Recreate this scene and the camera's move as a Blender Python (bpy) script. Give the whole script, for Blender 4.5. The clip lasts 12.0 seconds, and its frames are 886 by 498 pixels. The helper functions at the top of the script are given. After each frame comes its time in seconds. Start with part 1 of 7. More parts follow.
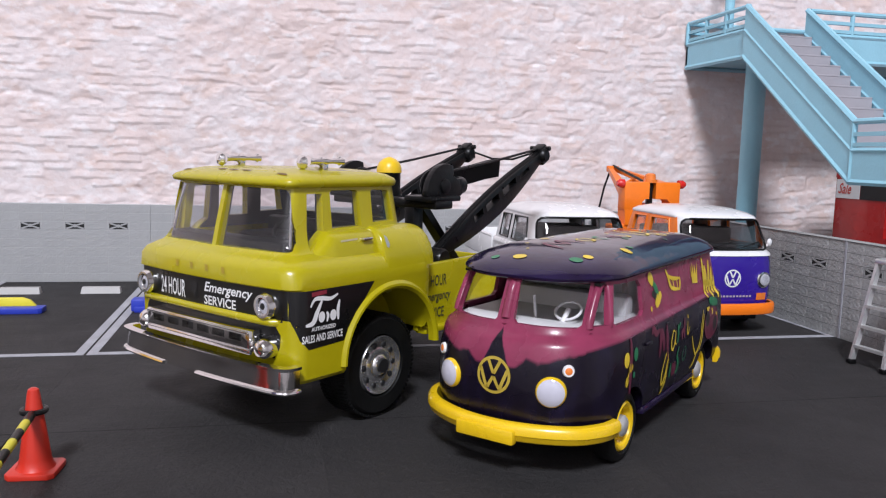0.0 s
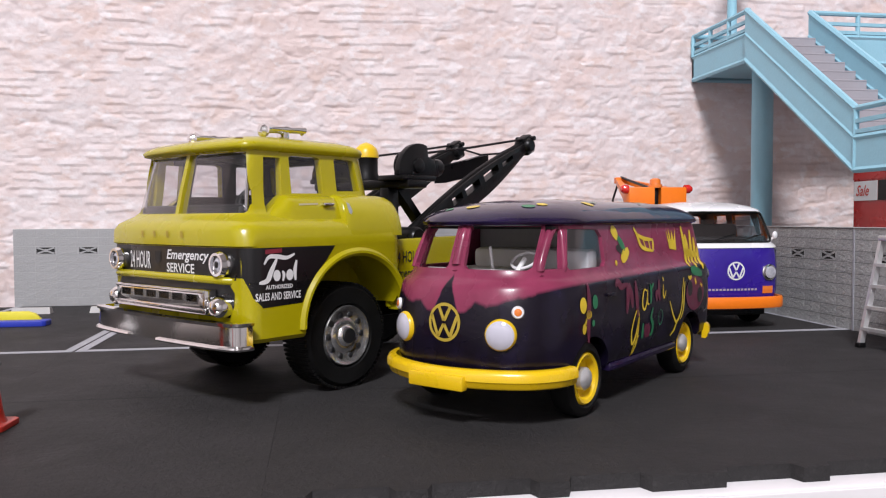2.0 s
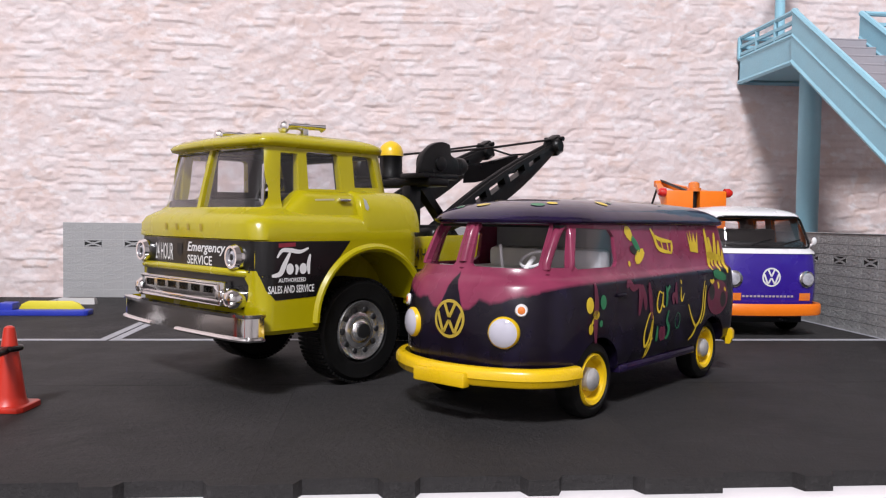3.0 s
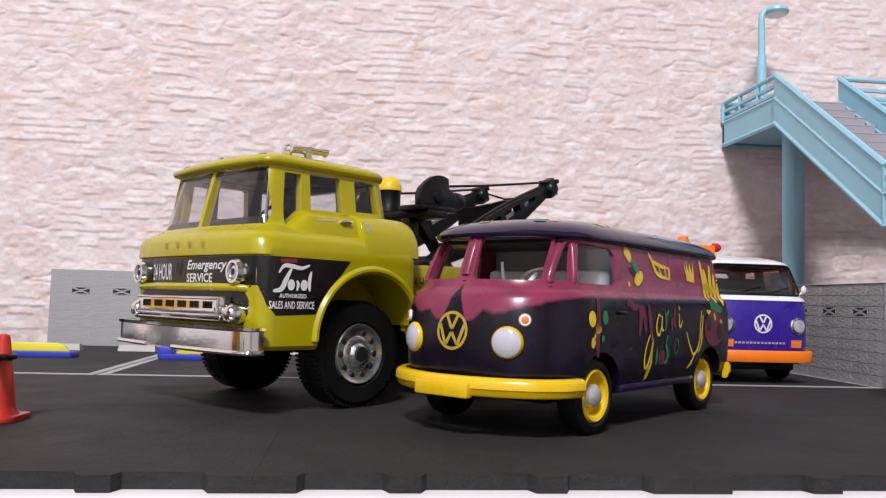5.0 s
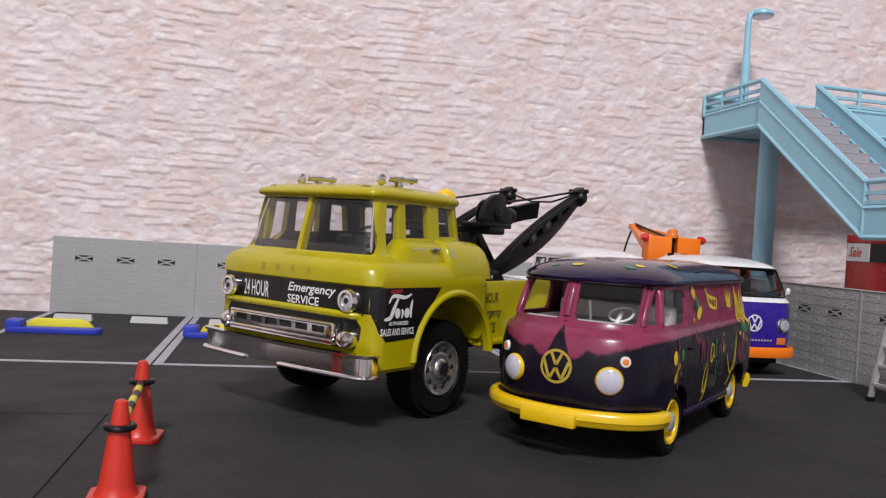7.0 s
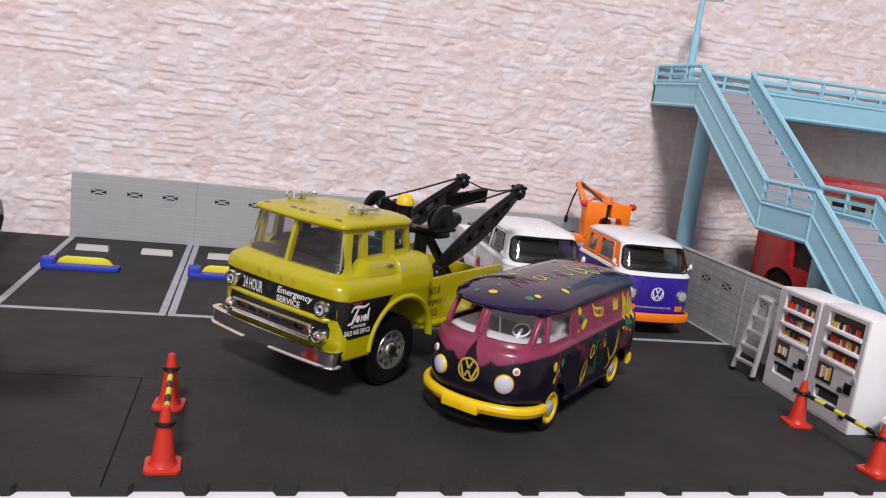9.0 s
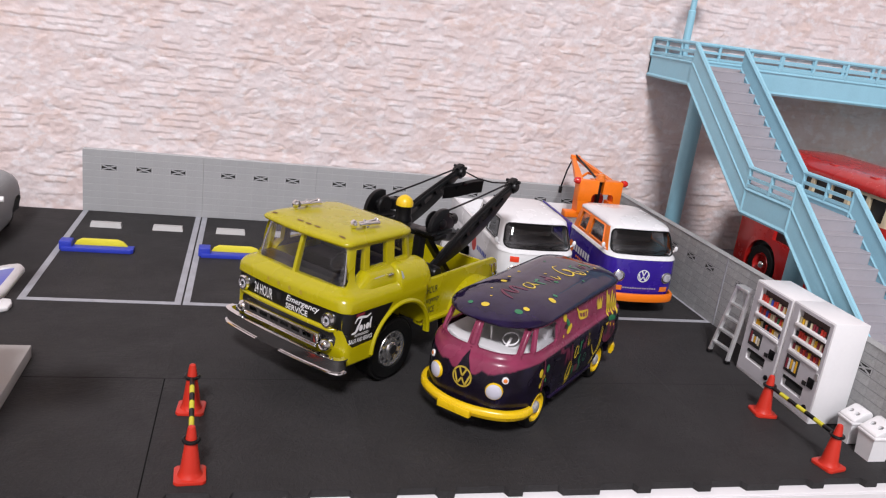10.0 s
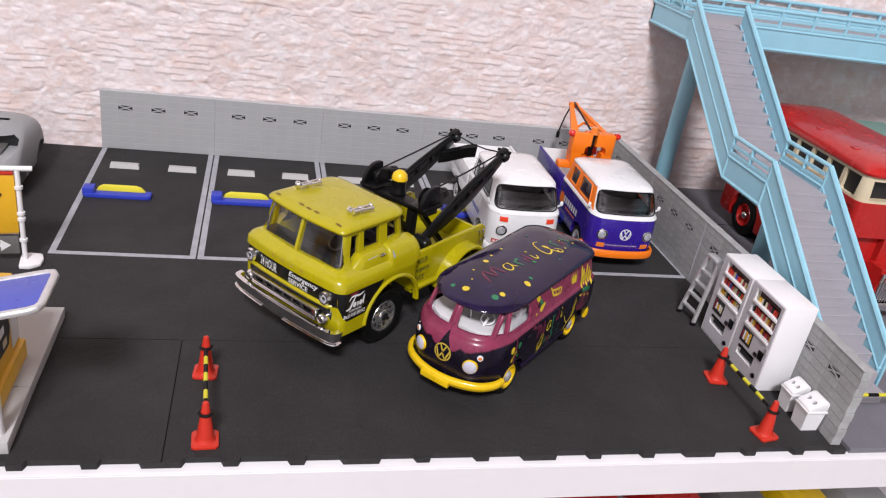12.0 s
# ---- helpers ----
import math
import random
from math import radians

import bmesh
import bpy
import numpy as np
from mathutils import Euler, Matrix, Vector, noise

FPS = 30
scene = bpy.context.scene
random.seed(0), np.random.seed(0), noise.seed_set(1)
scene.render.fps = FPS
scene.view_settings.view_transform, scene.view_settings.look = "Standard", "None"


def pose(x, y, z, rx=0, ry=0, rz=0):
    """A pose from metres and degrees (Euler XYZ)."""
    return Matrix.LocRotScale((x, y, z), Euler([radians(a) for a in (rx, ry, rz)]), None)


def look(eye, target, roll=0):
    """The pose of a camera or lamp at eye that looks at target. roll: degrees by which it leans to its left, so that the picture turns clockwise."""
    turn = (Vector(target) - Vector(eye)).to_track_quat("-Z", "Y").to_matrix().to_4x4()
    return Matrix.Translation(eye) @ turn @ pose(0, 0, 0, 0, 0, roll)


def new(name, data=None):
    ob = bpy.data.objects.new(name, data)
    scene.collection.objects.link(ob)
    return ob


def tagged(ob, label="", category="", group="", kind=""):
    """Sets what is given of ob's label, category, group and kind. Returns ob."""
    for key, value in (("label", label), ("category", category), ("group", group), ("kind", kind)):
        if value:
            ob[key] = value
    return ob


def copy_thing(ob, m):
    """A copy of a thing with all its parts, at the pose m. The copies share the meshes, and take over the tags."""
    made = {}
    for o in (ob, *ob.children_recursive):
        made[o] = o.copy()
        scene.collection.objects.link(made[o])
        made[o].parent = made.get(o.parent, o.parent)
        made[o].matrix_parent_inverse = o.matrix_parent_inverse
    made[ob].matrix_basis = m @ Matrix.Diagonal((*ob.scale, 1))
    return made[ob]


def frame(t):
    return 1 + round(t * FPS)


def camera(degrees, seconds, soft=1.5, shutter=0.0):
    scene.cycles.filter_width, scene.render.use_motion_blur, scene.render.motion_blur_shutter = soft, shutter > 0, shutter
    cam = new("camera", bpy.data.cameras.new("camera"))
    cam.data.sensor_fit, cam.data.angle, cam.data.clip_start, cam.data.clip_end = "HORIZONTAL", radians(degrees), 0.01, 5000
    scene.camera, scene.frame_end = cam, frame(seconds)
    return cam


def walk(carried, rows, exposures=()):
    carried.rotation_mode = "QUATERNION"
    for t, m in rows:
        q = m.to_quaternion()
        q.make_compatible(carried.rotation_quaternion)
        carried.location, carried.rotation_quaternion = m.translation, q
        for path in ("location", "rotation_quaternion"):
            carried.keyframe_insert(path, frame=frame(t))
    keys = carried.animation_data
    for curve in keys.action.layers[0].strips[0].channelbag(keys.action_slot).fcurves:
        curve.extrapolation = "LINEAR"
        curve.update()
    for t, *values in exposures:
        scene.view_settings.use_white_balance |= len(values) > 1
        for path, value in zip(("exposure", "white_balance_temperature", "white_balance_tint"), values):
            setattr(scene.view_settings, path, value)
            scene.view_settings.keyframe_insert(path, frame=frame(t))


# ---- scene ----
cam = camera(58.83, 12.0, soft=1.2)
PATH = [
    (0, 0.00336, 0.00157, 0.04093, 83.17, -1.65, -12.31),
    (0.5, 0.00478, 0.00048, 0.03431, 85.39, -0.93, -12.10),
    (1, 0.00737, 0.00060, 0.02946, 86.96, -0.19, -11.62),
    (1.5, 0.01145, 0.00062, 0.02481, 87.74, 0.10, -11.11),
    (2, 0.01609, -0.00075, 0.02597, 87.80, 0.25, -8.98),
    (2.5, 0.02070, -0.00133, 0.02557, 87.76, 0.19, -5.98),
    (4.5, 0.02294, -0.00372, 0.02081, 91.58, -1.42, -4.41),
    (5, 0.01950, -0.00221, 0.01653, 93.85, -1.60, -6.25),
    (5.5, 0.01393, -0.00332, 0.01682, 94.32, -1.22, -7.78),
    (6, 0.00325, -0.00266, 0.01906, 93.54, -1.51, -9.35),
    (6.5, -0.00623, -0.00228, 0.02189, 91.59, -2.45, -11.31),
    (7, -0.00891, -0.00911, 0.03024, 89.17, -3.58, -12.23),
    (8.8, -0.01300, -0.04446, 0.06095, 80.81, -6.79, -13.05),
    (9, -0.01294, -0.04605, 0.06517, 79.01, -7.07, -12.90),
    (9.5, -0.01524, -0.05001, 0.07820, 75.64, -7.40, -13.17),
    (10, -0.01658, -0.05253, 0.08913, 72.82, -7.31, -12.80),
    (10.5, -0.01472, -0.05263, 0.09973, 68.90, -7.51, -12.12),
    (11, -0.01456, -0.05678, 0.11260, 65.97, -8.32, -11.73),
    (11.5, -0.01594, -0.06098, 0.12119, 64.54, -8.70, -11.44),
    (12, -0.01553, -0.06017, 0.12183, 63.37, -8.52, -11.05),
]
EXPOSURES = [(0.0, 0.02, 6100, 8.5), (1.0, 0.03, 6320, 9.5), (2.5, 0.05, 6450, 10), (5.5, -0.05, 6500, 10), (7.0, -0.24, 6500, 10), (9.5, -0.1, 6500, 10), (11.0, 0.0, 6500, 10), (12.0, 0.02, 6500, 10)]
LAMP_WATTS = 108.0
walk(cam, [(t, pose(*row)) for t, *row in PATH], EXPOSURES)

# ---- light: a room with one large ceiling lamp ----
world = bpy.data.worlds.new("room_air")
scene.world = world
world.use_nodes = True
world.node_tree.nodes["Background"].inputs[0].default_value = (1.0, 0.93, 0.9, 1)
world.node_tree.nodes["Background"].inputs[1].default_value = 0.0

MM = 0.001


# ---- mesh tools, in millimetres ----
def V(*a):
    return Vector(a)


def part(name, bm, material, parent=None, label="", smooth=40, at=None, turn=(0, 0, 0)):
    """Links a bmesh (millimetres) as one mesh object."""
    bmesh.ops.recalc_face_normals(bm, faces=bm.faces)
    bmesh.ops.scale(bm, vec=(MM, MM, MM), verts=bm.verts)
    me = bpy.data.meshes.new(name)
    bm.to_mesh(me)
    bm.free()
    for m in material if isinstance(material, (list, tuple)) else [material]:
        me.materials.append(m)
    if smooth:
        me.polygons.foreach_set("use_smooth", [True] * len(me.polygons))
        me.set_sharp_from_angle(angle=radians(smooth))
    ob = new(name, me)
    if at:
        ob.matrix_basis = pose(at[0] * MM, at[1] * MM, at[2] * MM, *turn)
    if parent:
        ob.parent = parent
    if label:
        tagged(ob, label)
    return ob


def thing(name, x, y, z, rz, label, category, group="", kind=""):
    ob = new(name)
    ob.empty_display_size = 0.005
    ob.matrix_basis = pose(x * MM, y * MM, z * MM, 0, 0, rz)
    return tagged(ob, label, category, group, kind)


def same(ob, name, parent, at, turn=(0, 0, 0)):
    """Another object on the mesh of ob."""
    o = new(name, ob.data)
    o.matrix_basis = pose(at[0] * MM, at[1] * MM, at[2] * MM, *turn)
    o.parent = parent
    return o


def box(x0, x1, y0, y1, z0, z1, bevel=0.0, seg=2, bm=None):
    bm = bm or bmesh.new()
    vs = [bm.verts.new((x, y, z)) for z in (z0, z1) for y in (y0, y1) for x in (x0, x1)]
    fs = [bm.faces.new([vs[i] for i in f]) for f in ((0, 2, 3, 1), (4, 5, 7, 6), (0, 1, 5, 4), (2, 6, 7, 3), (0, 4, 6, 2), (1, 3, 7, 5))]
    if bevel:
        edges = list({e for f in fs for e in f.edges})
        bmesh.ops.bevel(bm, geom=edges, offset=bevel, segments=seg, profile=0.5, affect="EDGES")
    return bm


def loft(rings, bm=None, cap0=True, cap1=True, close=True):
    bm = bm or bmesh.new()
    rows = [[bm.verts.new(p) for p in ring] for ring in rings]
    n = len(rows[0])
    for a, b in zip(rows, rows[1:]):
        for i in range(n if close else n - 1):
            j = (i + 1) % n
            bm.faces.new((a[i], a[j], b[j], b[i]))
    if cap0:
        bm.faces.new(rows[0][::-1])
    if cap1:
        bm.faces.new(rows[-1])
    return bm


def frame_at(d):
    d = d.normalized()
    u = d.cross(V(0, 0, 1))
    u = u.normalized() if u.length > 1e-4 else V(1, 0, 0)
    return u, u.cross(d).normalized()


def lathe(p0, p1, profile, seg=24, bm=None):
    """A turned body: profile rows of (share of the way from p0 to p1, radius)."""
    p0, p1 = Vector(p0), Vector(p1)
    u, w = frame_at(p1 - p0)
    rings = []
    for s, r in profile:
        c = p0.lerp(p1, s)
        rings.append([c + (u * math.cos(a) + w * math.sin(a)) * max(r, 0.001) for a in (2 * math.pi * k / seg for k in range(seg))])
    return loft(rings, bm)


def rod(p0, p1, r, r1=None, seg=12, bm=None):
    return lathe(p0, p1, [(0, r), (1, r if r1 is None else r1)], seg, bm)


def tube(points, r, seg=8, bm=None):
    """A bent rod."""
    pts = [Vector(p) for p in points]
    rings = []
    for i, p in enumerate(pts):
        d = (pts[min(i + 1, len(pts) - 1)] - pts[max(i - 1, 0)]).normalized()
        u, w = frame_at(d)
        rings.append([p + (u * math.cos(a) + w * math.sin(a)) * r for a in (2 * math.pi * k / seg for k in range(seg))])
    return loft(rings, bm)


def prism(poly, axis, a, b, bevel=0.0, bm=None):
    """A flat outline drawn out along an axis. x: poly is (y, z); y: (x, z); z: (x, y)."""
    bm = bm or bmesh.new()
    put = {"x": lambda p, t: (t, p[0], p[1]), "y": lambda p, t: (p[0], t, p[1]), "z": lambda p, t: (p[0], p[1], t)}[axis]
    r0, r1 = [bm.verts.new(put(p, a)) for p in poly], [bm.verts.new(put(p, b)) for p in poly]
    n = len(poly)
    fs = [bm.faces.new(r0[::-1]), bm.faces.new(r1)]
    fs += [bm.faces.new((r0[i], r0[(i + 1) % n], r1[(i + 1) % n], r1[i])) for i in range(n)]
    if bevel:
        bmesh.ops.recalc_face_normals(bm, faces=bm.faces)
        bmesh.ops.bevel(bm, geom=list({e for f in fs for e in f.edges}), offset=bevel, segments=2, profile=0.5, affect="EDGES")
    return bm


def ball(c, r, squash=(1, 1, 1), u=20, v=12, bm=None):
    bm = bm or bmesh.new()
    m = Matrix.Translation(c) @ Matrix.Diagonal((r * squash[0], r * squash[1], r * squash[2], 1))
    bmesh.ops.create_uvsphere(bm, u_segments=u, v_segments=v, radius=1, matrix=m)
    return bm


def ring_of(c, d, r_big, r_small, seg=24, sides=8, bm=None):
    """A torus round the axis d."""
    bm = bm or bmesh.new()
    c, d = Vector(c), Vector(d).normalized()
    u, w = frame_at(d)
    rows = []
    for k in range(seg):
        a = 2 * math.pi * k / seg
        o = u * math.cos(a) + w * math.sin(a)
        rows.append([bm.verts.new(c + o * (r_big + r_small * math.cos(b)) + d * r_small * math.sin(b)) for b in (2 * math.pi * j / sides for j in range(sides))])
    for k in range(seg):
        for j in range(sides):
            bm.faces.new((rows[k][j], rows[(k + 1) % seg][j], rows[(k + 1) % seg][(j + 1) % sides], rows[k][(j + 1) % sides]))
    return bm


def outline(hx, yf, yr, rf, rr, cf=0.0, cr=0.0, k=6, ns=12, nf=10):
    """A plan of a car body: half width, front and rear ends, corner radii, crown of front and rear."""
    pts = []
    a = hx - rf
    bow = lambda x: cf * (x / hx) ** 2  # noqa: E731
    for i in range(nf):
        x = -a + 2 * a * i / nf
        pts.append((x, yf + bow(x)))
    for i in range(k + 1):
        t = -math.pi / 2 + math.pi / 2 * i / k
        x = a + rf * math.cos(t)
        pts.append((x, yf + bow(x) + rf + rf * math.sin(t)))
    y0, y1 = yf + cf + rf, yr - cr - rr
    pts += [(hx, y0 + (y1 - y0) * i / ns) for i in range(1, ns)]
    b = hx - rr
    back = lambda x: cr * (1 - (x / hx) ** 2)  # noqa: E731
    for i in range(k + 1):
        t = math.pi / 2 * i / k
        x = b + rr * math.cos(t)
        pts.append((x, y1 + rr * math.sin(t) + back(x)))
    for i in range(1, nf):
        x = b - 2 * b * i / nf
        pts.append((x, y1 + rr + back(x)))
    for i in range(k + 1):
        t = math.pi / 2 + math.pi / 2 * i / k
        x = -b + rr * math.cos(t)
        pts.append((x, y1 + rr * math.sin(t) + back(x)))
    pts += [(-hx, y1 + (y0 - y1) * i / ns) for i in range(1, ns)]
    for i in range(k):
        t = math.pi + math.pi / 2 * i / k
        x = -a + rf * math.cos(t)
        pts.append((x, yf + bow(x) + rf + rf * math.sin(t)))
    return pts


def shell(rows):
    """A body from level plans: rows of (z, hx, yf, yr, rf, rr, cf, cr)."""
    return loft([[V(x, y, z) for x, y in outline(*row)] for z, *row in rows])


def cut(bm, cutters, op="DIFFERENCE"):
    """Takes the cutters out of a solid."""
    def temp(b):
        bmesh.ops.recalc_face_normals(b, faces=b.faces)
        me = bpy.data.meshes.new("tool")
        b.to_mesh(me)
        b.free()
        return new("tool", me)
    base = temp(bm)
    tools = [temp(c) for c in cutters]
    for tool in tools:
        mod = base.modifiers.new("cut", "BOOLEAN")
        mod.operation, mod.solver, mod.object = op, "EXACT", tool
    bpy.context.view_layer.update()
    me = bpy.data.meshes.new_from_object(base.evaluated_get(bpy.context.evaluated_depsgraph_get()))
    out = bmesh.new()
    out.from_mesh(me)
    for ob in (base, *tools):
        data = ob.data
        bpy.data.objects.remove(ob)
        bpy.data.meshes.remove(data)
    bpy.data.meshes.remove(me)
    return out


def lettering(text, size, shear=0.0, width=1.0, bold=0.0, thick=0.06):
    """Flat letters in the plane of x and y, begun at the left of the base line."""
    cu = bpy.data.curves.new("letters", "FONT")
    cu.body, cu.size, cu.shear, cu.offset, cu.resolution_u = text, size, shear, bold, 2
    ob = new("letters", cu)
    bpy.context.view_layer.update()
    me = bpy.data.meshes.new_from_object(ob.evaluated_get(bpy.context.evaluated_depsgraph_get()))
    bm = bmesh.new()
    bm.from_mesh(me)
    bpy.data.objects.remove(ob)
    bpy.data.curves.remove(cu)
    bpy.data.meshes.remove(me)
    bmesh.ops.scale(bm, vec=(width, 1, 1), verts=bm.verts)
    bmesh.ops.remove_doubles(bm, verts=bm.verts, dist=1e-4)
    return bm


def to_width(bm, w):
    """Letters stretched to a given length."""
    xs = [v.co.x for v in bm.verts]
    bmesh.ops.translate(bm, vec=(-min(xs), 0, 0), verts=bm.verts)
    bmesh.ops.scale(bm, vec=(w / (max(xs) - min(xs)), 1, 1), verts=bm.verts)
    return bm


def move(bm, m):
    bmesh.ops.transform(bm, matrix=m, verts=bm.verts)
    return bm


def on_side(x, y, z, s=1):
    """Letters onto a flank that faces +x (s=1) or -x (s=-1)."""
    return Matrix(((0, 0, s, x), (s, 0, 0, y), (0, 1, 0, z), (0, 0, 0, 1)))


def on_front(x, y, z):
    return Matrix(((1, 0, 0, x), (0, 0, -1, y), (0, 1, 0, z), (0, 0, 0, 1)))


def lay_on(bm, tree, way, lift=0.07, cuts=2):
    """Presses a flat decal onto a curved body along a direction."""
    if cuts:
        bmesh.ops.triangulate(bm, faces=bm.faces)
        for _ in range(cuts):
            long = [e for e in bm.edges if e.calc_length() > 0.7]
            if long:
                bmesh.ops.subdivide_edges(bm, edges=long, cuts=1)
                bmesh.ops.triangulate(bm, faces=bm.faces)
    way = Vector(way).normalized()
    for v in bm.verts:
        hit = tree.ray_cast(v.co - way * 20, way)
        if hit[0]:
            v.co = hit[0] - way * lift
    return bm


def tree_of(bm):
    from mathutils.bvhtree import BVHTree
    return BVHTree.FromBMesh(bm)


def disc(c, r, seg=20, bm=None, rx=None):
    bm = bm or bmesh.new()
    bm.faces.new([bm.verts.new((c[0] + (rx or r) * math.cos(a), c[1] + r * math.sin(a), 0)) for a in (2 * math.pi * k / seg for k in range(seg))])
    return bm


def poly_of(points, bm=None):
    bm = bm or bmesh.new()
    bm.faces.new([bm.verts.new((p[0], p[1], 0)) for p in points])
    return bm


def rounded(points, n):
    """A smooth curve through flat points, n steps from one to the next."""
    pts = [Vector(p) for p in points]
    out = []
    for i in range(len(pts) - 1):
        a, b, c, d = pts[max(i - 1, 0)], pts[i], pts[i + 1], pts[min(i + 2, len(pts) - 1)]
        for k in range(n):
            t = k / n
            out.append(tuple(0.5 * (2 * b + (c - a) * t + (2 * a - 5 * b + 4 * c - d) * t * t + (3 * b - a - 3 * c + d) * t ** 3)))
    return out + [tuple(pts[-1])]


def stroke(points, w, bm=None):
    """A flat brush stroke along points, thin at both ends."""
    bm = bm or bmesh.new()
    points = rounded(points, 4) if len(points) > 2 else points
    n = len(points)
    rows = []
    for i, p in enumerate(points):
        a, b = points[max(i - 1, 0)], points[min(i + 1, n - 1)]
        d = Vector((b[0] - a[0], b[1] - a[1])).normalized()
        h = w * (0.35 + 0.65 * math.sin(math.pi * (i + 0.3) / (n - 0.4))) / 2
        rows.append((bm.verts.new((p[0] - d.y * h, p[1] + d.x * h, 0)), bm.verts.new((p[0] + d.y * h, p[1] - d.x * h, 0))))
    for a, b in zip(rows, rows[1:]):
        bm.faces.new((a[0], a[1], b[1], b[0]))
    return bm


# ---- materials ----
class Nodes:
    """A small helper that strings shader nodes together."""

    def __init__(self, name):
        self.mat = bpy.data.materials.new(name)
        self.mat.use_nodes = True
        self.tree = self.mat.node_tree
        self.bsdf = self.tree.nodes["Principled BSDF"]

    def add(self, kind, **sets):
        n = self.tree.nodes.new("ShaderNode" + kind)
        for key, value in sets.items():
            if key == "op":
                n.operation = value
            elif key == "blend":
                n.data_type, n.blend_type = "RGBA", value
        return n

    def link(self, a, b):
        self.tree.links.new(a, b)

    def math(self, op, a, b=0.0, c=0.0):
        n = self.add("Math", op=op)
        for i, v in enumerate((a, b, c)):
            if isinstance(v, (int, float)):
                n.inputs[i].default_value = v
            else:
                self.link(v, n.inputs[i])
        return n.outputs[0]

    def mix(self, fac, a, b, blend="MIX"):
        n = self.add("Mix", blend=blend)
        for i, v in ((0, fac), (6, a), (7, b)):
            if isinstance(v, (int, float, tuple)):
                n.inputs[i].default_value = v
            else:
                self.link(v, n.inputs[i])
        return n.outputs[2]

    def coords(self):
        return self.add("TexCoord").outputs["Object"]

    def noise(self, size, detail=4.0, rough=0.55, stretch=None, vec=None):
        """Noise with grains of a size in millimetres."""
        m = self.add("Mapping")
        self.link(vec or self.coords(), m.inputs[0])
        m.inputs["Scale"].default_value = stretch or (1, 1, 1)
        n = self.add("TexNoise")
        self.link(m.outputs[0], n.inputs["Vector"])
        n.inputs["Scale"].default_value = 1000 / size
        n.inputs["Detail"].default_value, n.inputs["Roughness"].default_value = detail, rough
        return n.outputs[0]

    def ramp(self, fac, lo, hi, a=0.0, b=1.0):
        n = self.add("MapRange")
        self.link(fac, n.inputs[0])
        for i, v in enumerate((lo, hi, a, b)):
            n.inputs[i + 1].default_value = v
        return n.outputs[0]

    def bump(self, height, strength, mm):
        n = self.add("Bump")
        n.inputs["Strength"].default_value, n.inputs["Distance"].default_value = strength, mm * MM
        self.link(height, n.inputs["Height"])
        self.link(n.outputs[0], self.bsdf.inputs["Normal"])

    def surface(self, color=None, rough=None, metal=None, coat=None, spec=None):
        for key, v in (("Base Color", color), ("Roughness", rough), ("Metallic", metal), ("Coat Weight", coat), ("Specular IOR Level", spec)):
            if v is None:
                continue
            if isinstance(v, (int, float, tuple)):
                self.bsdf.inputs[key].default_value = v
            else:
                self.link(v, self.bsdf.inputs[key])
        return self.mat


def paint(name, color, rough=0.35, metal=0.0, coat=0.0, var=0.1, size=9.0, grain=0.0, grain_mm=0.5, wear=None, spec=0.5, each=0.0):
    """A surface with a coarse and a fine unevenness of tone and gloss; grain: relief."""
    n = Nodes(name)
    big, fine = n.noise(size), n.noise(size / 9, 3)
    tone = n.math("ADD", n.math("MULTIPLY", big, 1.3), n.math("MULTIPLY", fine, 0.7))
    tone = n.ramp(tone, 0.6, 1.4, 1 - var, 1 + var)
    if each:
        tone = n.math("MULTIPLY", tone, n.ramp(n.add("ObjectInfo").outputs["Random"], 0, 1, 1 - each, 1 + each))
    c = n.mix(1.0, color, tone, "MULTIPLY")
    if wear:
        c = n.mix(n.ramp(n.noise(size / 3, 8, 0.7), 0.66, 0.72, 0, wear[1]), c, wear[0])
    r = n.ramp(big, 0.3, 0.7, rough * 0.8, min(1, rough * 1.25))
    if grain:
        n.bump(n.noise(grain_mm, 4, 0.6), grain, grain_mm * 0.4)
    return n.surface(c, r, metal, coat, spec)


def glass(name, tint, least=0.05, rough=0.015):
    """A thin clear pane: what lies behind it shows through, with more gloss at a slant."""
    n = Nodes(name)
    n.tree.nodes.remove(n.bsdf)
    through_it, gloss, blend = n.add("BsdfTransparent"), n.add("BsdfGlossy"), n.add("MixShader")
    through_it.inputs[0].default_value = tint
    n.link(n.ramp(n.noise(6, 4), 0.4, 0.8, rough, rough + 0.05), gloss.inputs["Roughness"])
    slant = n.add("LayerWeight")
    slant.inputs[0].default_value = 0.5
    edge = n.math("POWER", slant.outputs["Facing"], 4.0)
    n.link(n.math("ADD", n.math("MULTIPLY", edge, 0.6), least), blend.inputs[0])
    n.link(through_it.outputs[0], blend.inputs[1])
    n.link(gloss.outputs[0], blend.inputs[2])
    n.link(blend.outputs[0], n.tree.nodes["Material Output"].inputs[0])
    return n.mat


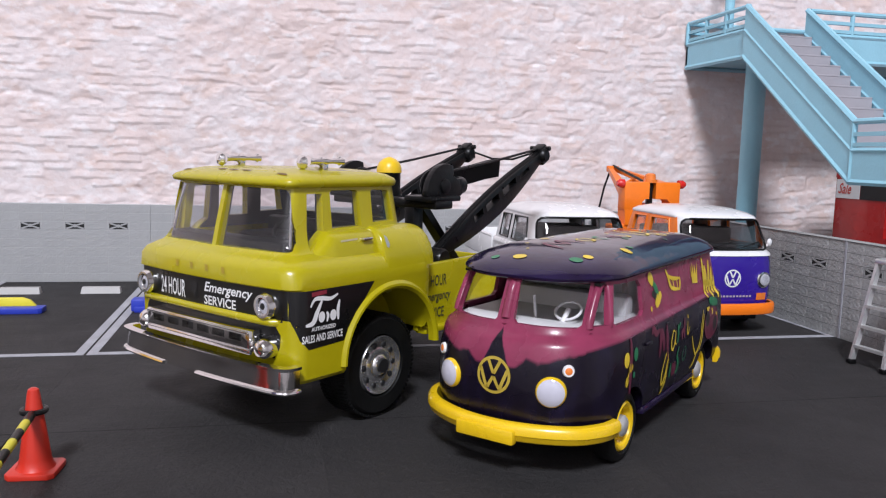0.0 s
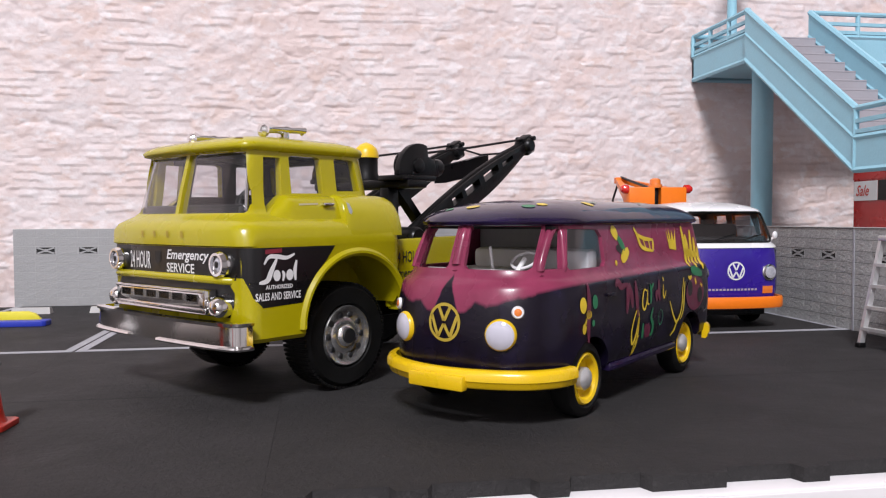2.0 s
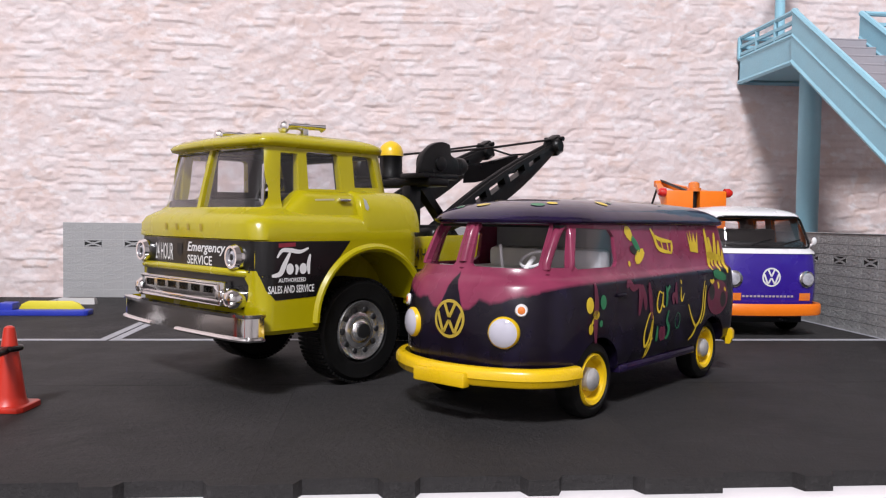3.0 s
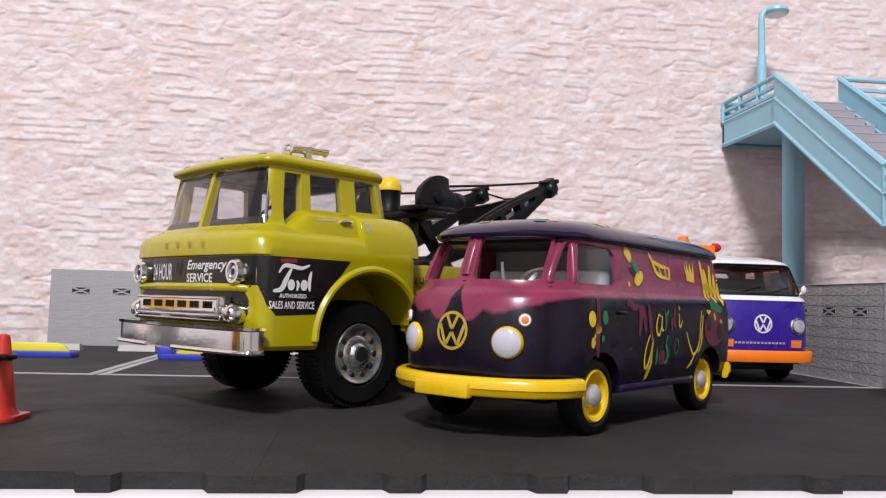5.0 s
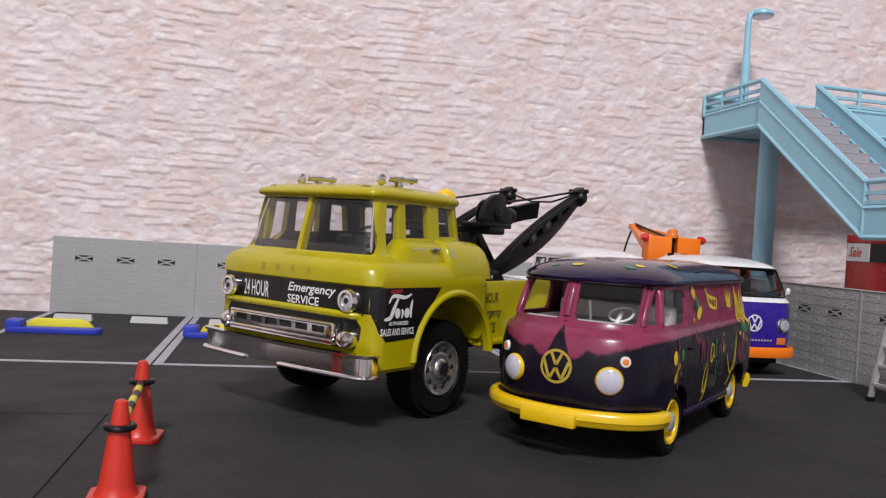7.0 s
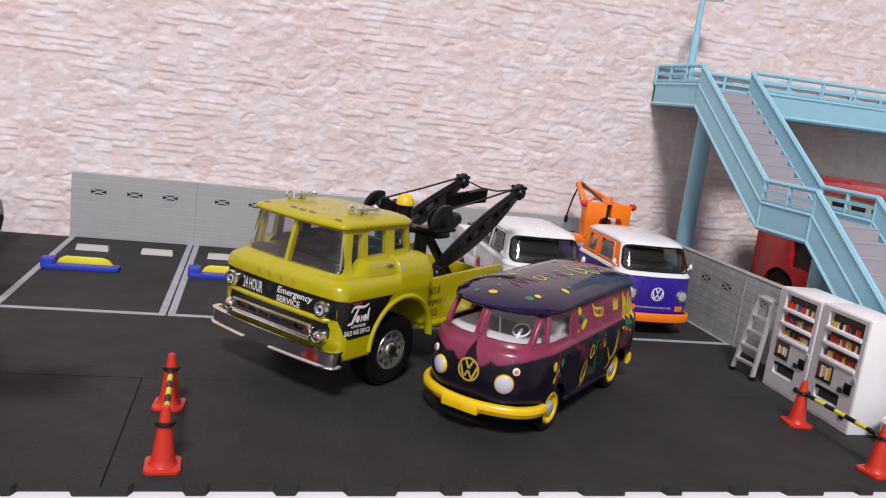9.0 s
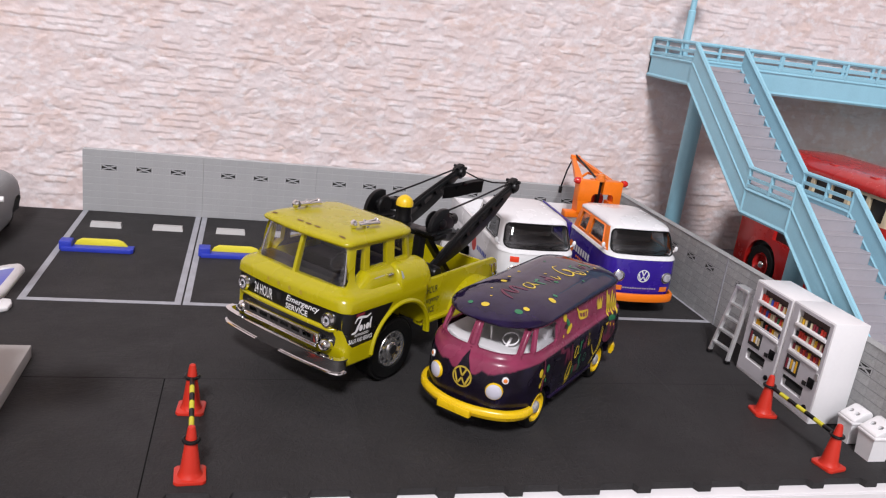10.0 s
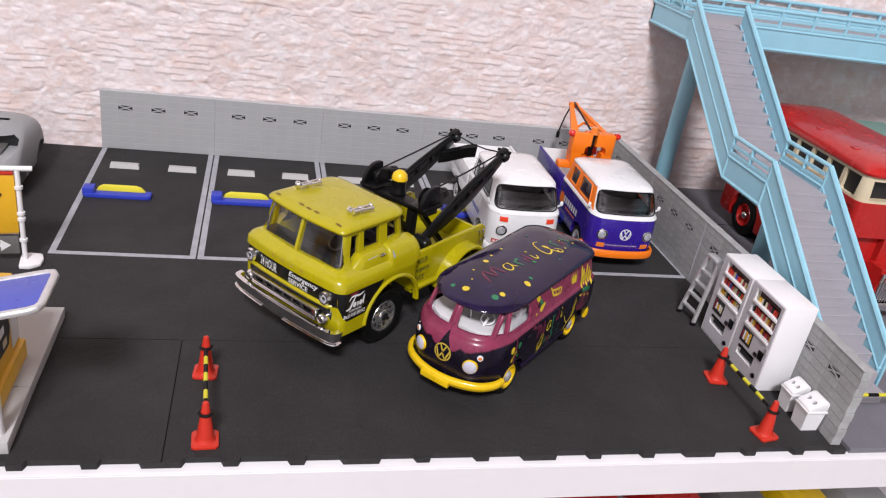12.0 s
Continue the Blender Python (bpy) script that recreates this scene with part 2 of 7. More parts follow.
def wallpaper():
    n = Nodes("embossed_wallpaper")
    blot = n.noise(13, 6, 0.65, (0.9, 1, 0.8))
    fine = n.noise(4.2, 3, 0.55, (0.8, 1, 1.2))
    other = n.noise(5.6, 3, 0.55, (0.8, 1, 1.2))
    c = n.mix(n.ramp(blot, 0.42, 0.6), (0.7, 0.62, 0.615, 1), (0.675, 0.555, 0.53, 1))
    c = n.mix(n.ramp(other, 0.53, 0.66, 0, 0.6), c, (0.66, 0.51, 0.455, 1))
    c = n.mix(n.ramp(fine, 0.52, 0.64, 0, 0.8), c, (0.76, 0.71, 0.715, 1))
    c = n.mix(n.ramp(n.noise(1.6, 5, 0.65), 0.57, 0.7, 0, 0.35), c, (0.6, 0.485, 0.46, 1))
    n.bump(n.math("ADD", fine, n.math("MULTIPLY", n.noise(1.1, 2, 0.5), 0.4)), 0.45, 0.5)
    return n.surface(c, 0.6, 0, 0, 0.35)


def foam():
    n = Nodes("black_foam_board")
    tone = n.ramp(n.noise(30, 5, 0.6), 0.3, 0.7, 0.8, 1.2)
    grit = n.noise(0.75, 5, 0.75)
    c = n.mix(1.0, (0.0305, 0.029, 0.0295, 1), tone, "MULTIPLY")
    c = n.mix(n.ramp(grit, 0.54, 0.76, 0, 0.5), c, (0.075, 0.071, 0.072, 1))
    dust = n.noise(0.9, 2, 0.5)
    c = n.mix(n.ramp(dust, 0.8, 0.83, 0, 0.5), c, (0.3, 0.29, 0.29, 1))
    n.bump(n.math("ADD", grit, n.noise(1.8, 3, 0.6)), 1.0, 0.3)
    return n.surface(c, n.ramp(n.noise(14, 5, 0.65), 0.3, 0.7, 0.55, 0.72), 0, 0, 0.17)


def carnival_paint():
    """Plum over aubergine, split by a brushed zigzag edge with a leaf at the middle of the nose."""
    n = Nodes("plum_and_aubergine_paint")
    s = n.add("SeparateXYZ")
    n.link(n.coords(), s.inputs[0])
    x, y, z = (n.math("MULTIPLY", o, 1000) for o in s.outputs)
    ax = n.math("ABSOLUTE", x)
    edge = n.math("ADD", 14.5, n.math("MULTIPLY", n.math("MAXIMUM", n.math("SUBTRACT", ax, 3.2), 0), 0.31))
    edge = n.math("ADD", edge, n.math("MULTIPLY", n.math("MAXIMUM", n.math("SUBTRACT", y, 12.0), 0), 0.013))
    nose = n.math("LESS_THAN", y, 4.5)
    leaf = n.math("MULTIPLY", n.math("MAXIMUM", n.math("SUBTRACT", 1.0, n.math("DIVIDE", ax, 1.9)), 0), 4.6)
    lobe = n.math("ABSOLUTE", n.math("SUBTRACT", ax, 4.3))
    zig = n.math("MULTIPLY", n.math("MAXIMUM", n.math("SUBTRACT", 1.0, n.math("DIVIDE", lobe, 1.5)), 0), 0.8)
    edge = n.math("ADD", edge, n.math("MULTIPLY", nose, n.math("SUBTRACT", n.math("ADD", leaf, zig), 0.1)))
    edge = n.math("ADD", edge, n.math("MULTIPLY", n.ramp(n.noise(1.8, 4, 0.7), 0.2, 0.8, -1.0, 1.0), n.math("ADD", 0.07, n.math("MULTIPLY", nose, 0.2))))
    top = n.ramp(n.math("SUBTRACT", z, edge), -0.25, 0.25)
    mott = n.ramp(n.noise(5, 5, 0.6), 0.3, 0.7, 0.8, 1.2)
    plum = n.mix(1.0, (0.21, 0.032, 0.072, 1), mott, "MULTIPLY")
    dark = n.mix(n.ramp(n.noise(2.5, 4, 0.6, (1, 1, 0.35)), 0.45, 0.7), (0.0055, 0.0035, 0.009, 1), (0.009, 0.0065, 0.022, 1))
    chips = n.ramp(n.noise(0.9, 2, 0.5), 0.83, 0.85, 0, 0.55)
    return n.surface(n.mix(chips, n.mix(top, dark, plum), (0.3, 0.27, 0.29, 1)), n.ramp(n.noise(8, 4), 0.3, 0.7, 0.2, 0.34), 0.0, 0.1, 0.3)


def roof_paint():
    n = Nodes("midnight_blue_roof_paint")
    c = n.mix(n.ramp(n.noise(7, 4, 0.6), 0.35, 0.7), (0.011, 0.006, 0.022, 1), (0.018, 0.011, 0.048, 1))
    n.bump(n.noise(9, 2, 0.5), 0.12, 1.2)
    return n.surface(c, n.ramp(n.noise(10, 4), 0.3, 0.7, 0.05, 0.13), 0, 0.0, 0.42)


WALLPAPER, FOAM, CARNIVAL, ROOFBLUE = wallpaper(), foam(), carnival_paint(), roof_paint()
LINE = paint("worn_grey_line_paint", (0.34, 0.345, 0.375, 1), 0.6, var=0.26, size=4, grain=0.5, grain_mm=0.4, wear=((0.12, 0.12, 0.13, 1), 0.6))
LINEBED = paint("dark_joint", (0.004, 0.004, 0.004, 1), 0.8, spec=0.1)
BLOCK = paint("grey_block_plastic", (0.352, 0.354, 0.358, 1), 0.55, var=0.06, size=5, grain=0.5, grain_mm=0.7, each=0.012)
ROUGHBLOCK = paint("rough_grey_block_plastic", (0.345, 0.35, 0.348, 1), 0.6, var=0.22, size=3.5, grain=1.0, grain_mm=0.9, each=0.07)
# paler than the blocks: light caught in the grooves is painted in
JOINTLIT = paint("lit_block_joint", (0.44, 0.442, 0.446, 1), 0.7, grain=0.4)
JOINTDARK = paint("dark_block_joint", (0.2, 0.202, 0.2, 1), 0.7, grain=0.4)
HOLE = paint("vent_hole_black", (0.012, 0.012, 0.012, 1), 0.8)
WHITEBOARD = paint("white_shelf_laminate", (0.72, 0.7, 0.71, 1), 0.35, var=0.03, size=40)
ASPHALT = paint("grey_road_card", (0.15, 0.147, 0.168, 1), 0.75, var=0.12, size=8, grain=0.5, grain_mm=0.5)
LIME = paint("lime_yellow_enamel", (0.39, 0.335, 0.003, 1), 0.26, coat=0.2, var=0.05, size=12)
LIMEDARK = paint("lime_bed_floor", (0.4, 0.36, 0.01, 1), 0.3, var=0.1)
BLACKDECAL = paint("black_decal", (0.006, 0.006, 0.0065, 1), 0.3, var=0.1)
CHROME = paint("chrome_plating", (0.82, 0.81, 0.8, 1), 0.1, metal=1.0, var=0.05, size=3, grain=0.03, grain_mm=0.8)
RIMCHROME = paint("bright_rim_plating", (0.93, 0.92, 0.91, 1), 0.19, metal=0.93, var=0.06, size=2, grain=0.05, grain_mm=0.8)
STEEL = paint("brushed_aluminium", (0.68, 0.68, 0.68, 1), 0.38, metal=0.7, var=0.1, size=2)
BLACK = paint("black_plastic", (0.0045, 0.0045, 0.005, 1), 0.33, var=0.25, size=4, grain=0.12, grain_mm=0.9, spec=0.28)
RUBBER = paint("black_rubber", (0.0055, 0.0055, 0.0055, 1), 0.5, spec=0.22, var=0.2, size=3, grain=0.3, grain_mm=0.4)
INNERDARK = paint("dark_cab_trim", (0.011, 0.011, 0.012, 1), 0.5)
WHITE = paint("white_enamel", (0.74, 0.735, 0.74, 1), 0.25, coat=0.4, var=0.03)
WHITEPLASTIC = paint("white_plastic", (0.76, 0.75, 0.755, 1), 0.4, var=0.03)
GREYPRINT = paint("grey_front_panel", (0.48, 0.465, 0.49, 1), 0.45, var=0.04)
WHITEINK = paint("white_ink", (0.7, 0.7, 0.7, 1), 0.5, var=0.06)
BLACKINK = paint("black_ink", (0.02, 0.02, 0.02, 1), 0.5)
SILVERINK = paint("silver_ink", (0.42, 0.36, 0.22, 1), 0.4)
YELLOW = paint("yellow_enamel", (0.72, 0.47, 0.006, 1), 0.3, coat=0.3, var=0.06)
YELLOWINK = paint("yellow_ink", (0.68, 0.5, 0.03, 1), 0.35, var=0.15, size=2)
STRIPE = paint("lime_stripe", (0.6, 0.54, 0.03, 1), 0.4, var=0.1, size=2)
GREENINK = paint("green_ink", (0.02, 0.17, 0.07, 1), 0.35, var=0.15, size=2)
REDINK = paint("dark_red_ink", (0.22, 0.025, 0.04, 1), 0.35, var=0.15, size=2)
PLUMINK = paint("plum_red_ink", (0.12, 0.017, 0.042, 1), 0.35, var=0.25, size=2)
MARKBROWN = paint("brown_ink", (0.13, 0.06, 0.012, 1), 0.4)
REDMARK = paint("red_ink", (0.5, 0.035, 0.02, 1), 0.45, var=0.15, size=2)
BLUEINK = paint("blue_ink", (0.03, 0.06, 0.35, 1), 0.45, var=0.15, size=2)
VIOLET = paint("violet_blue_enamel", (0.032, 0.012, 0.25, 1), 0.25, coat=0.4, var=0.06)
ORANGE = paint("orange_plastic", (0.85, 0.19, 0.008, 1), 0.35, var=0.06)
RED = paint("red_enamel", (0.44, 0.016, 0.014, 1), 0.25, coat=0.3, var=0.08)
CREAM = paint("cream_enamel", (0.62, 0.53, 0.36, 1), 0.35, var=0.05)
CONE = paint("orange_red_plastic", (0.52, 0.028, 0.014, 1), 0.33, var=0.06)
AQUA = paint("aqua_plastic", (0.285, 0.555, 0.67, 1), 0.4, var=0.05, size=6, grain=0.15, grain_mm=0.8)
STEPGREY = paint("grey_step_plastic", (0.34, 0.32, 0.345, 1), 0.6, var=0.06)
BLUE = paint("blue_plastic", (0.025, 0.045, 0.42, 1), 0.4, var=0.06)
PANELBLUE = paint("blue_panel", (0.07, 0.09, 0.42, 1), 0.3, var=0.06)
CANARY = paint("lemon_plastic", (0.72, 0.63, 0.035, 1), 0.45, var=0.06)
AMBER = paint("amber_yellow_card", (0.72, 0.4, 0.02, 1), 0.4, var=0.06)
PRIMER = paint("grey_primer", (0.28, 0.285, 0.29, 1), 0.5, var=0.1)
PRIMERDARK = paint("grey_bulkhead", (0.13, 0.125, 0.12, 1), 0.5, var=0.1)
INTERIORGREY = paint("pale_grey_interior", (0.66, 0.65, 0.66, 1), 0.4, var=0.05)
SLAB = paint("pale_concrete_plastic", (0.45, 0.44, 0.43, 1), 0.6, var=0.05, grain=0.2)
LENS = paint("milky_lens", (0.5, 0.49, 0.56, 1), 0.12, coat=0.8, var=0.04)
REDLENS = paint("red_lens", (0.6, 0.02, 0.015, 1), 0.12, coat=0.6)
AMBERLENS = paint("amber_lens", (0.75, 0.2, 0.03, 1), 0.15, coat=0.6)
REDLAMP = paint("red_orange_lamp", (0.75, 0.055, 0.02, 1), 0.3, coat=0.3)
LAMPGLASS = paint("bright_lamp_glass", (0.5, 0.5, 0.55, 1), 0.2, metal=0.25, coat=0.8, var=0.45, size=1.2)
SILVERPALE = paint("pale_silver_ink", (0.36, 0.31, 0.38, 1), 0.4)
GREENSEAT = paint("sea_green_plastic", (0.25, 0.42, 0.36, 1), 0.4)
ROOMPAINT = paint("room_paint", (0.42, 0.4, 0.4, 1), 0.8, var=0.04, size=300)
ROOMFLOOR = paint("room_floor_wood", (0.2, 0.175, 0.16, 1), 0.5, var=0.15, size=200)
CLEAR = glass("clear_window", (0.93, 0.93, 0.94, 1), 0.04)
CABGLASS = glass("cab_window", (0.93, 0.93, 0.94, 1), 0.05, 0.03)
TINTED = glass("tinted_window", (0.86, 0.86, 0.87, 1), 0.09)
OCHREINK = paint("ochre_ink", (0.4, 0.29, 0.035, 1), 0.4, var=0.15, size=2)
DISPLAYBROWN = paint("brown_display_back", (0.07, 0.045, 0.04, 1), 0.5, var=0.3, size=2)


# ---- the room ----
lamp_data = bpy.data.lights.new("ceiling_lamp", "AREA")
lamp_data.shape, lamp_data.size, lamp_data.energy, lamp_data.color = "DISK", 0.54, LAMP_WATTS, (1.0, 0.985, 1.035)
new("ceiling_lamp", lamp_data).matrix_basis = look((-0.46, -1.69, 1.88), (-0.46, -1.69, 0))

WALL_Y = 256.0


def value_noise(x, y, seed):
    """Smooth noise from -1 to 1 on arrays."""
    rng = np.random.RandomState(seed)
    table = rng.rand(256, 256) * 2 - 1
    xi, yi = np.floor(x).astype(int), np.floor(y).astype(int)
    fx, fy = x - xi, y - yi
    fx, fy = fx * fx * (3 - 2 * fx), fy * fy * (3 - 2 * fy)
    g = lambda i, j: table[(xi + i) % 256, (yi + j) % 256]  # noqa: E731
    return (g(0, 0) * (1 - fx) + g(1, 0) * fx) * (1 - fy) + (g(0, 1) * (1 - fx) + g(1, 1) * fx) * fy


def embossed_wall():
    """The papered wall: groups of short torn level ridges between pebbly plaster."""
    x0, x1, z0, z1, step = -165, 330, -4, 176, 0.42
    xs, zs = np.arange(x0, x1, step), np.arange(z0, z1, step)
    X, Z = np.meshgrid(xs, zs)
    vn = value_noise

    def flakes(n, k, sharp=0.22):
        """Steps out of a smooth field: flat scales with a short crisp rise between them."""
        f = n * k - np.floor(n * k)
        f = np.clip(f / sharp, 0, 1)
        return (np.floor(n * k) + f * f * (3 - 2 * f)) / k
    sway = 0.9 * vn(X / 30, Z / 20, 3) + 0.3 * vn(X / 5, Z / 5, 4) + 0.12 * vn(X / 1.4, Z / 1.4, 14)
    patch = np.clip(vn(X / 14, Z / 11, 9) * 4.0 + 0.15, 0, 1)
    # bunches of torn level ledges, each row broken up along its length
    p = (Z + sway) / 2.35
    row, f = np.floor(p), p - np.floor(p)
    lip = np.where(f < 0.14, f / 0.14, 1 - 0.75 * (f - 0.14) / 0.86)
    torn = np.clip(vn(X / 6.5, row * 3.7 + 40.5, 19) * 5 + 1.0, 0, 1)
    ledge = lip * torn
    # rounded plaster scales between them
    lumps = flakes(vn(X / 4.2, Z / 3.0, 10) + 0.55 * vn(X / 1.9, Z / 1.5, 13), 1.9, 0.3)
    cracks = np.exp(-((vn(X / 10, (Z + sway) / 2.2, 6) / 0.1) ** 2)) * np.clip(vn(X / 8, Z / 5, 12) * 4, 0, 1)
    h = 0.42 * ledge * patch + 0.24 * lumps * (1 - 0.7 * patch) - 0.34 * cracks * (1 - patch) + 0.08 * vn(X / 1.3, Z / 1.1, 11)
    nz, nx = X.shape
    verts = np.stack([X, WALL_Y - 1.05 * h - 0.45, Z], -1).reshape(-1, 3) * MM
    i = np.arange(nz * nx).reshape(nz, nx)
    quads = np.stack([i[:-1, :-1], i[:-1, 1:], i[1:, 1:], i[1:, :-1]], -1).reshape(-1, 4)
    me = bpy.data.meshes.new("wall_north")
    me.from_pydata(verts.tolist(), [], quads.tolist())
    me.polygons.foreach_set("use_smooth", [True] * len(me.polygons))
    me.materials.append(WALLPAPER)
    tagged(new("wall_north", me), "pinkish white embossed wallpaper with torn level ridges", "wall", kind="structure")
    return x0, xs[-1], z0, zs[-1]


wx0, wx1, wz0, wz1 = embossed_wall()
bm = box(-1600, 1800, WALL_Y + 4, WALL_Y + 90, -900, 1950)
box(-1600, wx0, WALL_Y, WALL_Y + 3.9, -900, 1950, bm=bm)
box(wx1, 1800, WALL_Y, WALL_Y + 3.9, -900, 1950, bm=bm)
box(wx0, wx1, WALL_Y, WALL_Y + 3.9, wz1, 1950, bm=bm)
box(wx0, wx1, WALL_Y, WALL_Y + 3.9, -900, wz0, bm=bm)
tagged(part("wall_behind", bm, WALLPAPER), "pinkish papered room wall round the shelf", "wall", kind="structure")
tagged(part("wall_south", box(-1600, 1800, -2690, -2600, -900, 1950), ROOMPAINT), "plain pale room wall", "wall", kind="structure")
tagged(part("wall_west", box(-1690, -1600, -2690, WALL_Y + 90, -900, 1950), ROOMPAINT), "plain pale room wall", "wall", kind="structure")
tagged(part("wall_east", box(1800, 1890, -2690, WALL_Y + 90, -900, 1950), ROOMPAINT), "plain pale room wall", "wall", kind="structure")
tagged(part("ceiling", box(-1690, 1890, -2690, WALL_Y + 90, 1950, 2000), ROOMPAINT), "plain pale room ceiling", "ceiling", kind="structure")
tagged(part("floor", box(-1690, 1890, -2690, WALL_Y + 90, -950, -900), ROOMFLOOR), "brown wooden room floor", "floor", kind="structure")

# ---- shelf ----
TILE_T = 1.6
shelf = thing("shelf", 0, 0, 0, 0, "white laminated shelf board that carries the model car park", "shelf")
part("board", box(-420, 520, 71.8, 252.5, -12.3, -TILE_T - 0.02, 0.4), WHITEBOARD, shelf)
part("edge_band", box(-420, 520, 71.35, 71.78, -11.95, -TILE_T - 0.3, 0.1, 1), WHITEBOARD, shelf)
lower = thing("lower_shelf", 0, 0, 0, 0, "white laminated lower shelf board under the car park", "shelf")
part("board", box(-420, 520, 60, 254, -132, -118, 0.4), WHITEBOARD, lower)

# ---- car park floor ----
PITCH, X0 = 42.5, -74.5  # width of a bay; the first bay's edge
FRONT, BACK = 74.6, 252.0


def tab_edge(x0, x1, y):
    """The front edge of a floor tile, with the jigsaw tabs that hang over the shelf."""
    pts = [(x0, y - 1.5)]
    w = x1 - x0
    pts += [(x0 + 4.0, y - 1.5), (x0 + 4.7, y)]
    for c in (x0 + w / 3, x0 + 2 * w / 3):
        pts += [(c - 2.1, y), (c - 1.5, y - 1.4), (c + 1.5, y - 1.4), (c + 2.1, y)]
    pts += [(x1 - 4.7, y), (x1 - 4.0, y - 1.5), (x1, y - 1.5)]
    return pts


base = thing("car_park_floor", 0, 0, 0, 0, "matt black foam car park floor of jigsaw tiles", "floor", kind="structure")
protos = {}
for ix in range(-3, 5):
    for row, (ya, yb) in enumerate(((FRONT, 118.8), (118.8, 205.4), (205.4, BACK))):
        if row not in protos:
            g = 0.012
            if row == 0:
                poly = tab_edge(g, PITCH - g, ya) + [(PITCH - g, yb - g), (g, yb - g)]
            else:
                poly = [(g, ya + g), (PITCH - g, ya + g), (PITCH - g, yb - g), (g, yb - g)]
            bmt = prism(poly, "z", -TILE_T, 0)
            top = [e for e in bmt.edges if all(abs(v.co.z) < 1e-6 for v in e.verts)]
            bmesh.ops.bevel(bmt, geom=top, offset=0.012, segments=1, affect="EDGES")
            protos[row] = part("tile", bmt, FOAM, base, at=(X0 + ix * PITCH, 0, 0), smooth=0)
        else:
            same(protos[row], "tile", base, (X0 + ix * PITCH, 0, 0))

for x0, x1, y0, y1 in ((X0 + PITCH - 0.14, X0 + PITCH + 0.14, FRONT - 1.4, 118.7), (-202.0, X0 + PITCH - 0.2, 118.68, 118.92), (X0 + PITCH + 0.2, 136.4, 118.74, 118.86)):
    part("joint", box(x0, x1, y0, y1, -0.6, 0.012), LINEBED, base, smooth=0)

# bay lines, each bay with a frame of its own
lines = thing("bay_marking", 0, 0, 0, 0, "grey painted parking bay lines on the black floor", "road marking", kind="structure")
bay_line = None
for k in range(5):
    if bay_line is None:
        bmt = box(0.25, 2.1, 163.0, BACK - 0.1, 0.0, 0.1)
        box(PITCH - 2.1, PITCH - 0.25, 163.0, BACK - 0.1, 0.0, 0.1, bm=bmt)
        box(2.1, PITCH - 2.1, 163.0, 164.9, 0.0, 0.1, bm=bmt)
        bay_line = part("bay_line", bmt, LINE, lines, at=(X0, 0, 0), smooth=0)
    else:
        same(bay_line, "bay_line", lines, (X0 + k * PITCH, 0, 0))


def wheel_stop(x, y):
    s = thing("wheel_stop", x, y, 0, 0, "pale grey concrete wheel stop on the black bay floor", "wheel stop", "wheel stops of the bays")
    part("block", loft([[V(*p) for p in ((-5.2, -1.5, z * 1.7), (5.2, -1.5, z * 1.7), (5.2, 1.5, z * 1.7), (-5.2, 1.5, z * 1.7))] if z == 0 else [V(*p) for p in ((-4.9, -0.9, 1.7), (4.9, -0.9, 1.7), (4.9, 0.9, 1.7), (-4.9, 0.9, 1.7))] for z in (0, 1)]), SLAB, s)
    return s


stop = wheel_stop(X0 + 11.3, 233)
for k in range(5):
    for dx in (11.3, 32.0):
        if (k, dx) != (0, 11.3):
            copy_thing(stop, pose((X0 + k * PITCH + dx) * MM, 0.233, 0))


def bay_lock(x, y):
    """A coin-parking flap: blue base with a box at one end and a yellow flap."""
    s = thing("parking_lock", x, y, 0, 0, "blue plastic parking lock with a yellow flap", "parking lock", "parking locks of the bays")
    bm = prism([(0, -0.4), (20.6, -0.4), (21.4, 0.2), (21.4, 4.2), (0, 4.2)], "z", 0, 1.35, 0.15)
    part("base", bm, BLUE, s)
    part("box", box(-0.9, 2.9, 0.4, 4.8, 0.1, 3.1, 0.35), BLUE, s)
    part("flap", prism([(3.2, 1.3), (19.4, 1.3), (18.0, 2.8), (16.3, 3.4), (5.6, 3.4), (4.0, 2.6)], "y", 2.9, 4.1, 0.15), CANARY, s)
    return s


lock = bay_lock(X0 + 2.6, 204.6)
for k in range(1, 5):
    copy_thing(lock, pose((X0 + 2.6 + k * PITCH) * MM, 0.2046, 0))

# ---- block walls ----
NB, NC, WALL_H = 7, 9, 23.4
BW, BH = PITCH / NB, WALL_H / NC


def plain_block(rough, seed):
    """One face block, a little uneven, its back in the joint sheet."""
    rng = random.Random(seed)
    g = 0.08
    bm = bmesh.new()
    nx, nz = 5, 3
    rows = []
    for j in range(nz + 1):
        rows.append([])
        for i in range(nx + 1):
            edge = i in (0, nx) or j in (0, nz)
            y = (-0.045 - rough * 0.4) - rng.uniform(0, rough) * (0.5 if edge else 1)
            rows[-1].append(bm.verts.new((0.4 * g + (BW - 0.8 * g) * i / nx, y, g + (BH - 2 * g) * j / nz)))
    for j in range(nz):
        for i in range(nx):
            bm.faces.new((rows[j][i], rows[j][i + 1], rows[j + 1][i + 1], rows[j + 1][i]))
    rim = [e for e in bm.edges if e.is_boundary]
    ex = bmesh.ops.extrude_edge_only(bm, edges=rim)
    for v in [g2 for g2 in ex["geom"] if isinstance(g2, bmesh.types.BMVert)]:
        v.co.y = 0.25
    return bm


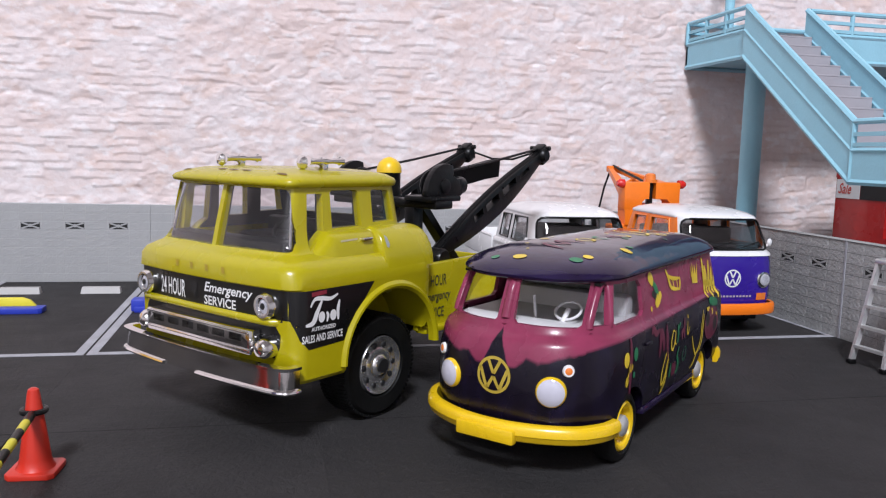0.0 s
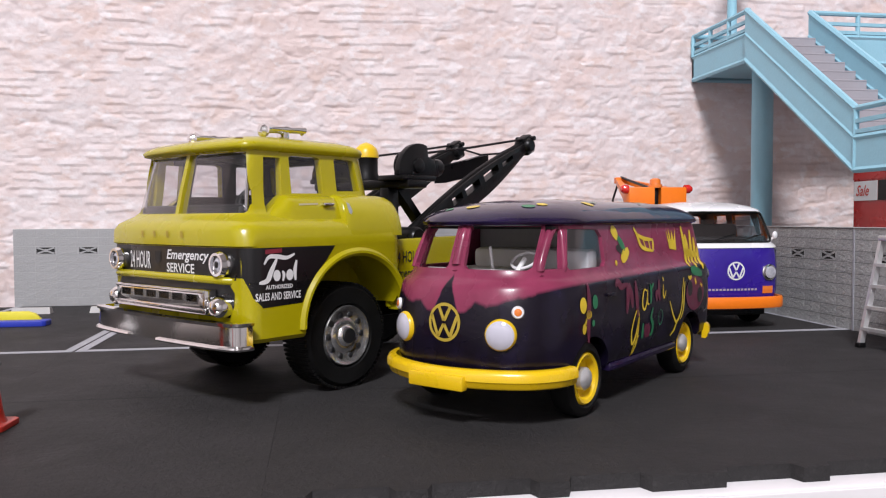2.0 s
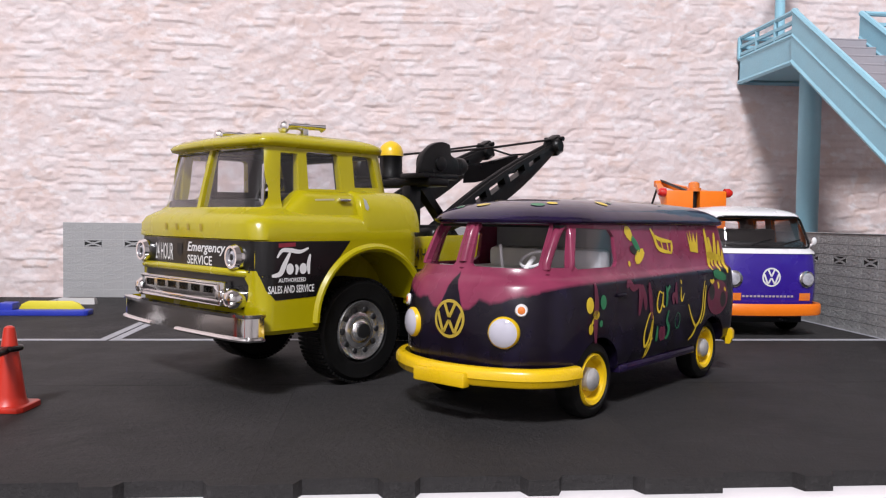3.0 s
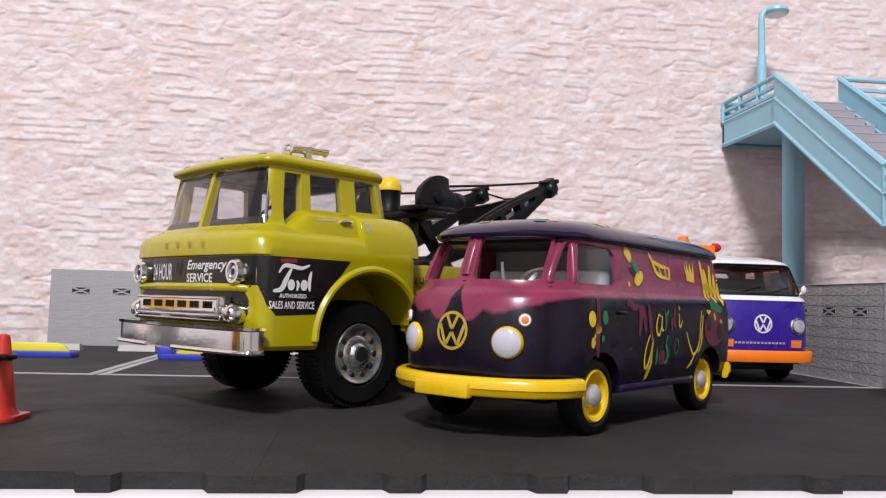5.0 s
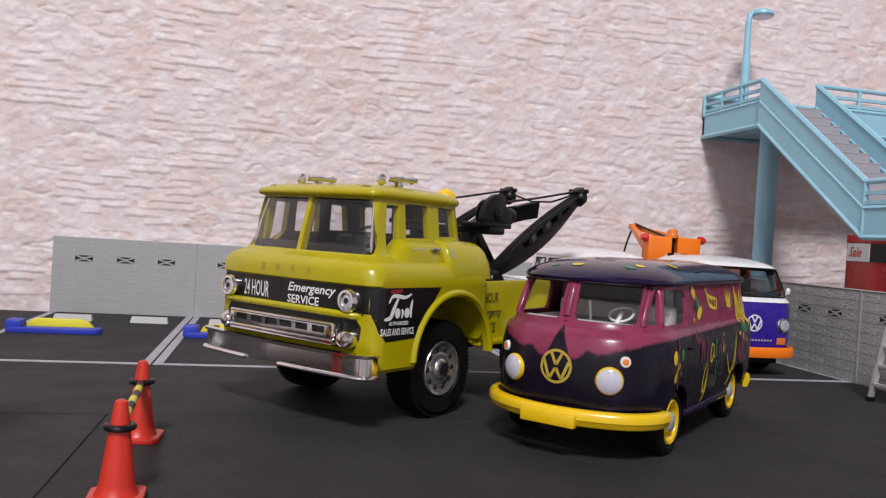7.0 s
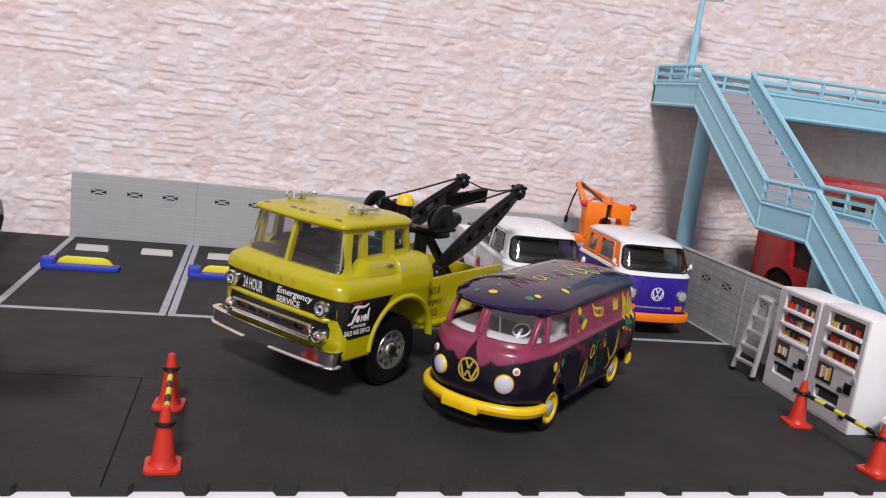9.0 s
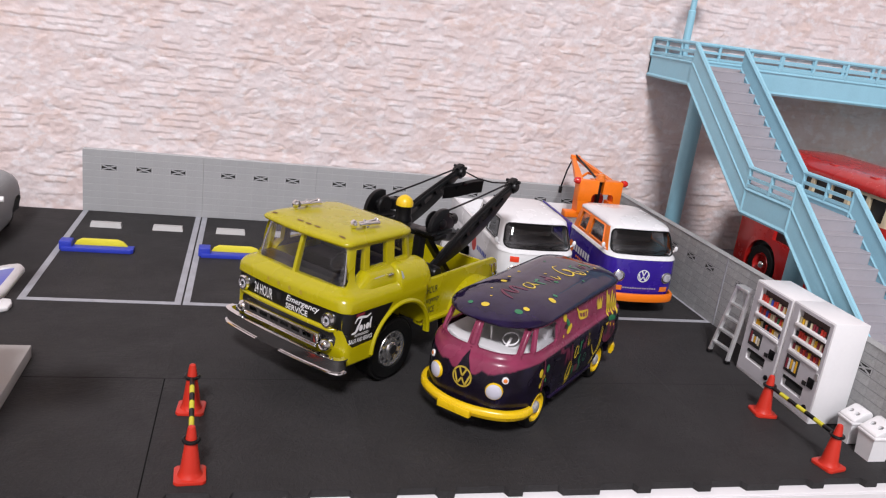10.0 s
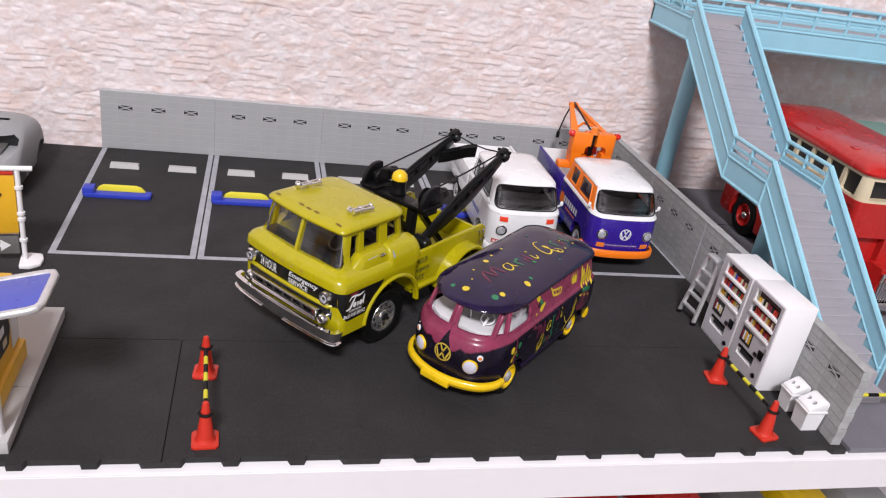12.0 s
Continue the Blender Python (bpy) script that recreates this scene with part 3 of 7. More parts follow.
def vent_block():
    """A pierced block: a frame with two crossed bars over dark holes."""
    g = 0.14
    bm = box(g, BW - g, -0.02, 0.2, g, BH - g)
    for f in bm.faces:
        f.material_index = 1
    a, b, c, d = g, BW - g, g, BH - g
    t = 0.22
    for x0, x1, z0, z1 in ((a, a + 0.3, c, d), (b - 0.3, b, c, d), (a + 0.3, b - 0.3, c, c + t), (a + 0.3, b - 0.3, d - t, d)):
        box(x0, x1, -0.1, -0.02, z0, z1, bm=bm)
    mx, mz = (a + b) / 2, (c + d) / 2
    for sx in (-1, 1):
        for sz in (-1, 1):
            ex, ez = mx + sx * (b - a - 0.5) / 2, mz + sz * (d - c - 0.3) / 2
            prism([(mx + sx * 0.25, mz + sz * 0.32), (mx + sx * 0.75, mz + sz * 0.05), (ex, ez - sz * 0.34), (ex - sx * 0.5, ez)], "y", -0.1, -0.03, bm=bm)
    prism([(mx + 0.62 * math.cos(q), mz + 0.5 * math.sin(q)) for q in (2 * math.pi * k / 10 for k in range(10))], "y", -0.105, -0.03, bm=bm)
    return bm


def block_wall(name, label, material, rough, panels, vents, place, extra=0):
    """Panels of stacked blocks; place gives a panel's origin and turn."""
    wall = thing(name, 0, 0, 0, 0, label, "block wall", kind="structure")
    first, plain, vent = None, [], None
    joint = JOINTDARK if rough > 0.05 else JOINTLIT
    for p in range(panels + (1 if extra else 0)):
        cols = NB if p < panels else extra
        at, turn = place(p)
        m = pose(*[v * MM for v in at], *turn)
        if p == panels:
            part("panel_core", box(0.06, cols * BW - 0.06, 0, 2.6, 0, WALL_H, 0.12, 1), joint, wall, at=at, turn=turn, smooth=0)
        elif first is None:
            bm = box(0.06, PITCH - 0.06, 0, 2.6, 0, WALL_H, 0.05, 1)
            first = part("panel_core", bm, joint, wall, at=at, turn=turn, smooth=0)
        else:
            same(first, "panel_core", wall, at, turn)
        for j in range(NC):
            for i in range(cols):
                q = m @ Vector((i * BW * MM, 0, j * BH * MM)) / MM
                if j == NC - 3 and i in vents:
                    if vent is None:
                        vent = part("vent_block", vent_block(), [material, HOLE], wall, at=q, turn=turn, smooth=0)
                    else:
                        same(vent, "vent_block", wall, q, turn)
                elif len(plain) < 14:
                    plain.append(part("block", plain_block(rough, len(plain)), material, wall, at=q, turn=turn, smooth=60))
                else:
                    same(plain[(i * 5 + j * 3 + p * 9 + i * j) % 14], "block", wall, q, turn)
    return wall


block_wall("block_wall_back", "light grey block wall panels behind the parking bays", BLOCK, 0.02, 5, (1, 3, 5), lambda p: ((X0 + p * PITCH, BACK, 0), (0, 0, 0)))
LAST_PANEL = ((136.6, 117.5, 0), (0, 0, -93.1))  # the front panel stands a little askew
block_wall("block_wall_side", "rough grey block wall with pierced blocks beside the bays", ROUGHBLOCK, 0.075, 4, (1, 3, 5), lambda p: ((136.7, 246.5 - p * PITCH, 0), (0, 0, -90)) if p < 3 else LAST_PANEL)
side = bpy.data.objects["block_wall_side"]
for k in range(4):
    part("edge_strip", box(136.45, 136.69, 246.5 - k * PITCH - 0.28, 246.5 - k * PITCH + 0.28, 0.05, WALL_H - 0.05), LINE, side, smooth=0)
for k in range(3):
    part("coping", box(136.4, 139.35, 246.5 - (k + 1) * PITCH + 0.1, 246.5 - k * PITCH - 0.1, WALL_H + 0.01, WALL_H + 0.25, 0.08, 1), ROUGHBLOCK, side, smooth=0)
part("coping", box(0.1, PITCH + 0.3, -0.3, 2.65, WALL_H + 0.01, WALL_H + 0.25, 0.08, 1), ROUGHBLOCK, side, smooth=0, at=LAST_PANEL[0], turn=LAST_PANEL[1])
for k in range(NC):
    out = 0.34 if k % 2 else 0.12
    part("end_block", box(PITCH - 0.05, PITCH + out, -0.14, 2.6, k * BH + 0.03, (k + 1) * BH - 0.03, 0.06, 1), ROUGHBLOCK, side, smooth=0, at=LAST_PANEL[0], turn=LAST_PANEL[1])
part("panel_core", box(136.7, 139.3, 246.6, 251.8, 0, WALL_H), ROUGHBLOCK, side, smooth=0)


# ---- cars ----
def grow(rows, d):
    """The plans of a shell, drawn in by d."""
    return [(z, hx - d, yf + d, yr - d, max(rf - d * 0.6, 0.5), max(rr - d * 0.6, 0.5), cf, cr) for z, hx, yf, yr, rf, rr, cf, cr in rows]


def arc_band(yc, zc, r0, r1, x0, x1, a0, a1, n=26, bm=None):
    """A curved strip round a wheel opening, its outer edge rolled."""
    rings = []
    for k in range(n + 1):
        a = radians(a0 + (a1 - a0) * k / n)
        c, s = math.cos(a), math.sin(a)
        t = (r1 - r0) * 0.35
        rings.append([V(x, yc + c * r, zc + s * r) for x, r in ((x0, r0), (x1 - t if x1 > x0 else x1 + t, r0), (x1, r0 + t), (x1, r1 - t), (x1 - t if x1 > x0 else x1 + t, r1), (x0, r1))])
    return loft(rings, bm)


def wheel(owner, side, x, y, z, r, w, rim, hub, rim_r, hub_r, name="wheel", bolts=0):
    """A tyre with rim and hub cap; x is its outer face."""
    xi = x - side * w
    tyre = lathe((xi, y, z), (x, y, z), [(0, rim_r), (0, r - 0.8), (0.12, r - 0.2), (0.3, r), (0.7, r), (0.88, r - 0.2), (1, r - 0.8), (1.0, rim_r + 0.25), (0.9, rim_r), (0.55, rim_r), (0.5, 0.1)], 40)
    t = part(name, tyre, RUBBER, owner, smooth=35)
    a, b = x - side * 0.55 * w, x - side * 0.02
    dish = [(0.9, rim_r - 0.7), (0.35, rim_r * 0.72), (0.3, hub_r)]
    if bolts:
        dish = [(0.97, rim_r - 0.5), (0.86, rim_r * 0.82), (0.78, rim_r * 0.58), (0.9, hub_r * 1.15), (0.9, hub_r)]
    part("rim", lathe((a, y, z), (b, y, z), [(0, rim_r - 0.05), (0.86, rim_r - 0.05), (1, rim_r - 0.3)] + dish, 36), rim, t)
    part("hub_cap", lathe((a, y, z), (x + side * 0.25, y, z), [(0.3, hub_r), (0.75, hub_r), (0.93, hub_r * 0.75), (1, hub_r * 0.3)], 24), hub, t)
    # dark spots stand in for the shade inside the rim holes
    for k in range(bolts):
        g = 2 * math.pi * k / bolts
        p = V(0, math.cos(g), math.sin(g)) * (rim_r * 0.69)
        part("hand_hole", ball((a + (b - a) * 0.82, y + p.y, z + p.z), 0.5, (0.4, 1, 1), 10, 6), INNERDARK, t)
    # dark disc painted for the shade in the hub's recessed centre
    if bolts:
        part("hub_plug", lathe((x, y, z), (x + side * 0.5, y, z), [(0, hub_r * 0.62), (0.9, hub_r * 0.6), (1, hub_r * 0.4)], 16), INNERDARK, t)
    return t


def fitted_glass(name, rows, prisms, owner, material, inset=0.3, th=0.3):
    """Panes cut out of a skin that follows the body inside its window openings."""
    inner = [(rows[0][0] - 1, *rows[0][1:])] + rows[1:-1] + [(rows[-1][0] + 1, *rows[-1][1:])]
    skin = cut(shell(grow(rows, inset)), [shell(grow(inner, inset + th))])
    for p in prisms:
        ob = part(name, cut(skin.copy(), [p], "INTERSECT"), material, owner, smooth=30)
        ob.visible_shadow = False
    skin.free()


def badge(c, r, material, owner, tree, way, m):
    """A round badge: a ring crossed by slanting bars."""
    bm = bmesh.new()
    outer = [(r * math.cos(a), r * math.sin(a)) for a in (2 * math.pi * k / 28 for k in range(28))]
    inner = [(p[0] * 0.84, p[1] * 0.84) for p in outer]
    vo, vi = [bm.verts.new((*p, 0)) for p in outer], [bm.verts.new((*p, 0)) for p in inner]
    for k in range(28):
        j = (k + 1) % 28
        bm.faces.new((vo[k], vo[j], vi[j], vi[k]))
    w = 0.2 * r
    for zig in (((-0.36, 0.8), (0.0, 0.06), (0.36, 0.8)), ((-0.8, 0.36), (-0.38, -0.74), (0.0, -0.06), (0.38, -0.74), (0.8, 0.36))):
        rows = [(bm.verts.new((x * r - w / 2, y * r, 0)), bm.verts.new((x * r + w / 2, y * r, 0))) for x, y in zig]
        for a, b in zip(rows, rows[1:]):
            bm.faces.new((a[0], a[1], b[1], b[0]))
    return part("badge", lay_on(move(bm, m), tree, way, 0.1), material, owner, smooth=0)


SIDE_WINDOWS = ([(7.6, 26.9), (11.0, 29.4), (11.2, 34.9), (8.2, 34.9)], [(12.8, 29.8), (19.0, 29.9), (18.6, 35.0), (18.1, 35.3), (13.1, 35.3), (12.7, 35.0)], [(21.6, 30.3), (26.5, 30.4), (25.5, 35.0), (25.1, 35.2), (21.7, 35.3), (21.4, 35.0)])


def tow_truck(x, y, rz):
    t = thing("tow_truck", x, y, 0, rz, "lime yellow toy tow truck with black crane and chrome bumper", "tow truck")
    low = [(9.2, 18.0, 1.7, 31.3, 1.8, 2.4, 1.0, 0), (9.8, 18.5, 1.2, 31.7, 1.9, 2.4, 1.1, 0), (14, 18.6, 0.9, 31.8, 2.0, 2.4, 1.2, 0), (18, 18.6, 0.8, 31.8, 2.1, 2.4, 1.2, 0),
           (22.2, 18.6, 0.8, 31.8, 2.2, 2.4, 1.2, 0), (22.4, 18.65, 0.15, 31.8, 2.4, 2.4, 1.3, 0), (24.4, 18.4, 0.0, 31.7, 2.6, 2.4, 1.4, 0), (25.4, 17.8, 0.4, 31.3, 2.7, 4, 1.5, 0), (26.1, 16.7, 1.4, 30.9, 2.6, 4, 1.5, 0),
           (26.5, 15.7, 2.2, 30.5, 2.2, 4, 1.4, 0), (26.9, 15.1, 2.6, 30.4, 1.8, 4, 1.3, 0), (28.2, 14.5, 2.9, 30.2, 1.6, 4, 1.2, 0), (30, 14.1, 3.3, 29.9, 1.5, 4, 1.1, 0), (36.2, 13.5, 4.9, 28.6, 1.4, 3.5, 1.0, 0)]
    roomy = [(21.8, *low[5][1:])] + low[6:-1] + [(37.5, *low[-1][1:])]
    cutters = [shell(grow(roomy, 1.3))]
    for s in (-1, 1):
        cutters.append(rod((s * 9.5, 21.8, 10.4), (s * 21, 21.8, 10.4), 10.2, seg=48))
        cutters.append(prism([(s * 0.45, 26.9), (s * 14.5, 26.9), (s * 14.7, 27.2), (s * 12.9, 35.5), (s * 0.45, 35.6)], "y", -4, 6.6))
        for poly in SIDE_WINDOWS:
            cutters.append(prism(poly, "x", s * 10, s * 20))
    rear_pane = [(-10.5, 30.4), (10.5, 30.4), (10.8, 31.0), (10.4, 34.8), (10.0, 35.2), (-10.0, 35.2), (-10.4, 34.8), (-10.8, 31.0)]
    cutters.append(prism(rear_pane, "y", 26.5, 33))
    cab = cut(shell(low), cutters)
    tree = tree_of(cab)
    ob = part("cab", cab, LIME, t, "lime yellow cab with rounded nose", smooth=38)
    roof = shell([(35.7, 13.5, 4.9, 28.7, 1.5, 3.5, 1.0, 0), (35.95, 14.1, 3.7, 28.85, 1.5, 3.6, 1.2, 0), (36.5, 14.3, 3.4, 28.9, 1.6, 3.7, 1.3, 0), (37.0, 14.1, 3.8, 28.8, 1.9, 3.8, 1.3, 0), (37.6, 13.0, 5.0, 28.1, 2.4, 3.9, 1.3, 0), (38.05, 11.4, 7.2, 26.6, 2.6, 4, 1.1, 0), (38.28, 9, 10, 24.2, 2.6, 4, 0.8, 0), (38.36, 5, 13, 20, 2, 2, 0.4, 0)])
    rtree = tree_of(roof)
    part("roof", roof, LIME, t, smooth=75)
    for s in (-1, 1):  # arch lips and doors
        part("wheel_arch", arc_band(21.8, 10.4, 10.05, 11.3, s * 17.6, s * 19.1, 1, 180), LIME, t)
        # door top and rear quarter that swell out under the windows
        full = ((13.0, 23.4), (18.45, 23.4), (18.3, 25.2), (17.8, 26.9), (17.1, 28.2), (16.3, 29.0), (15.4, 29.5), (14.4, 29.7), (13.0, 29.75))
        slim = ((13.0, 23.4), (17.0, 23.4), (17.1, 25.2), (16.75, 26.6), (16.45, 27.6), (16.1, 28.5), (15.5, 29.15), (14.6, 29.5), (13.0, 29.7))
        for name, ends in (("door_top", ((6.4, 0.36), (7.4, 0.5), (9.0, 0.72), (10.4, 0.92), (11.0, 0.985), (11.6, 1.0), (19.4, 1.0), (19.9, 0.97))), ("rear_quarter", ((20.1, 0.95), (20.5, 1.0), (21.2, 1.01), (29.4, 1.0), (30.6, 0.985), (31.3, 0.95), (31.7, 0.88)))):
            rings, sec = [], slim if name == "door_top" else full
            for y, k in ends:
                kx = 0.01 if name == "rear_quarter" and 20.2 < y < 30 else 0.0
                rings.append([V(s * (13.0 + (x - 13.0) * (k * 0.25 + 0.75 + kx)), y, 23.4 + (z - 23.4) * k) for x, z in sec])
            panel = loft(rings)
            if s > 0:
                ptree = tree_of(panel)
                # a small grey mark on the quarter, a thin silver strip on the door
                mark = poly_of([(20.7, 26.9), (21.1, 26.7), (21.5, 27.2), (21.4, 28.3), (21.0, 28.6), (20.8, 27.9)]) if name == "rear_quarter" else poly_of([(12.4, 28.0), (16.0, 28.15), (16.0, 28.4), (12.4, 28.25)])
                part("paint_chip" if name == "rear_quarter" else "door_plate", lay_on(move(mark, on_side(0, 0, 0)), ptree, (-1, 0, 0), 0.06, 1), PRIMER if name == "rear_quarter" else SILVERINK, t, smooth=0)
            part(name, panel, LIME, t, smooth=60)
        part("door_handle", box(min(s * 15.4, s * 17.0), max(s * 15.4, s * 17.0), 16.6, 18.6, 28.0, 28.45, 0.15), CHROME, t)
    glazed = low[9:]
    for s in (-1, 1):
        fitted_glass("windscreen", glazed, [prism([(s * 0.1, 26.7), (s * 14.9, 26.7), (s * 14.9, 27.2), (s * 13.1, 35.8), (s * 0.1, 35.8)], "y", -4, 6.6)], t, CABGLASS)
        fitted_glass("side_window", glazed, [prism([(y + (0.25 if y > sum(q[0] for q in p) / len(p) else -0.25), z + (0.25 if z > 32 else -0.25)) for y, z in p], "x", s * 10, s * 20) for p in SIDE_WINDOWS], t, CABGLASS)
    fitted_glass("rear_window", glazed, [prism([(a * 1.02, b) for a, b in rear_pane], "y", 26.5, 33)], t, CABGLASS)
    # chrome tubes imitate the bright reflections on the moulded glass insert's edges
    for s in (-1, 1):
        part("glass_edge", tube([(s * 13.75, 5.15, 27.2), (s * 13.3, 5.7, 31), (s * 12.5, 6.6, 35.3)], 0.28, 8), CHROME, t)
    # inside
    seat = box(-11, 11, 15, 23, 22.2, 27.5, 1)
    box(-11, 11, 21.5, 24, 27, 29.8, 0.8, bm=seat)
    part("seat", seat, INNERDARK, t)
    holes = []
    for s in (-1, 1):
        holes.append(prism([(s * 0.4, 26.8), (s * 14.6, 26.8), (s * 13.0, 35.6), (s * 0.4, 35.6)], "y", -4, 9.5))
        holes += [prism(poly, "x", s * 9, s * 20) for poly in SIDE_WINDOWS]
    holes.append(prism(rear_pane, "y", 25, 33))
    part("lining", cut(shell(grow(low[6:], 1.34)), [shell(grow([(24.0, *low[6][1:])] + low[7:-1] + [(37.5, *low[-1][1:])], 1.6))] + holes), INNERDARK, t, "dark cab trim", smooth=38)
    part("headliner", box(-11.9, 11.9, 7.2, 26.6, 35.7, 35.95), INNERDARK, t, smooth=0)
    part("dashboard", box(-13.4, 13.4, 4.2, 8, 22.2, 28.2, 0.8), INNERDARK, t)
    part("cab_floor", box(-14.3, 14.3, 5.0, 30.5, 21.95, 22.5), INNERDARK, t, smooth=0)
    part("steering_wheel", ring_of((6.5, 11, 29.6), (0, -0.7, 0.7), 2.4, 0.3), INNERDARK, t)
    # black lettered band
    band = bmesh.new()
    xs = [-18.3 + 36.6 * k / 48 for k in range(49)]
    for a, b in zip(xs, xs[1:]):
        poly_of([(a, 18.1), (b, 18.1), (b, 22.15), (a, 22.15)], band)
    bmesh.ops.remove_doubles(band, verts=band.verts, dist=1e-4)
    part("front_band", lay_on(move(band, on_front(0, 0, 0)), tree, (0, 1, 0), 0.05, 0), BLACKDECAL, t, "black band with white lettering", smooth=60)
    gap = poly_of([(-14.6, 12.6), (14.6, 12.6), (15.6, 14.2), (15.8, 16.0), (14.8, 17.2), (-14.8, 17.2), (-15.8, 16.0), (-15.6, 14.2)])
    part("grille_recess", lay_on(move(gap, on_front(0, 0, 0)), tree, (0, 1, 0), 0.05, 5), BLACKDECAL, t, smooth=60)
    for s in (-1, 1):
        wing = poly_of([(1.2, 22.15), (17.2, 22.15), (15.4, 20.0), (13.4, 18.1), (11.8, 16.0), (11.0, 14.25), (4.2, 14.0), (2.9, 15.4), (2.2, 17.4), (1.2, 18.1)])
        part("side_band", lay_on(move(wing, on_side(0, 0, 0, 1)), tree, (-s, 0, 0), 0.05, 5), BLACKDECAL, t, smooth=60)
        if s > 0:
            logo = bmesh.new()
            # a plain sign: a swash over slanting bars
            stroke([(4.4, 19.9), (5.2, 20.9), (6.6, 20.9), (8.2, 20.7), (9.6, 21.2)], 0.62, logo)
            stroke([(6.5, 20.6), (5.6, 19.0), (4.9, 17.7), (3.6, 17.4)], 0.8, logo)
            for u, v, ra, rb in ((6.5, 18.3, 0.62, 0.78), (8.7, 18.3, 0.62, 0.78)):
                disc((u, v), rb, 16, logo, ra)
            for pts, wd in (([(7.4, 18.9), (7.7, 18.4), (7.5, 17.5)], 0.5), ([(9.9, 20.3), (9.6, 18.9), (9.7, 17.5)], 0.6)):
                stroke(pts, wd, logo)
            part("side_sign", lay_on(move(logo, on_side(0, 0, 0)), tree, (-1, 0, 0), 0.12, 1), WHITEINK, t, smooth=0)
            part("side_letters", lay_on(move(to_width(lettering("AUTHORIZED", 0.78, bold=0.02), 4.6), on_side(0, 4.6, 16.5)), tree, (-1, 0, 0), 0.12, 0), WHITEINK, t, smooth=0)
            part("side_letters", lay_on(move(to_width(lettering("SALES AND SERVICE", 1.45, bold=0.03), 7.5), on_side(0, 3.1, 15.0)), tree, (-1, 0, 0), 0.12, 0), WHITEINK, t, smooth=0)
            part("side_mark", lay_on(move(poly_of([(4.6, 21.3), (7.4, 21.45), (7.4, 22.0), (4.6, 21.9)]), on_side(0, 0, 0)), tree, (-1, 0, 0), 0.12, 1), REDINK, t, smooth=0)
    part("front_letters", lay_on(move(to_width(lettering("24 HOUR", 3.7, bold=0.03), 6.7), on_front(-11.1, 0, 18.75)), tree, (0, 1, 0), 0.12, 2), WHITEINK, t, smooth=0)
    part("front_letters", lay_on(move(to_width(lettering("Emergency", 1.95, shear=0.25, bold=0.035), 10.4), on_front(0.3, 0, 20.35)), tree, (0, 1, 0), 0.12, 2), WHITEINK, t, smooth=0)
    part("front_letters", lay_on(move(to_width(lettering("SERVICE", 1.85, bold=0.03), 7.0), on_front(0.3, 0, 18.45)), tree, (0, 1, 0), 0.12, 2), WHITEINK, t, smooth=0)
    part("front_badge", lay_on(move(poly_of([(-3, 21.4), (-1.4, 21.4), (-1.4, 20.0), (-2.2, 19.3), (-3, 20.0)]), on_front(0, 0, 0)), tree, (0, 1, 0), 0.12, 1), INNERDARK, t, smooth=0)
    for k in range(4):
        part("nose_mark", lay_on(move(poly_of([(-5.7 + 3.6 * k, 23.5), (-5.0 + 3.6 * k, 23.5), (-5.0 + 3.6 * k, 24.4), (-5.7 + 3.6 * k, 24.4)]), on_front(0, 0, 0)), tree, (0, 1, 0), 0.1, 0), OCHREINK, t, smooth=0)
    # yellow bar between band and grille
    part("nose_bar", tube([(-15.8, 3.2, 17.5), (-14.5, 1.0, 17.7), (-8, 0.5, 17.8), (0, 0.4, 17.8), (8, 0.5, 17.8), (14.5, 1.0, 17.7), (15.8, 3.2, 17.5)], 0.55, 10), LIME, t)
    # lamps
    for s in (-1, 1):
        hxl = 13.7 if s > 0 else -14.5
        h = part("headlamp", lathe((hxl, 3.4, 19.9), (hxl, 0.1, 19.9), [(0, 1.75), (0.5, 1.8), (0.75, 1.65), (0.8, 1.85), (1, 1.6), (1.0, 1.25), (0.86, 1.2)], 28), CHROME, t)
        part("lens", lathe((hxl, 1.4, 19.9), (hxl, 0.25, 19.9), [(0, 1.25), (0.6, 1.2), (0.9, 0.8), (1, 0.3)], 24), LAMPGLASS, h)
        part("lens_core", lathe((hxl, 0.4, 19.9), (hxl, 0.18, 19.9), [(0, 0.5), (0.7, 0.45), (1, 0.2)], 16), INNERDARK, h)
        g = part("turn_lamp", lathe((s * 13.9, 2.8, 14.1), (s * 13.9, -0.5, 14.1), [(0, 1.35), (0.6, 1.5), (0.85, 1.4), (1, 1.0)], 24), CHROME, t)
        part("lens", lathe((s * 13.9, -0.3, 14.1), (s * 13.9, -0.8, 14.1), [(0, 1.1), (0.6, 0.95), (1, 0.3)], 18), CHROME, g)
    # grille: a chrome frame with slots
    bm = prism([(-12.2, 13.0), (12.2, 13.0), (12.2, 16.4), (-12.2, 16.4)], "y", -0.7, 1.2, 0.25)
    slots = [prism([(c - 1.35, 14.7), (c + 1.35, 14.7), (c + 1.35, 15.7), (c - 1.35, 15.7)], "y", -2, 3) for c in (-9.1, -5.4, -1.8, 1.8, 5.4, 9.1)]
    part("grille", cut(bm, slots), CHROME, t, smooth=30)
    part("grille_back", box(-12, 12, 1.25, 1.9, 13.1, 16.3), BLACKDECAL, t, smooth=0)
    for z in (13.7, 16.1):
        part("grille_rib", box(-12.0, 12.0, -0.95, -0.6, z - 0.16, z + 0.16, 0.1), CHROME, t)
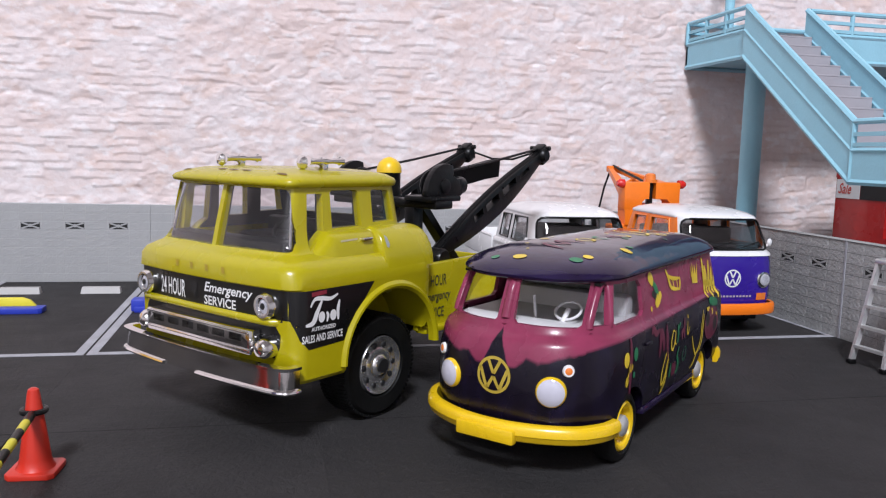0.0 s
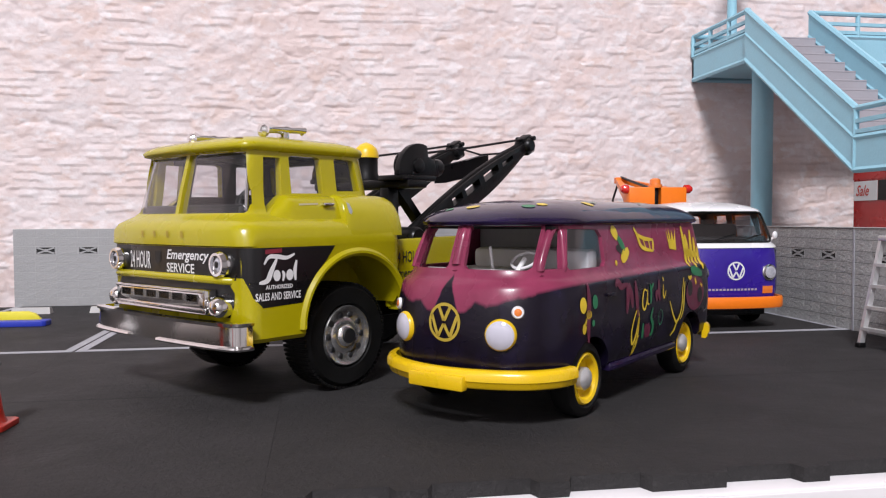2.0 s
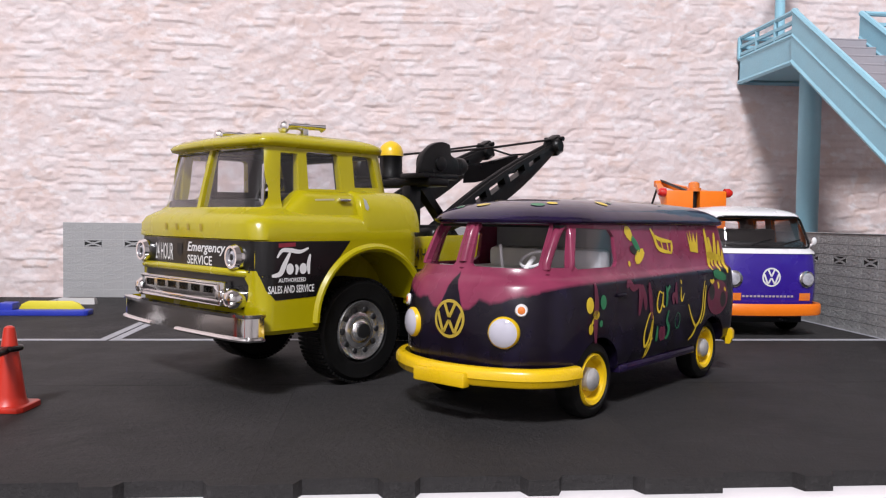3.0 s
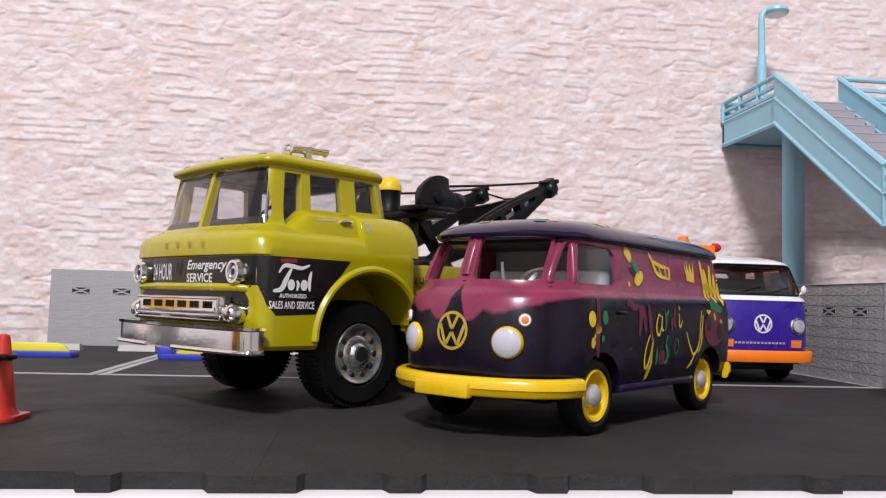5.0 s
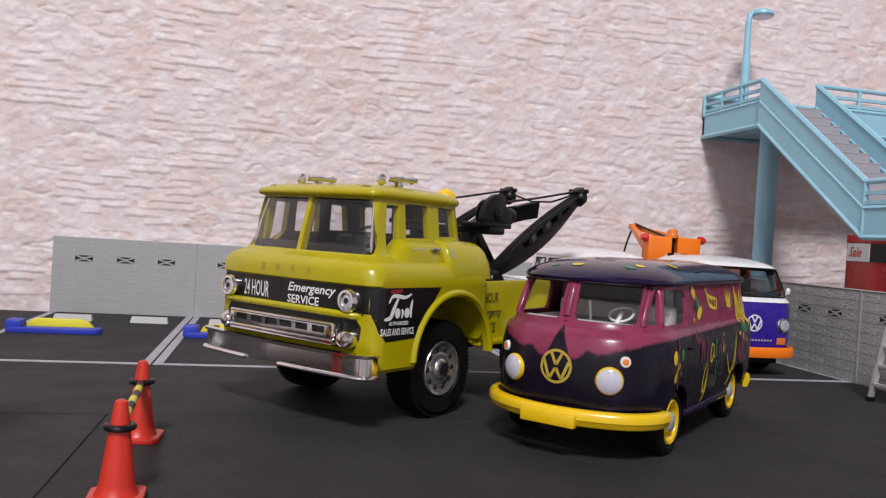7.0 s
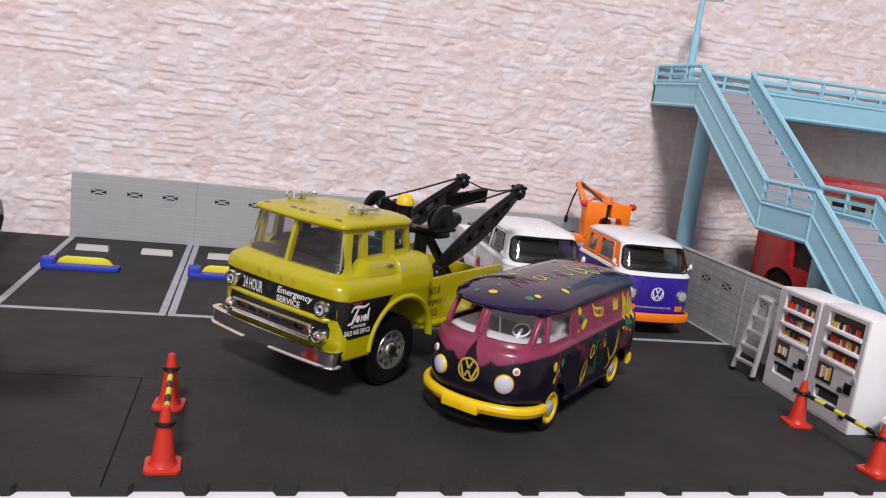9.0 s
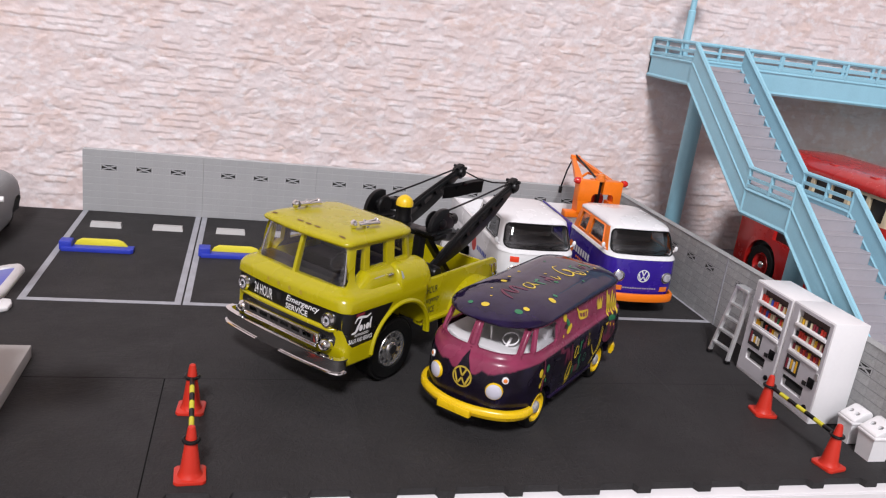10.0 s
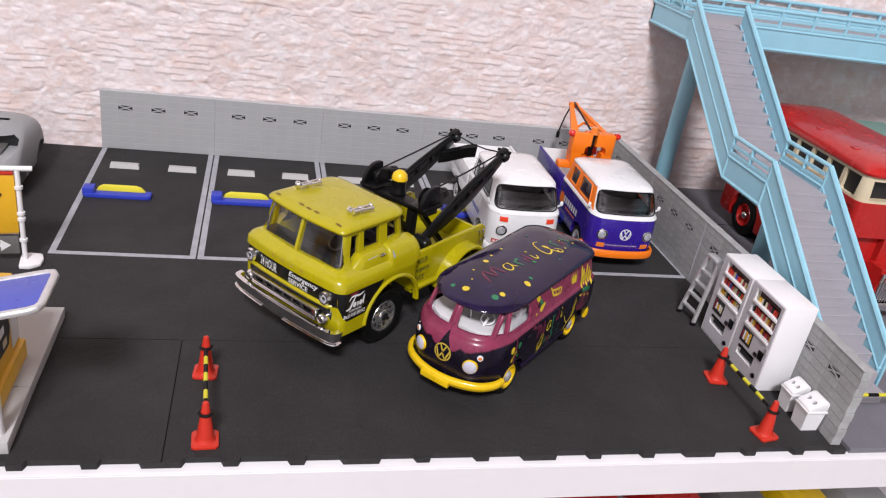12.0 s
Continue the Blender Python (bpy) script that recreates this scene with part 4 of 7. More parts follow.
    path = [(-19.3, 2.0), (-19.25, 0.7), (-18.6, -0.4), (-16, -1.1), (-8, -1.7), (0, -1.9), (8, -1.7), (16, -1.1), (18.6, -0.4), (19.25, 0.7), (19.3, 2.0)]
    path = rounded(path, 4)
    rings = []
    for i, p in enumerate(path):
        a, b = path[max(0, i - 1)], path[min(len(path) - 1, i + 1)]
        d = Vector((b[0] - a[0], b[1] - a[1])).normalized()
        nx, ny = d.y, -d.x
        rings.append([V(p[0] + nx * o, p[1] + ny * o, z) for o, z in ((0.0, 8.9), (0.0, 11.8), (0.35, 11.95), (0.4, 12.35), (-0.9, 12.4), (-0.9, 8.8))])
    bumper = part("bumper", loft(rings), CHROME, t, "long chrome bumper", smooth=30)
    for x0, x1 in ((-19.4, -5.5), (0.5, 19.4)):
        part("bumper_lip", tube([(q[0] * 1.012, q[1] - 0.15, 8.95) for q in path if x0 <= q[0] <= x1], 0.32, 8), CHROME, bumper)
    # roof trim
    for s in (-1, 1):
        h = part("air_horn", lathe((s * 9.6 - 0.8, 11, 39.2), (s * 9.6 + 0.6, 18.6, 39.6), [(0, 0.3), (0.03, 0.85), (0.1, 1.1), (0.17, 0.85), (0.22, 0.4), (0.45, 0.38), (0.5, 0.75), (0.57, 0.38), (0.88, 0.42), (0.93, 0.75), (1, 0.4)], 16), CHROME, t)
        part("horn_pipe", lathe((s * 9.6 + 0.8, 11.4, 39.5), (s * 9.6 + 1.9, 17.6, 39.5), [(0, 0.8), (0.1, 0.45), (0.4, 0.36), (0.5, 0.55), (0.62, 0.34), (1, 0.5)], 14), CHROME, h)
        part("horn_foot", box(s * 9.6 - 0.5, s * 9.6 + 1.4, 14.0, 15.0, 38.0, 39.4, 0.15), CHROME, h)
    for px, py in ((-11, 5.9), (-2.6, 6.2), (0.2, 6.1), (3.0, 6.2), (11, 6.0)):
        part("marker_lamp", lay_on(move(disc((0, 0), 0.32, 12, rx=1.05), Matrix.Translation((px, py, 45))), rtree, (0, 0, -1), 0.1, 0), MARKBROWN, t, smooth=0)
    # chassis and bed
    fr = box(-6, 6, 12, 66, 8.6, 11.4, 0.4)
    box(-13, 13, 20.6, 22.4, 7.4, 9.0, 0.3, bm=fr)
    box(-13, 13, 54.8, 57.2, 7.4, 9.0, 0.3, bm=fr)
    part("chassis", fr, BLACK, t)
    for s in (-1, 1):
        side = prism([(32.2, 11.4), (68.0, 11.4), (68.4, 19.5), (67.6, 22.2), (65.8, 23.2), (34, 22.6), (32.2, 22.5)], "x", s * 13.8, s * 15.0, 0.3)
        side = cut(side, [rod((s * 10, 56, 9), (s * 20, 56, 9), 9.4, seg=40)])
        part("bed_side", side, LIME, t, smooth=30)
        fen = arc_band(56, 9.0, 9.4, 11.0, s * 14.2, s * 19.0, -4, 184)
        part("fender", fen, LIME, t)
        lip = box(min(s * 14, s * 16.4), max(s * 14, s * 16.4), 32.6, 46.2, 11.0, 12.0, 0.3)
        part("running_board", lip, LIME, t)
        for dy in (0, 1.9):
            part("tow_hook", tube([(s * 15.2, 63.6 + dy, 21.6), (s * 15.7, 63.6 + dy, 21.8), (s * 15.8, 63.8 + dy, 19.4), (s * 15.9, 64.3 + dy, 18.4), (s * 15.8, 65.0 + dy, 18.9)], 0.32), CHROME, t)
        lt = [("24 HOUR", 2.7, 0.58, 0.0, 18.7), ("Emergency", 2.2, 0.78, 0.25, 16.2), ("SERVICE", 2.5, 0.66, 0.0, 13.2)]
        for text, size, wd, sh, z in lt:
            part("bed_letters", move(lettering(text, size, sh, wd, 0.03), on_side(s * 15.08, 33.2 if s > 0 else 46.2, z, s)), BLACKINK, t, smooth=0)
    part("bed_floor", box(-13.8, 13.8, 32.4, 68, 13.2, 14.2), LIMEDARK, t, smooth=0)
    part("bed_front", box(-13.8, 13.8, 32.4, 33.6, 14.2, 22.4, 0.2), LIME, t)
    part("tailboard", box(-13.8, 13.8, 66.8, 68, 11.4, 20.5, 0.3), LIME, t)
    # crane
    beam = box(-12.6, 12.6, 39.4, 44.4, 31.4, 32.9, 0.4)
    box(-12.4, -6.2, 38.2, 47.0, 32.7, 33.7, 0.3, bm=beam)
    box(6.2, 12.4, 38.2, 47.0, 32.7, 33.7, 0.3, bm=beam)
    part("crane_beam", beam, BLACK, t, "black winch deck")
    for s in (-1, 1):
        part("crane_post", box(s * 6.5 - 1.1, s * 6.5 + 1.1, 39.4, 42.2, 14.2, 31.6, 0.3), BLACK, t)
        part("crane_brace", loft([[V(s * 6.5 + a, 42.5 + b, 31.8) for a, b in ((-1, -1), (1, -1), (1, 1), (-1, 1))], [V(s * 8.5 + a, 57 + b, 14.4) for a, b in ((-1, -1), (1, -1), (1, 1), (-1, 1))]]), BLACK, t)
        part("boom_pivot", lathe((s * 8.4, 41, 22.6), (s * 13.6, 41, 22.6), [(0, 1.6), (0.1, 2.0), (0.9, 2.0), (1, 1.6)], 24), BLACK, t)
        drum = lathe((s * 7.9, 43.0, 35.4), (s * 11.3, 43.0, 35.4), [(0, 2.5), (0.1, 2.8), (0.2, 2.8), (0.22, 1.7), (0.78, 1.7), (0.8, 2.8), (0.9, 2.8), (1, 2.5)], 30)
        d = part("winch_drum", drum, BLACK, t)
        fan = [(43.6 + 5.6 * math.cos(radians(q)), 33.6 + 5.8 * math.sin(radians(q))) for q in range(180, 69, -10)]
        part("drum_guard", prism(fan + [(45.8, 37.2), (47.6, 36.4), (48.2, 33.6)], "x", s * 10.4, s * 11.6, 0.2), BLACK, d)
        part("drum_hub", lathe((s * 11.2, 43.0, 35.4), (s * 12.2, 43.0, 35.4), [(0, 1.4), (0.8, 1.3), (1, 0.8)], 14), BLACK, d)
        part("winch_motor", box(s * 9.6 - 1.6, s * 9.6 + 1.6, 46.6, 49.4, 33.6, 36.8, 0.5), BLACK, d)
        part("motor_cap", lathe((s * 9.6, 49.0, 35.4), (s * 9.6, 51.2, 35.4), [(0, 1.7), (0.7, 1.6), (1, 1.1)], 14), BLACK, d)
        # boom
        base, tip = V(s * 11.0, 41.5, 23.4), V(s * 9.7, 78.6, 41.4)
        n = (tip - base).length
        top, bot = [], []
        for k in range(13):
            q = k / 12
            h = 0.55 + 2.5 * math.sin(math.pi * q)
            top.append((q * n, 0.5 + h * 0.5))
            bot.append((q * n, -0.2 - h * 1.0))
        slab = prism(top + bot[::-1], "y", -1.0, 1.0, 0.15)
        holes = []
        for q0, q1 in ((0.3, 0.38), (0.41, 0.53), (0.57, 0.7), (0.74, 0.84)):
            a, b = q0 * n, q1 * n
            h0 = 1.0 if q1 < 0.8 else 0.6
            holes.append(prism([(a, -h0 * 0.55), (b, -h0 * 0.4), (b, h0 * 0.95), (a, h0 * 0.9)], "y", -3, 3))
        slab = cut(slab, holes)
        d0 = (tip - base).normalized()
        side_v = d0.cross(V(0, 0, 1)).normalized()
        up_v = side_v.cross(d0)
        m = Matrix((d0, side_v, up_v)).transposed().to_4x4()
        m.translation = base
        boom = part("boom", move(slab, m), BLACK, t, smooth=35)
        for sgn in (1, -1):
            edge = [m @ V(px2, 0, pz2) for px2, pz2 in (top if sgn > 0 else bot)]
            part("boom_edge", tube(edge, 0.55, 8), BLACK, boom)
        head = lathe(tip + side_v * 1.9, tip - side_v * 1.9, [(0, 1.2), (0.15, 1.7), (0.3, 1.7), (0.4, 1.1), (0.6, 1.1), (0.7, 1.7), (0.85, 1.7), (1, 1.2)], 8)
        part("boom_head", head, BLACK, boom)
        part("head_block", move(box(-1.0, 2.0, -1.2, 1.2, -2.0, 2.0, 0.5), Matrix.Translation(tip) @ m.to_3x3().to_4x4()), BLACK, boom)
        part("head_pin", lathe(tip + up_v * 1.2 + d0 + side_v * 2.3, tip + up_v * 1.2 + d0 - side_v * 2.3, [(0, 0.5), (1, 0.5)], 10), BLACK, boom)
        part("cable", tube([(s * 9.6, 44.5, 37.6), (s * 9.7, 60, 39.8), tip + up_v * 1.5], 0.26, 6), BLACK, boom)
    wide = 0.9
    sling = [(-9.6, 71.5, 36.4), (-8.4, 74, 36.6), (-6.6, 77, 37.4), (-4.6, 79.6, 38.4), (-2.4, 81.5, 39.0)]
    bm = loft([[Vector(p) + V(0.25, -0.3, -2.6), Vector(p) + V(wide, -wide, 1.2), Vector(p) + V(-0.4, 0.4, 1.6), Vector(p) + V(-0.6, 0.6, -2.2)] for p in sling])
    part("tow_sling", bm, BLACK, t)
    part("sling_cable", tube([(-9.7, 78.6, 42.4), (-4, 81, 40.4), (1.5, 81, 40.4), (9.7, 78.6, 42.4)], 0.24, 6), BLACK, t)
    b = part("beacon", lathe((-1.2, 42.6, 33.2), (-1.2, 42.6, 37.6), [(0, 2.5), (0.1, 2.5), (0.3, 2.15), (0.9, 2.15), (1, 2.3)], 24), BLACK, t)
    part("dome", lathe((-1.2, 42.6, 37.4), (-1.2, 42.6, 40.3), [(0, 2.35), (0.3, 2.3), (0.62, 1.95), (0.86, 1.2), (1, 0.2)], 24), YELLOW, b, "yellow beacon dome")
    for s in (-1, 1):
        for name, wx, wy, w in (("front_wheel", 16.9, 21.1, 5.8), ("rear_wheel", 17.8, 56, 7.5)):
            tyre = wheel(t, s, s * wx, wy, 8.2, 8.1, w, RIMCHROME, RIMCHROME, 4.8, 1.9, name, 10)
            tread = bmesh.new()
            for k in range(72):
                a = 2 * math.pi * k / 72
                for x0, x1, da in ((wx - w * 0.06, wx - w * 0.46, 0.0), (wx - w * 0.54, wx - w * 0.94, math.pi / 72)):
                    lump = box(-0.2, 0.2, min(s * x0, s * x1), max(s * x0, s * x1), 7.8, 8.17, 0.0)
                    m = Matrix.Translation((0, wy, 8.2)) @ Matrix.Rotation(a + da, 4, "X") @ Matrix.Rotation(radians(90), 4, "Z")
                    for f in move(lump, m).faces:
                        tread.faces.new([tread.verts.new(v.co) for v in f.verts])
                    lump.free()
            bmesh.ops.remove_doubles(tread, verts=tread.verts, dist=1e-4)
            part("tread", tread, RUBBER, tyre, smooth=0)
    return t


tow_truck(-6.7, 118.95, -49.7)


def panel_van(x, y, rz):
    t = thing("panel_van", x, y, 0, rz, "plum and dark purple toy panel van with yellow bumpers, party decals", "van")
    low = [(5.8, 12.5, 1.6, 62.6, 7.0, 5, 3.0, 0.5), (6.5, 13.1, 0.8, 63.3, 7.4, 5.2, 3.0, 0.6), (8, 13.4, 0.2, 63.9, 7.6, 5.4, 3.0, 0.8), (12, 13.6, 0.0, 64.2, 7.6, 5.4, 3.1, 0.9), (15, 13.55, 0.2, 64.2, 7.6, 5.4, 3.2, 1.0),
           (17.2, 13.4, 0.75, 64, 7.6, 5.4, 3.3, 1.0), (17.9, 13.2, 1.2, 63.8, 7.5, 5.2, 3.3, 1.0), (18.3, 12.7, 1.7, 63.6, 7.4, 5.2, 3.2, 1.0), (18.7, 12.35, 2.1, 63.5, 7.3, 5.2, 3.0, 1.0), (21.5, 11.9, 3.1, 63, 7.3, 5.2, 3.1, 1.0), (25.2, 11.3, 4.6, 62, 7.3, 5.2, 3.2, 1.0)]
    roomy = [(9.0, *low[2][1:])] + low[3:-1] + [(26.5, *low[-1][1:])]
    cutters = [shell(grow(roomy, 0.6))]
    for s in (-1, 1):
        cutters.append(prism([(s * 1.2, 20.0), (s * 1.6, 19.6), (s * 8.9, 19.5), (s * 9.3, 19.9), (s * 9.1, 24.9), (s * 1.0, 25.0)], "y", -3, 9.0))
        cutters.append(prism([(6.7, 19.6), (9.5, 19.6), (10.9, 24.4), (10.6, 24.7), (8.9, 24.6)], "x", s * 9.0, s * 16))
        cutters.append(prism([(10.4, 19.8), (10.7, 19.4), (19.9, 19.4), (20.6, 20.0), (20.6, 23.4), (19.6, 24.4), (12.0, 24.6)], "x", s * 7.5, s * 16))
        for wy in (14.1, 50.5):
            cutters.append(rod((s * 8.2, wy, 4.9), (s * 16, wy, 4.9), 5.7 if wy < 20 else 5.5, seg=40))
    body = cut(shell(low), cutters)
    solid = shell(low)
    tree = tree_of(solid)
    part("body", body, CARNIVAL, t, "plum upper body over aubergine lower body", smooth=38)
    roof = shell([(25.0, 11.4, 4.3, 62.2, 7.2, 5.4, 3.1, 1), (25.25, 11.9, 3.9, 62.7, 7.4, 5.6, 3.1, 1), (25.6, 12.0, 3.8, 62.8, 7.5, 5.6, 3.1, 1), (26.0, 11.8, 4.1, 62.5, 7.4, 5.6, 3.1, 1), (26.7, 11.2, 5.3, 61.6, 7.2, 5.6, 3.0, 1), (27.4, 10.1, 7.6, 60.2, 6.6, 5.6, 2.8, 1), (28.1, 8.2, 11.6, 57.5, 5.5, 5, 2.2, 0.8), (28.5, 5.6, 16.5, 53, 4, 4, 1.4, 0.6), (28.7, 2.6, 21.5, 46, 1.8, 1.8, 0.4, 0.4)])
    rtree = tree_of(roof)
    part("roof", roof, ROOFBLUE, t, "glossy midnight blue roof with confetti dots", smooth=50)
    solid.free()
    # panes
    for s in (-1, 1):
        fitted_glass("side_window", low[8:], [prism([(10.2, 19.2), (20.8, 19.2), (20.8, 24.8), (11.6, 24.8)], "x", s * 9, s * 16)], t, CLEAR, 0.25, 0.2)
    # round window pillars
    def pillar(points, way, r):
        hits = [tree.ray_cast(V(*p) - V(*way) * 30, V(*way)) for p in points]
        part("window_pillar", tube([q[0] + V(*way) * r * (1.3 if i in (0, len(hits) - 1) else 0.75 if i in (1, len(hits) - 2) else 0.45) for i, q in enumerate(hits) if q[0]], r, 12), CARNIVAL, t)
    pillar([(0, 0, 18.9 + 0.6 * k) for k in range(11)], (0, 1, 0), 0.75)
    for s in (-1, 1):
        pillar([(s * (9.9 - 0.02 * k), 0, 18.8 + 0.6 * k) for k in range(11)], (0, 1, 0), 0.62)
        pillar([(0, 9.9 + 0.15 * k, 18.9 + 0.6 * k) for k in range(11)], (-s, 0, 0), 0.5)
    # inside
    tray = box(-11, 11, 7.8, 24, 17.3, 18.8, 0.4)
    box(-9.8, 9.8, 20.5, 23.5, 18.5, 21.6, 0.8, bm=tray)
    part("seat", tray, INTERIORGREY, t, "pale grey moulded interior")
    part("bulkhead", box(-10.9, 10.9, 24.1, 24.9, 17.4, 25.0), PRIMER, t, smooth=0)
    part("headliner", box(-10.3, 10.3, 9.0, 24.0, 24.6, 24.95), BLACK, t, smooth=0)
    part("dashboard", prism([(-5.5, 5.2), (5.5, 5.2), (8.6, 6.9), (10.2, 9.6), (-10.2, 9.6), (-8.6, 6.9)], "z", 17.4, 19.2, 0.3), INTERIORGREY, t)
    part("steering_wheel", ring_of((5.0, 11.2, 20.4), (0, -0.55, 0.84), 1.8, 0.2), INTERIORGREY, t)
    part("steering_column", rod((5.0, 9.3, 19.0), (5.0, 11.2, 20.6), 0.35), WHITEPLASTIC, t)
    part("gear_lever", rod((0.5, 10.5, 18.5), (0.2, 10.2, 22.2), 0.22), INTERIORGREY, t)
    part("sill", box(-13.2, 13.2, 20.2, 44.6, 5.0, 6.2, 0.4), ROOFBLUE, t)
    part("chassis", box(-8.4, 8.4, 9, 58, 3.9, 5.9, 0.4), BLACK, t)
    # bumpers
    def bumper(rev, z0, z1):
        path = [(-13.6, 8.8), (-13.5, 7.6), (-12.9, 5.5), (-10.9, 2.6), (-7.6, 0.5), (-3.8, -0.8), (0, -1.2), (3.8, -0.8), (7.6, 0.5), (10.9, 2.6), (12.9, 5.5), (13.5, 7.6), (13.6, 8.8)]
        path = rounded(path, 4)
        rings = []
        for i, p in enumerate(path):
            a, b = path[max(0, i - 1)], path[min(len(path) - 1, i + 1)]
            d = Vector((b[0] - a[0], b[1] - a[1])).normalized()
            nx, ny = d.y, -d.x
            pts = [V(p[0] + nx * o, p[1] + ny * o, z) for o, z in ((-0.6, z0), (0.1, z0), (0.35, z0 + 0.25), (0.45, z0 + 0.75), (0.65, z0 + 0.95), (0.65, z1 - 0.6), (0.4, z1 - 0.15), (0.1, z1), (-0.6, z1))]
            rings.append([V(q.x * 0.985, 64.0 - q.y * 0.7, q.z) for q in pts] if rev else pts)
        return loft(rings)
    f = part("front_bumper", bumper(False, 5.3, 7.6), YELLOW, t, "yellow front bumper with plain plate")
    part("plate", box(-4.2, 4.2, -2.1, -0.8, 5.0, 6.9, 0.25), YELLOW, f)
    part("rear_bumper", bumper(True, 5.0, 7.6), YELLOW, t)
    # lamps and badge
    for s in (-1, 1):
        n0 = V(s * 0.42, -1, 0).normalized()
        c0 = tree.ray_cast(V(7.55 if s > 0 else -7.05, -20, 11.85), V(0, 1, 0))[0] + V(0, 0.25, 0)
        h = part("headlamp", lathe(c0 - n0 * 1.6, c0 + n0 * 0.6, [(0, 2.0), (0.6, 2.0), (0.9, 1.95), (1, 1.78)], 30), YELLOW, t, "yellow ringed headlamp")
        part("lens", lathe(c0, c0 + n0 * 1.1, [(0, 1.8), (0.58, 1.76), (0.82, 1.35), (0.95, 0.72), (1, 0.1)], 28), LENS, h)
        n1 = V(s * 0.7, -1, 0.1).normalized()
        c1 = tree.ray_cast(V(s * 9.3, -20, 14.6), V(0, 1, 0))[0]
        g = part("signal", lathe(c1 - n1 * 1.2, c1 + n1 * 0.3, [(0, 0.82), (0.85, 0.8), (1, 0.68)], 18), WHITE, t)
        part("lens", lathe(c1, c1 + n1 * 0.42, [(0, 0.52), (0.8, 0.47), (1, 0.2)], 14), AMBERLENS, g)
    badge(None, 2.45, OCHREINK, t, tree, (0, 1, 0), on_front(0, 0, 13.0))
    # flank decals
    def side(bm, mat, cuts=1):
        part("decal", lay_on(move(bm, on_side(0, 0, 0)), tree, (-1, 0, 0), 0.09, cuts), mat, t, smooth=0)
    def blob(y0, z0, ry, rz, mat):
        side(disc((y0, z0), rz, 18, rx=ry), mat)

    def marks(mat, w, *paths):
        for pts in paths:
            side(stroke(pts, w), mat)
    # a small flower behind the door
    marks(PLUMINK, 1.1, [(12.7, 17.6), (12.9, 15.4), (12.6, 12.4), (12.9, 10.0)])
    blob(11.3, 14.9, 0.85, 1.05, YELLOWINK)
    blob(11.5, 11.9, 0.55, 0.7, YELLOWINK)
    blob(14.6, 15.1, 0.75, 0.95, GREENINK)
    blob(14.0, 12.4, 0.4, 0.45, GREENINK)
    blob(12.8, 13.6, 0.75, 0.6, YELLOWINK)
    marks(YELLOWINK, 0.45, [(12.4, 13.4), (11.9, 12.7), (11.5, 12.2)])
    # script on the flank
    marks(PLUMINK, 1.1, [(21.0, 16.6), (21.8, 17.3), (22.8, 16.5), (24.6, 16.7)], [(24.8, 16.9), (24.9, 15.0), (24.4, 12.6)], [(25.4, 16.8), (26.2, 14.8), (26.4, 13.2)], [(27.6, 17.0), (27.9, 14.6), (28.4, 11.8)])
    marks(YELLOWINK, 0.42, [(31.6, 15.2), (30.7, 15.5), (30.0, 14.2), (30.1, 12.9), (30.9, 12.7), (31.6, 14.0), (31.9, 15.4)], [(31.9, 15.4), (31.7, 13.6), (32.4, 13.2)])
    marks(GREENINK, 0.7, [(33.0, 16.2), (33.2, 14.6), (32.9, 13.2)], [(33.3, 15.4), (34.2, 16.2)])
    marks(PLUMINK, 0.9, [(36.4, 16.6), (36.2, 14.6), (36.6, 13.4)], [(36.2, 14.8), (35.2, 14.6), (35.4, 13.4)])
    marks(YELLOWINK, 0.4, [(38.0, 15.8), (37.9, 14.4), (38.3, 13.7), (39.1, 14.8)], [(37.9, 16.9), (38.1, 16.5), (38.0, 16.3)])
    marks(YELLOWINK, 0.5, [(28.8, 11.6), (28.2, 12.8), (27.1, 11.8), (26.3, 9.8), (26.5, 8.1), (27.4, 8.5), (28.3, 10.2), (28.7, 11.6), (28.3, 8.6), (27.4, 6.8), (26.9, 6.4), (27.4, 7.8), (28.9, 9.0)])
    marks(GREENINK, 0.75, [(30.3, 10.6), (30.2, 9.2), (30.0, 8.4)], [(33.8, 12.6), (33.2, 11.2), (34.0, 10.0), (33.6, 8.8), (32.8, 8.6)])
    marks(PLUMINK, 1.3, [(31.6, 10.4), (31.4, 9.4), (31.8, 8.4)], [(32.2, 10.4), (32.3, 9.2), (32.2, 8.4)])
    marks(GREENINK, 0.18, [(36.6, 12.0), (37.4, 11.8), (37.7, 10.8), (37.2, 9.8), (36.4, 9.9), (36.0, 11.0), (36.6, 12.0)])
    marks(YELLOWINK, 0.5, [(46.9, 16.3), (46.2, 14.4), (45.9, 12.2), (45.2, 10.4), (43.8, 9.4), (42.8, 10.0), (41.4, 11.6), (40.6, 13.0)], [(47.3, 15.6), (46.8, 13.2), (46.5, 11.0), (45.4, 9.6)], [(44.0, 9.4), (42.8, 8.2), (41.4, 7.4)])
    # mask with flames
    side(disc((52.0, 13.4), 2.9, 26, rx=4.2), PLUMINK)
    blob(49.6, 14.3, 1.2, 1.3, BLACKINK)
    blob(54.2, 12.9, 1.2, 1.3, BLACKINK)
    marks(YELLOWINK, 0.7, [(49.0, 16.3), (49.8, 16.0), (50.6, 16.3)], [(54.6, 14.8), (55.4, 14.3)], [(52.0, 15.9), (52.4, 15.2), (52.2, 14.8)])
    marks(GREENINK, 1.6, [(50.6, 17.3), (52.8, 17.0), (55.6, 16.4)])
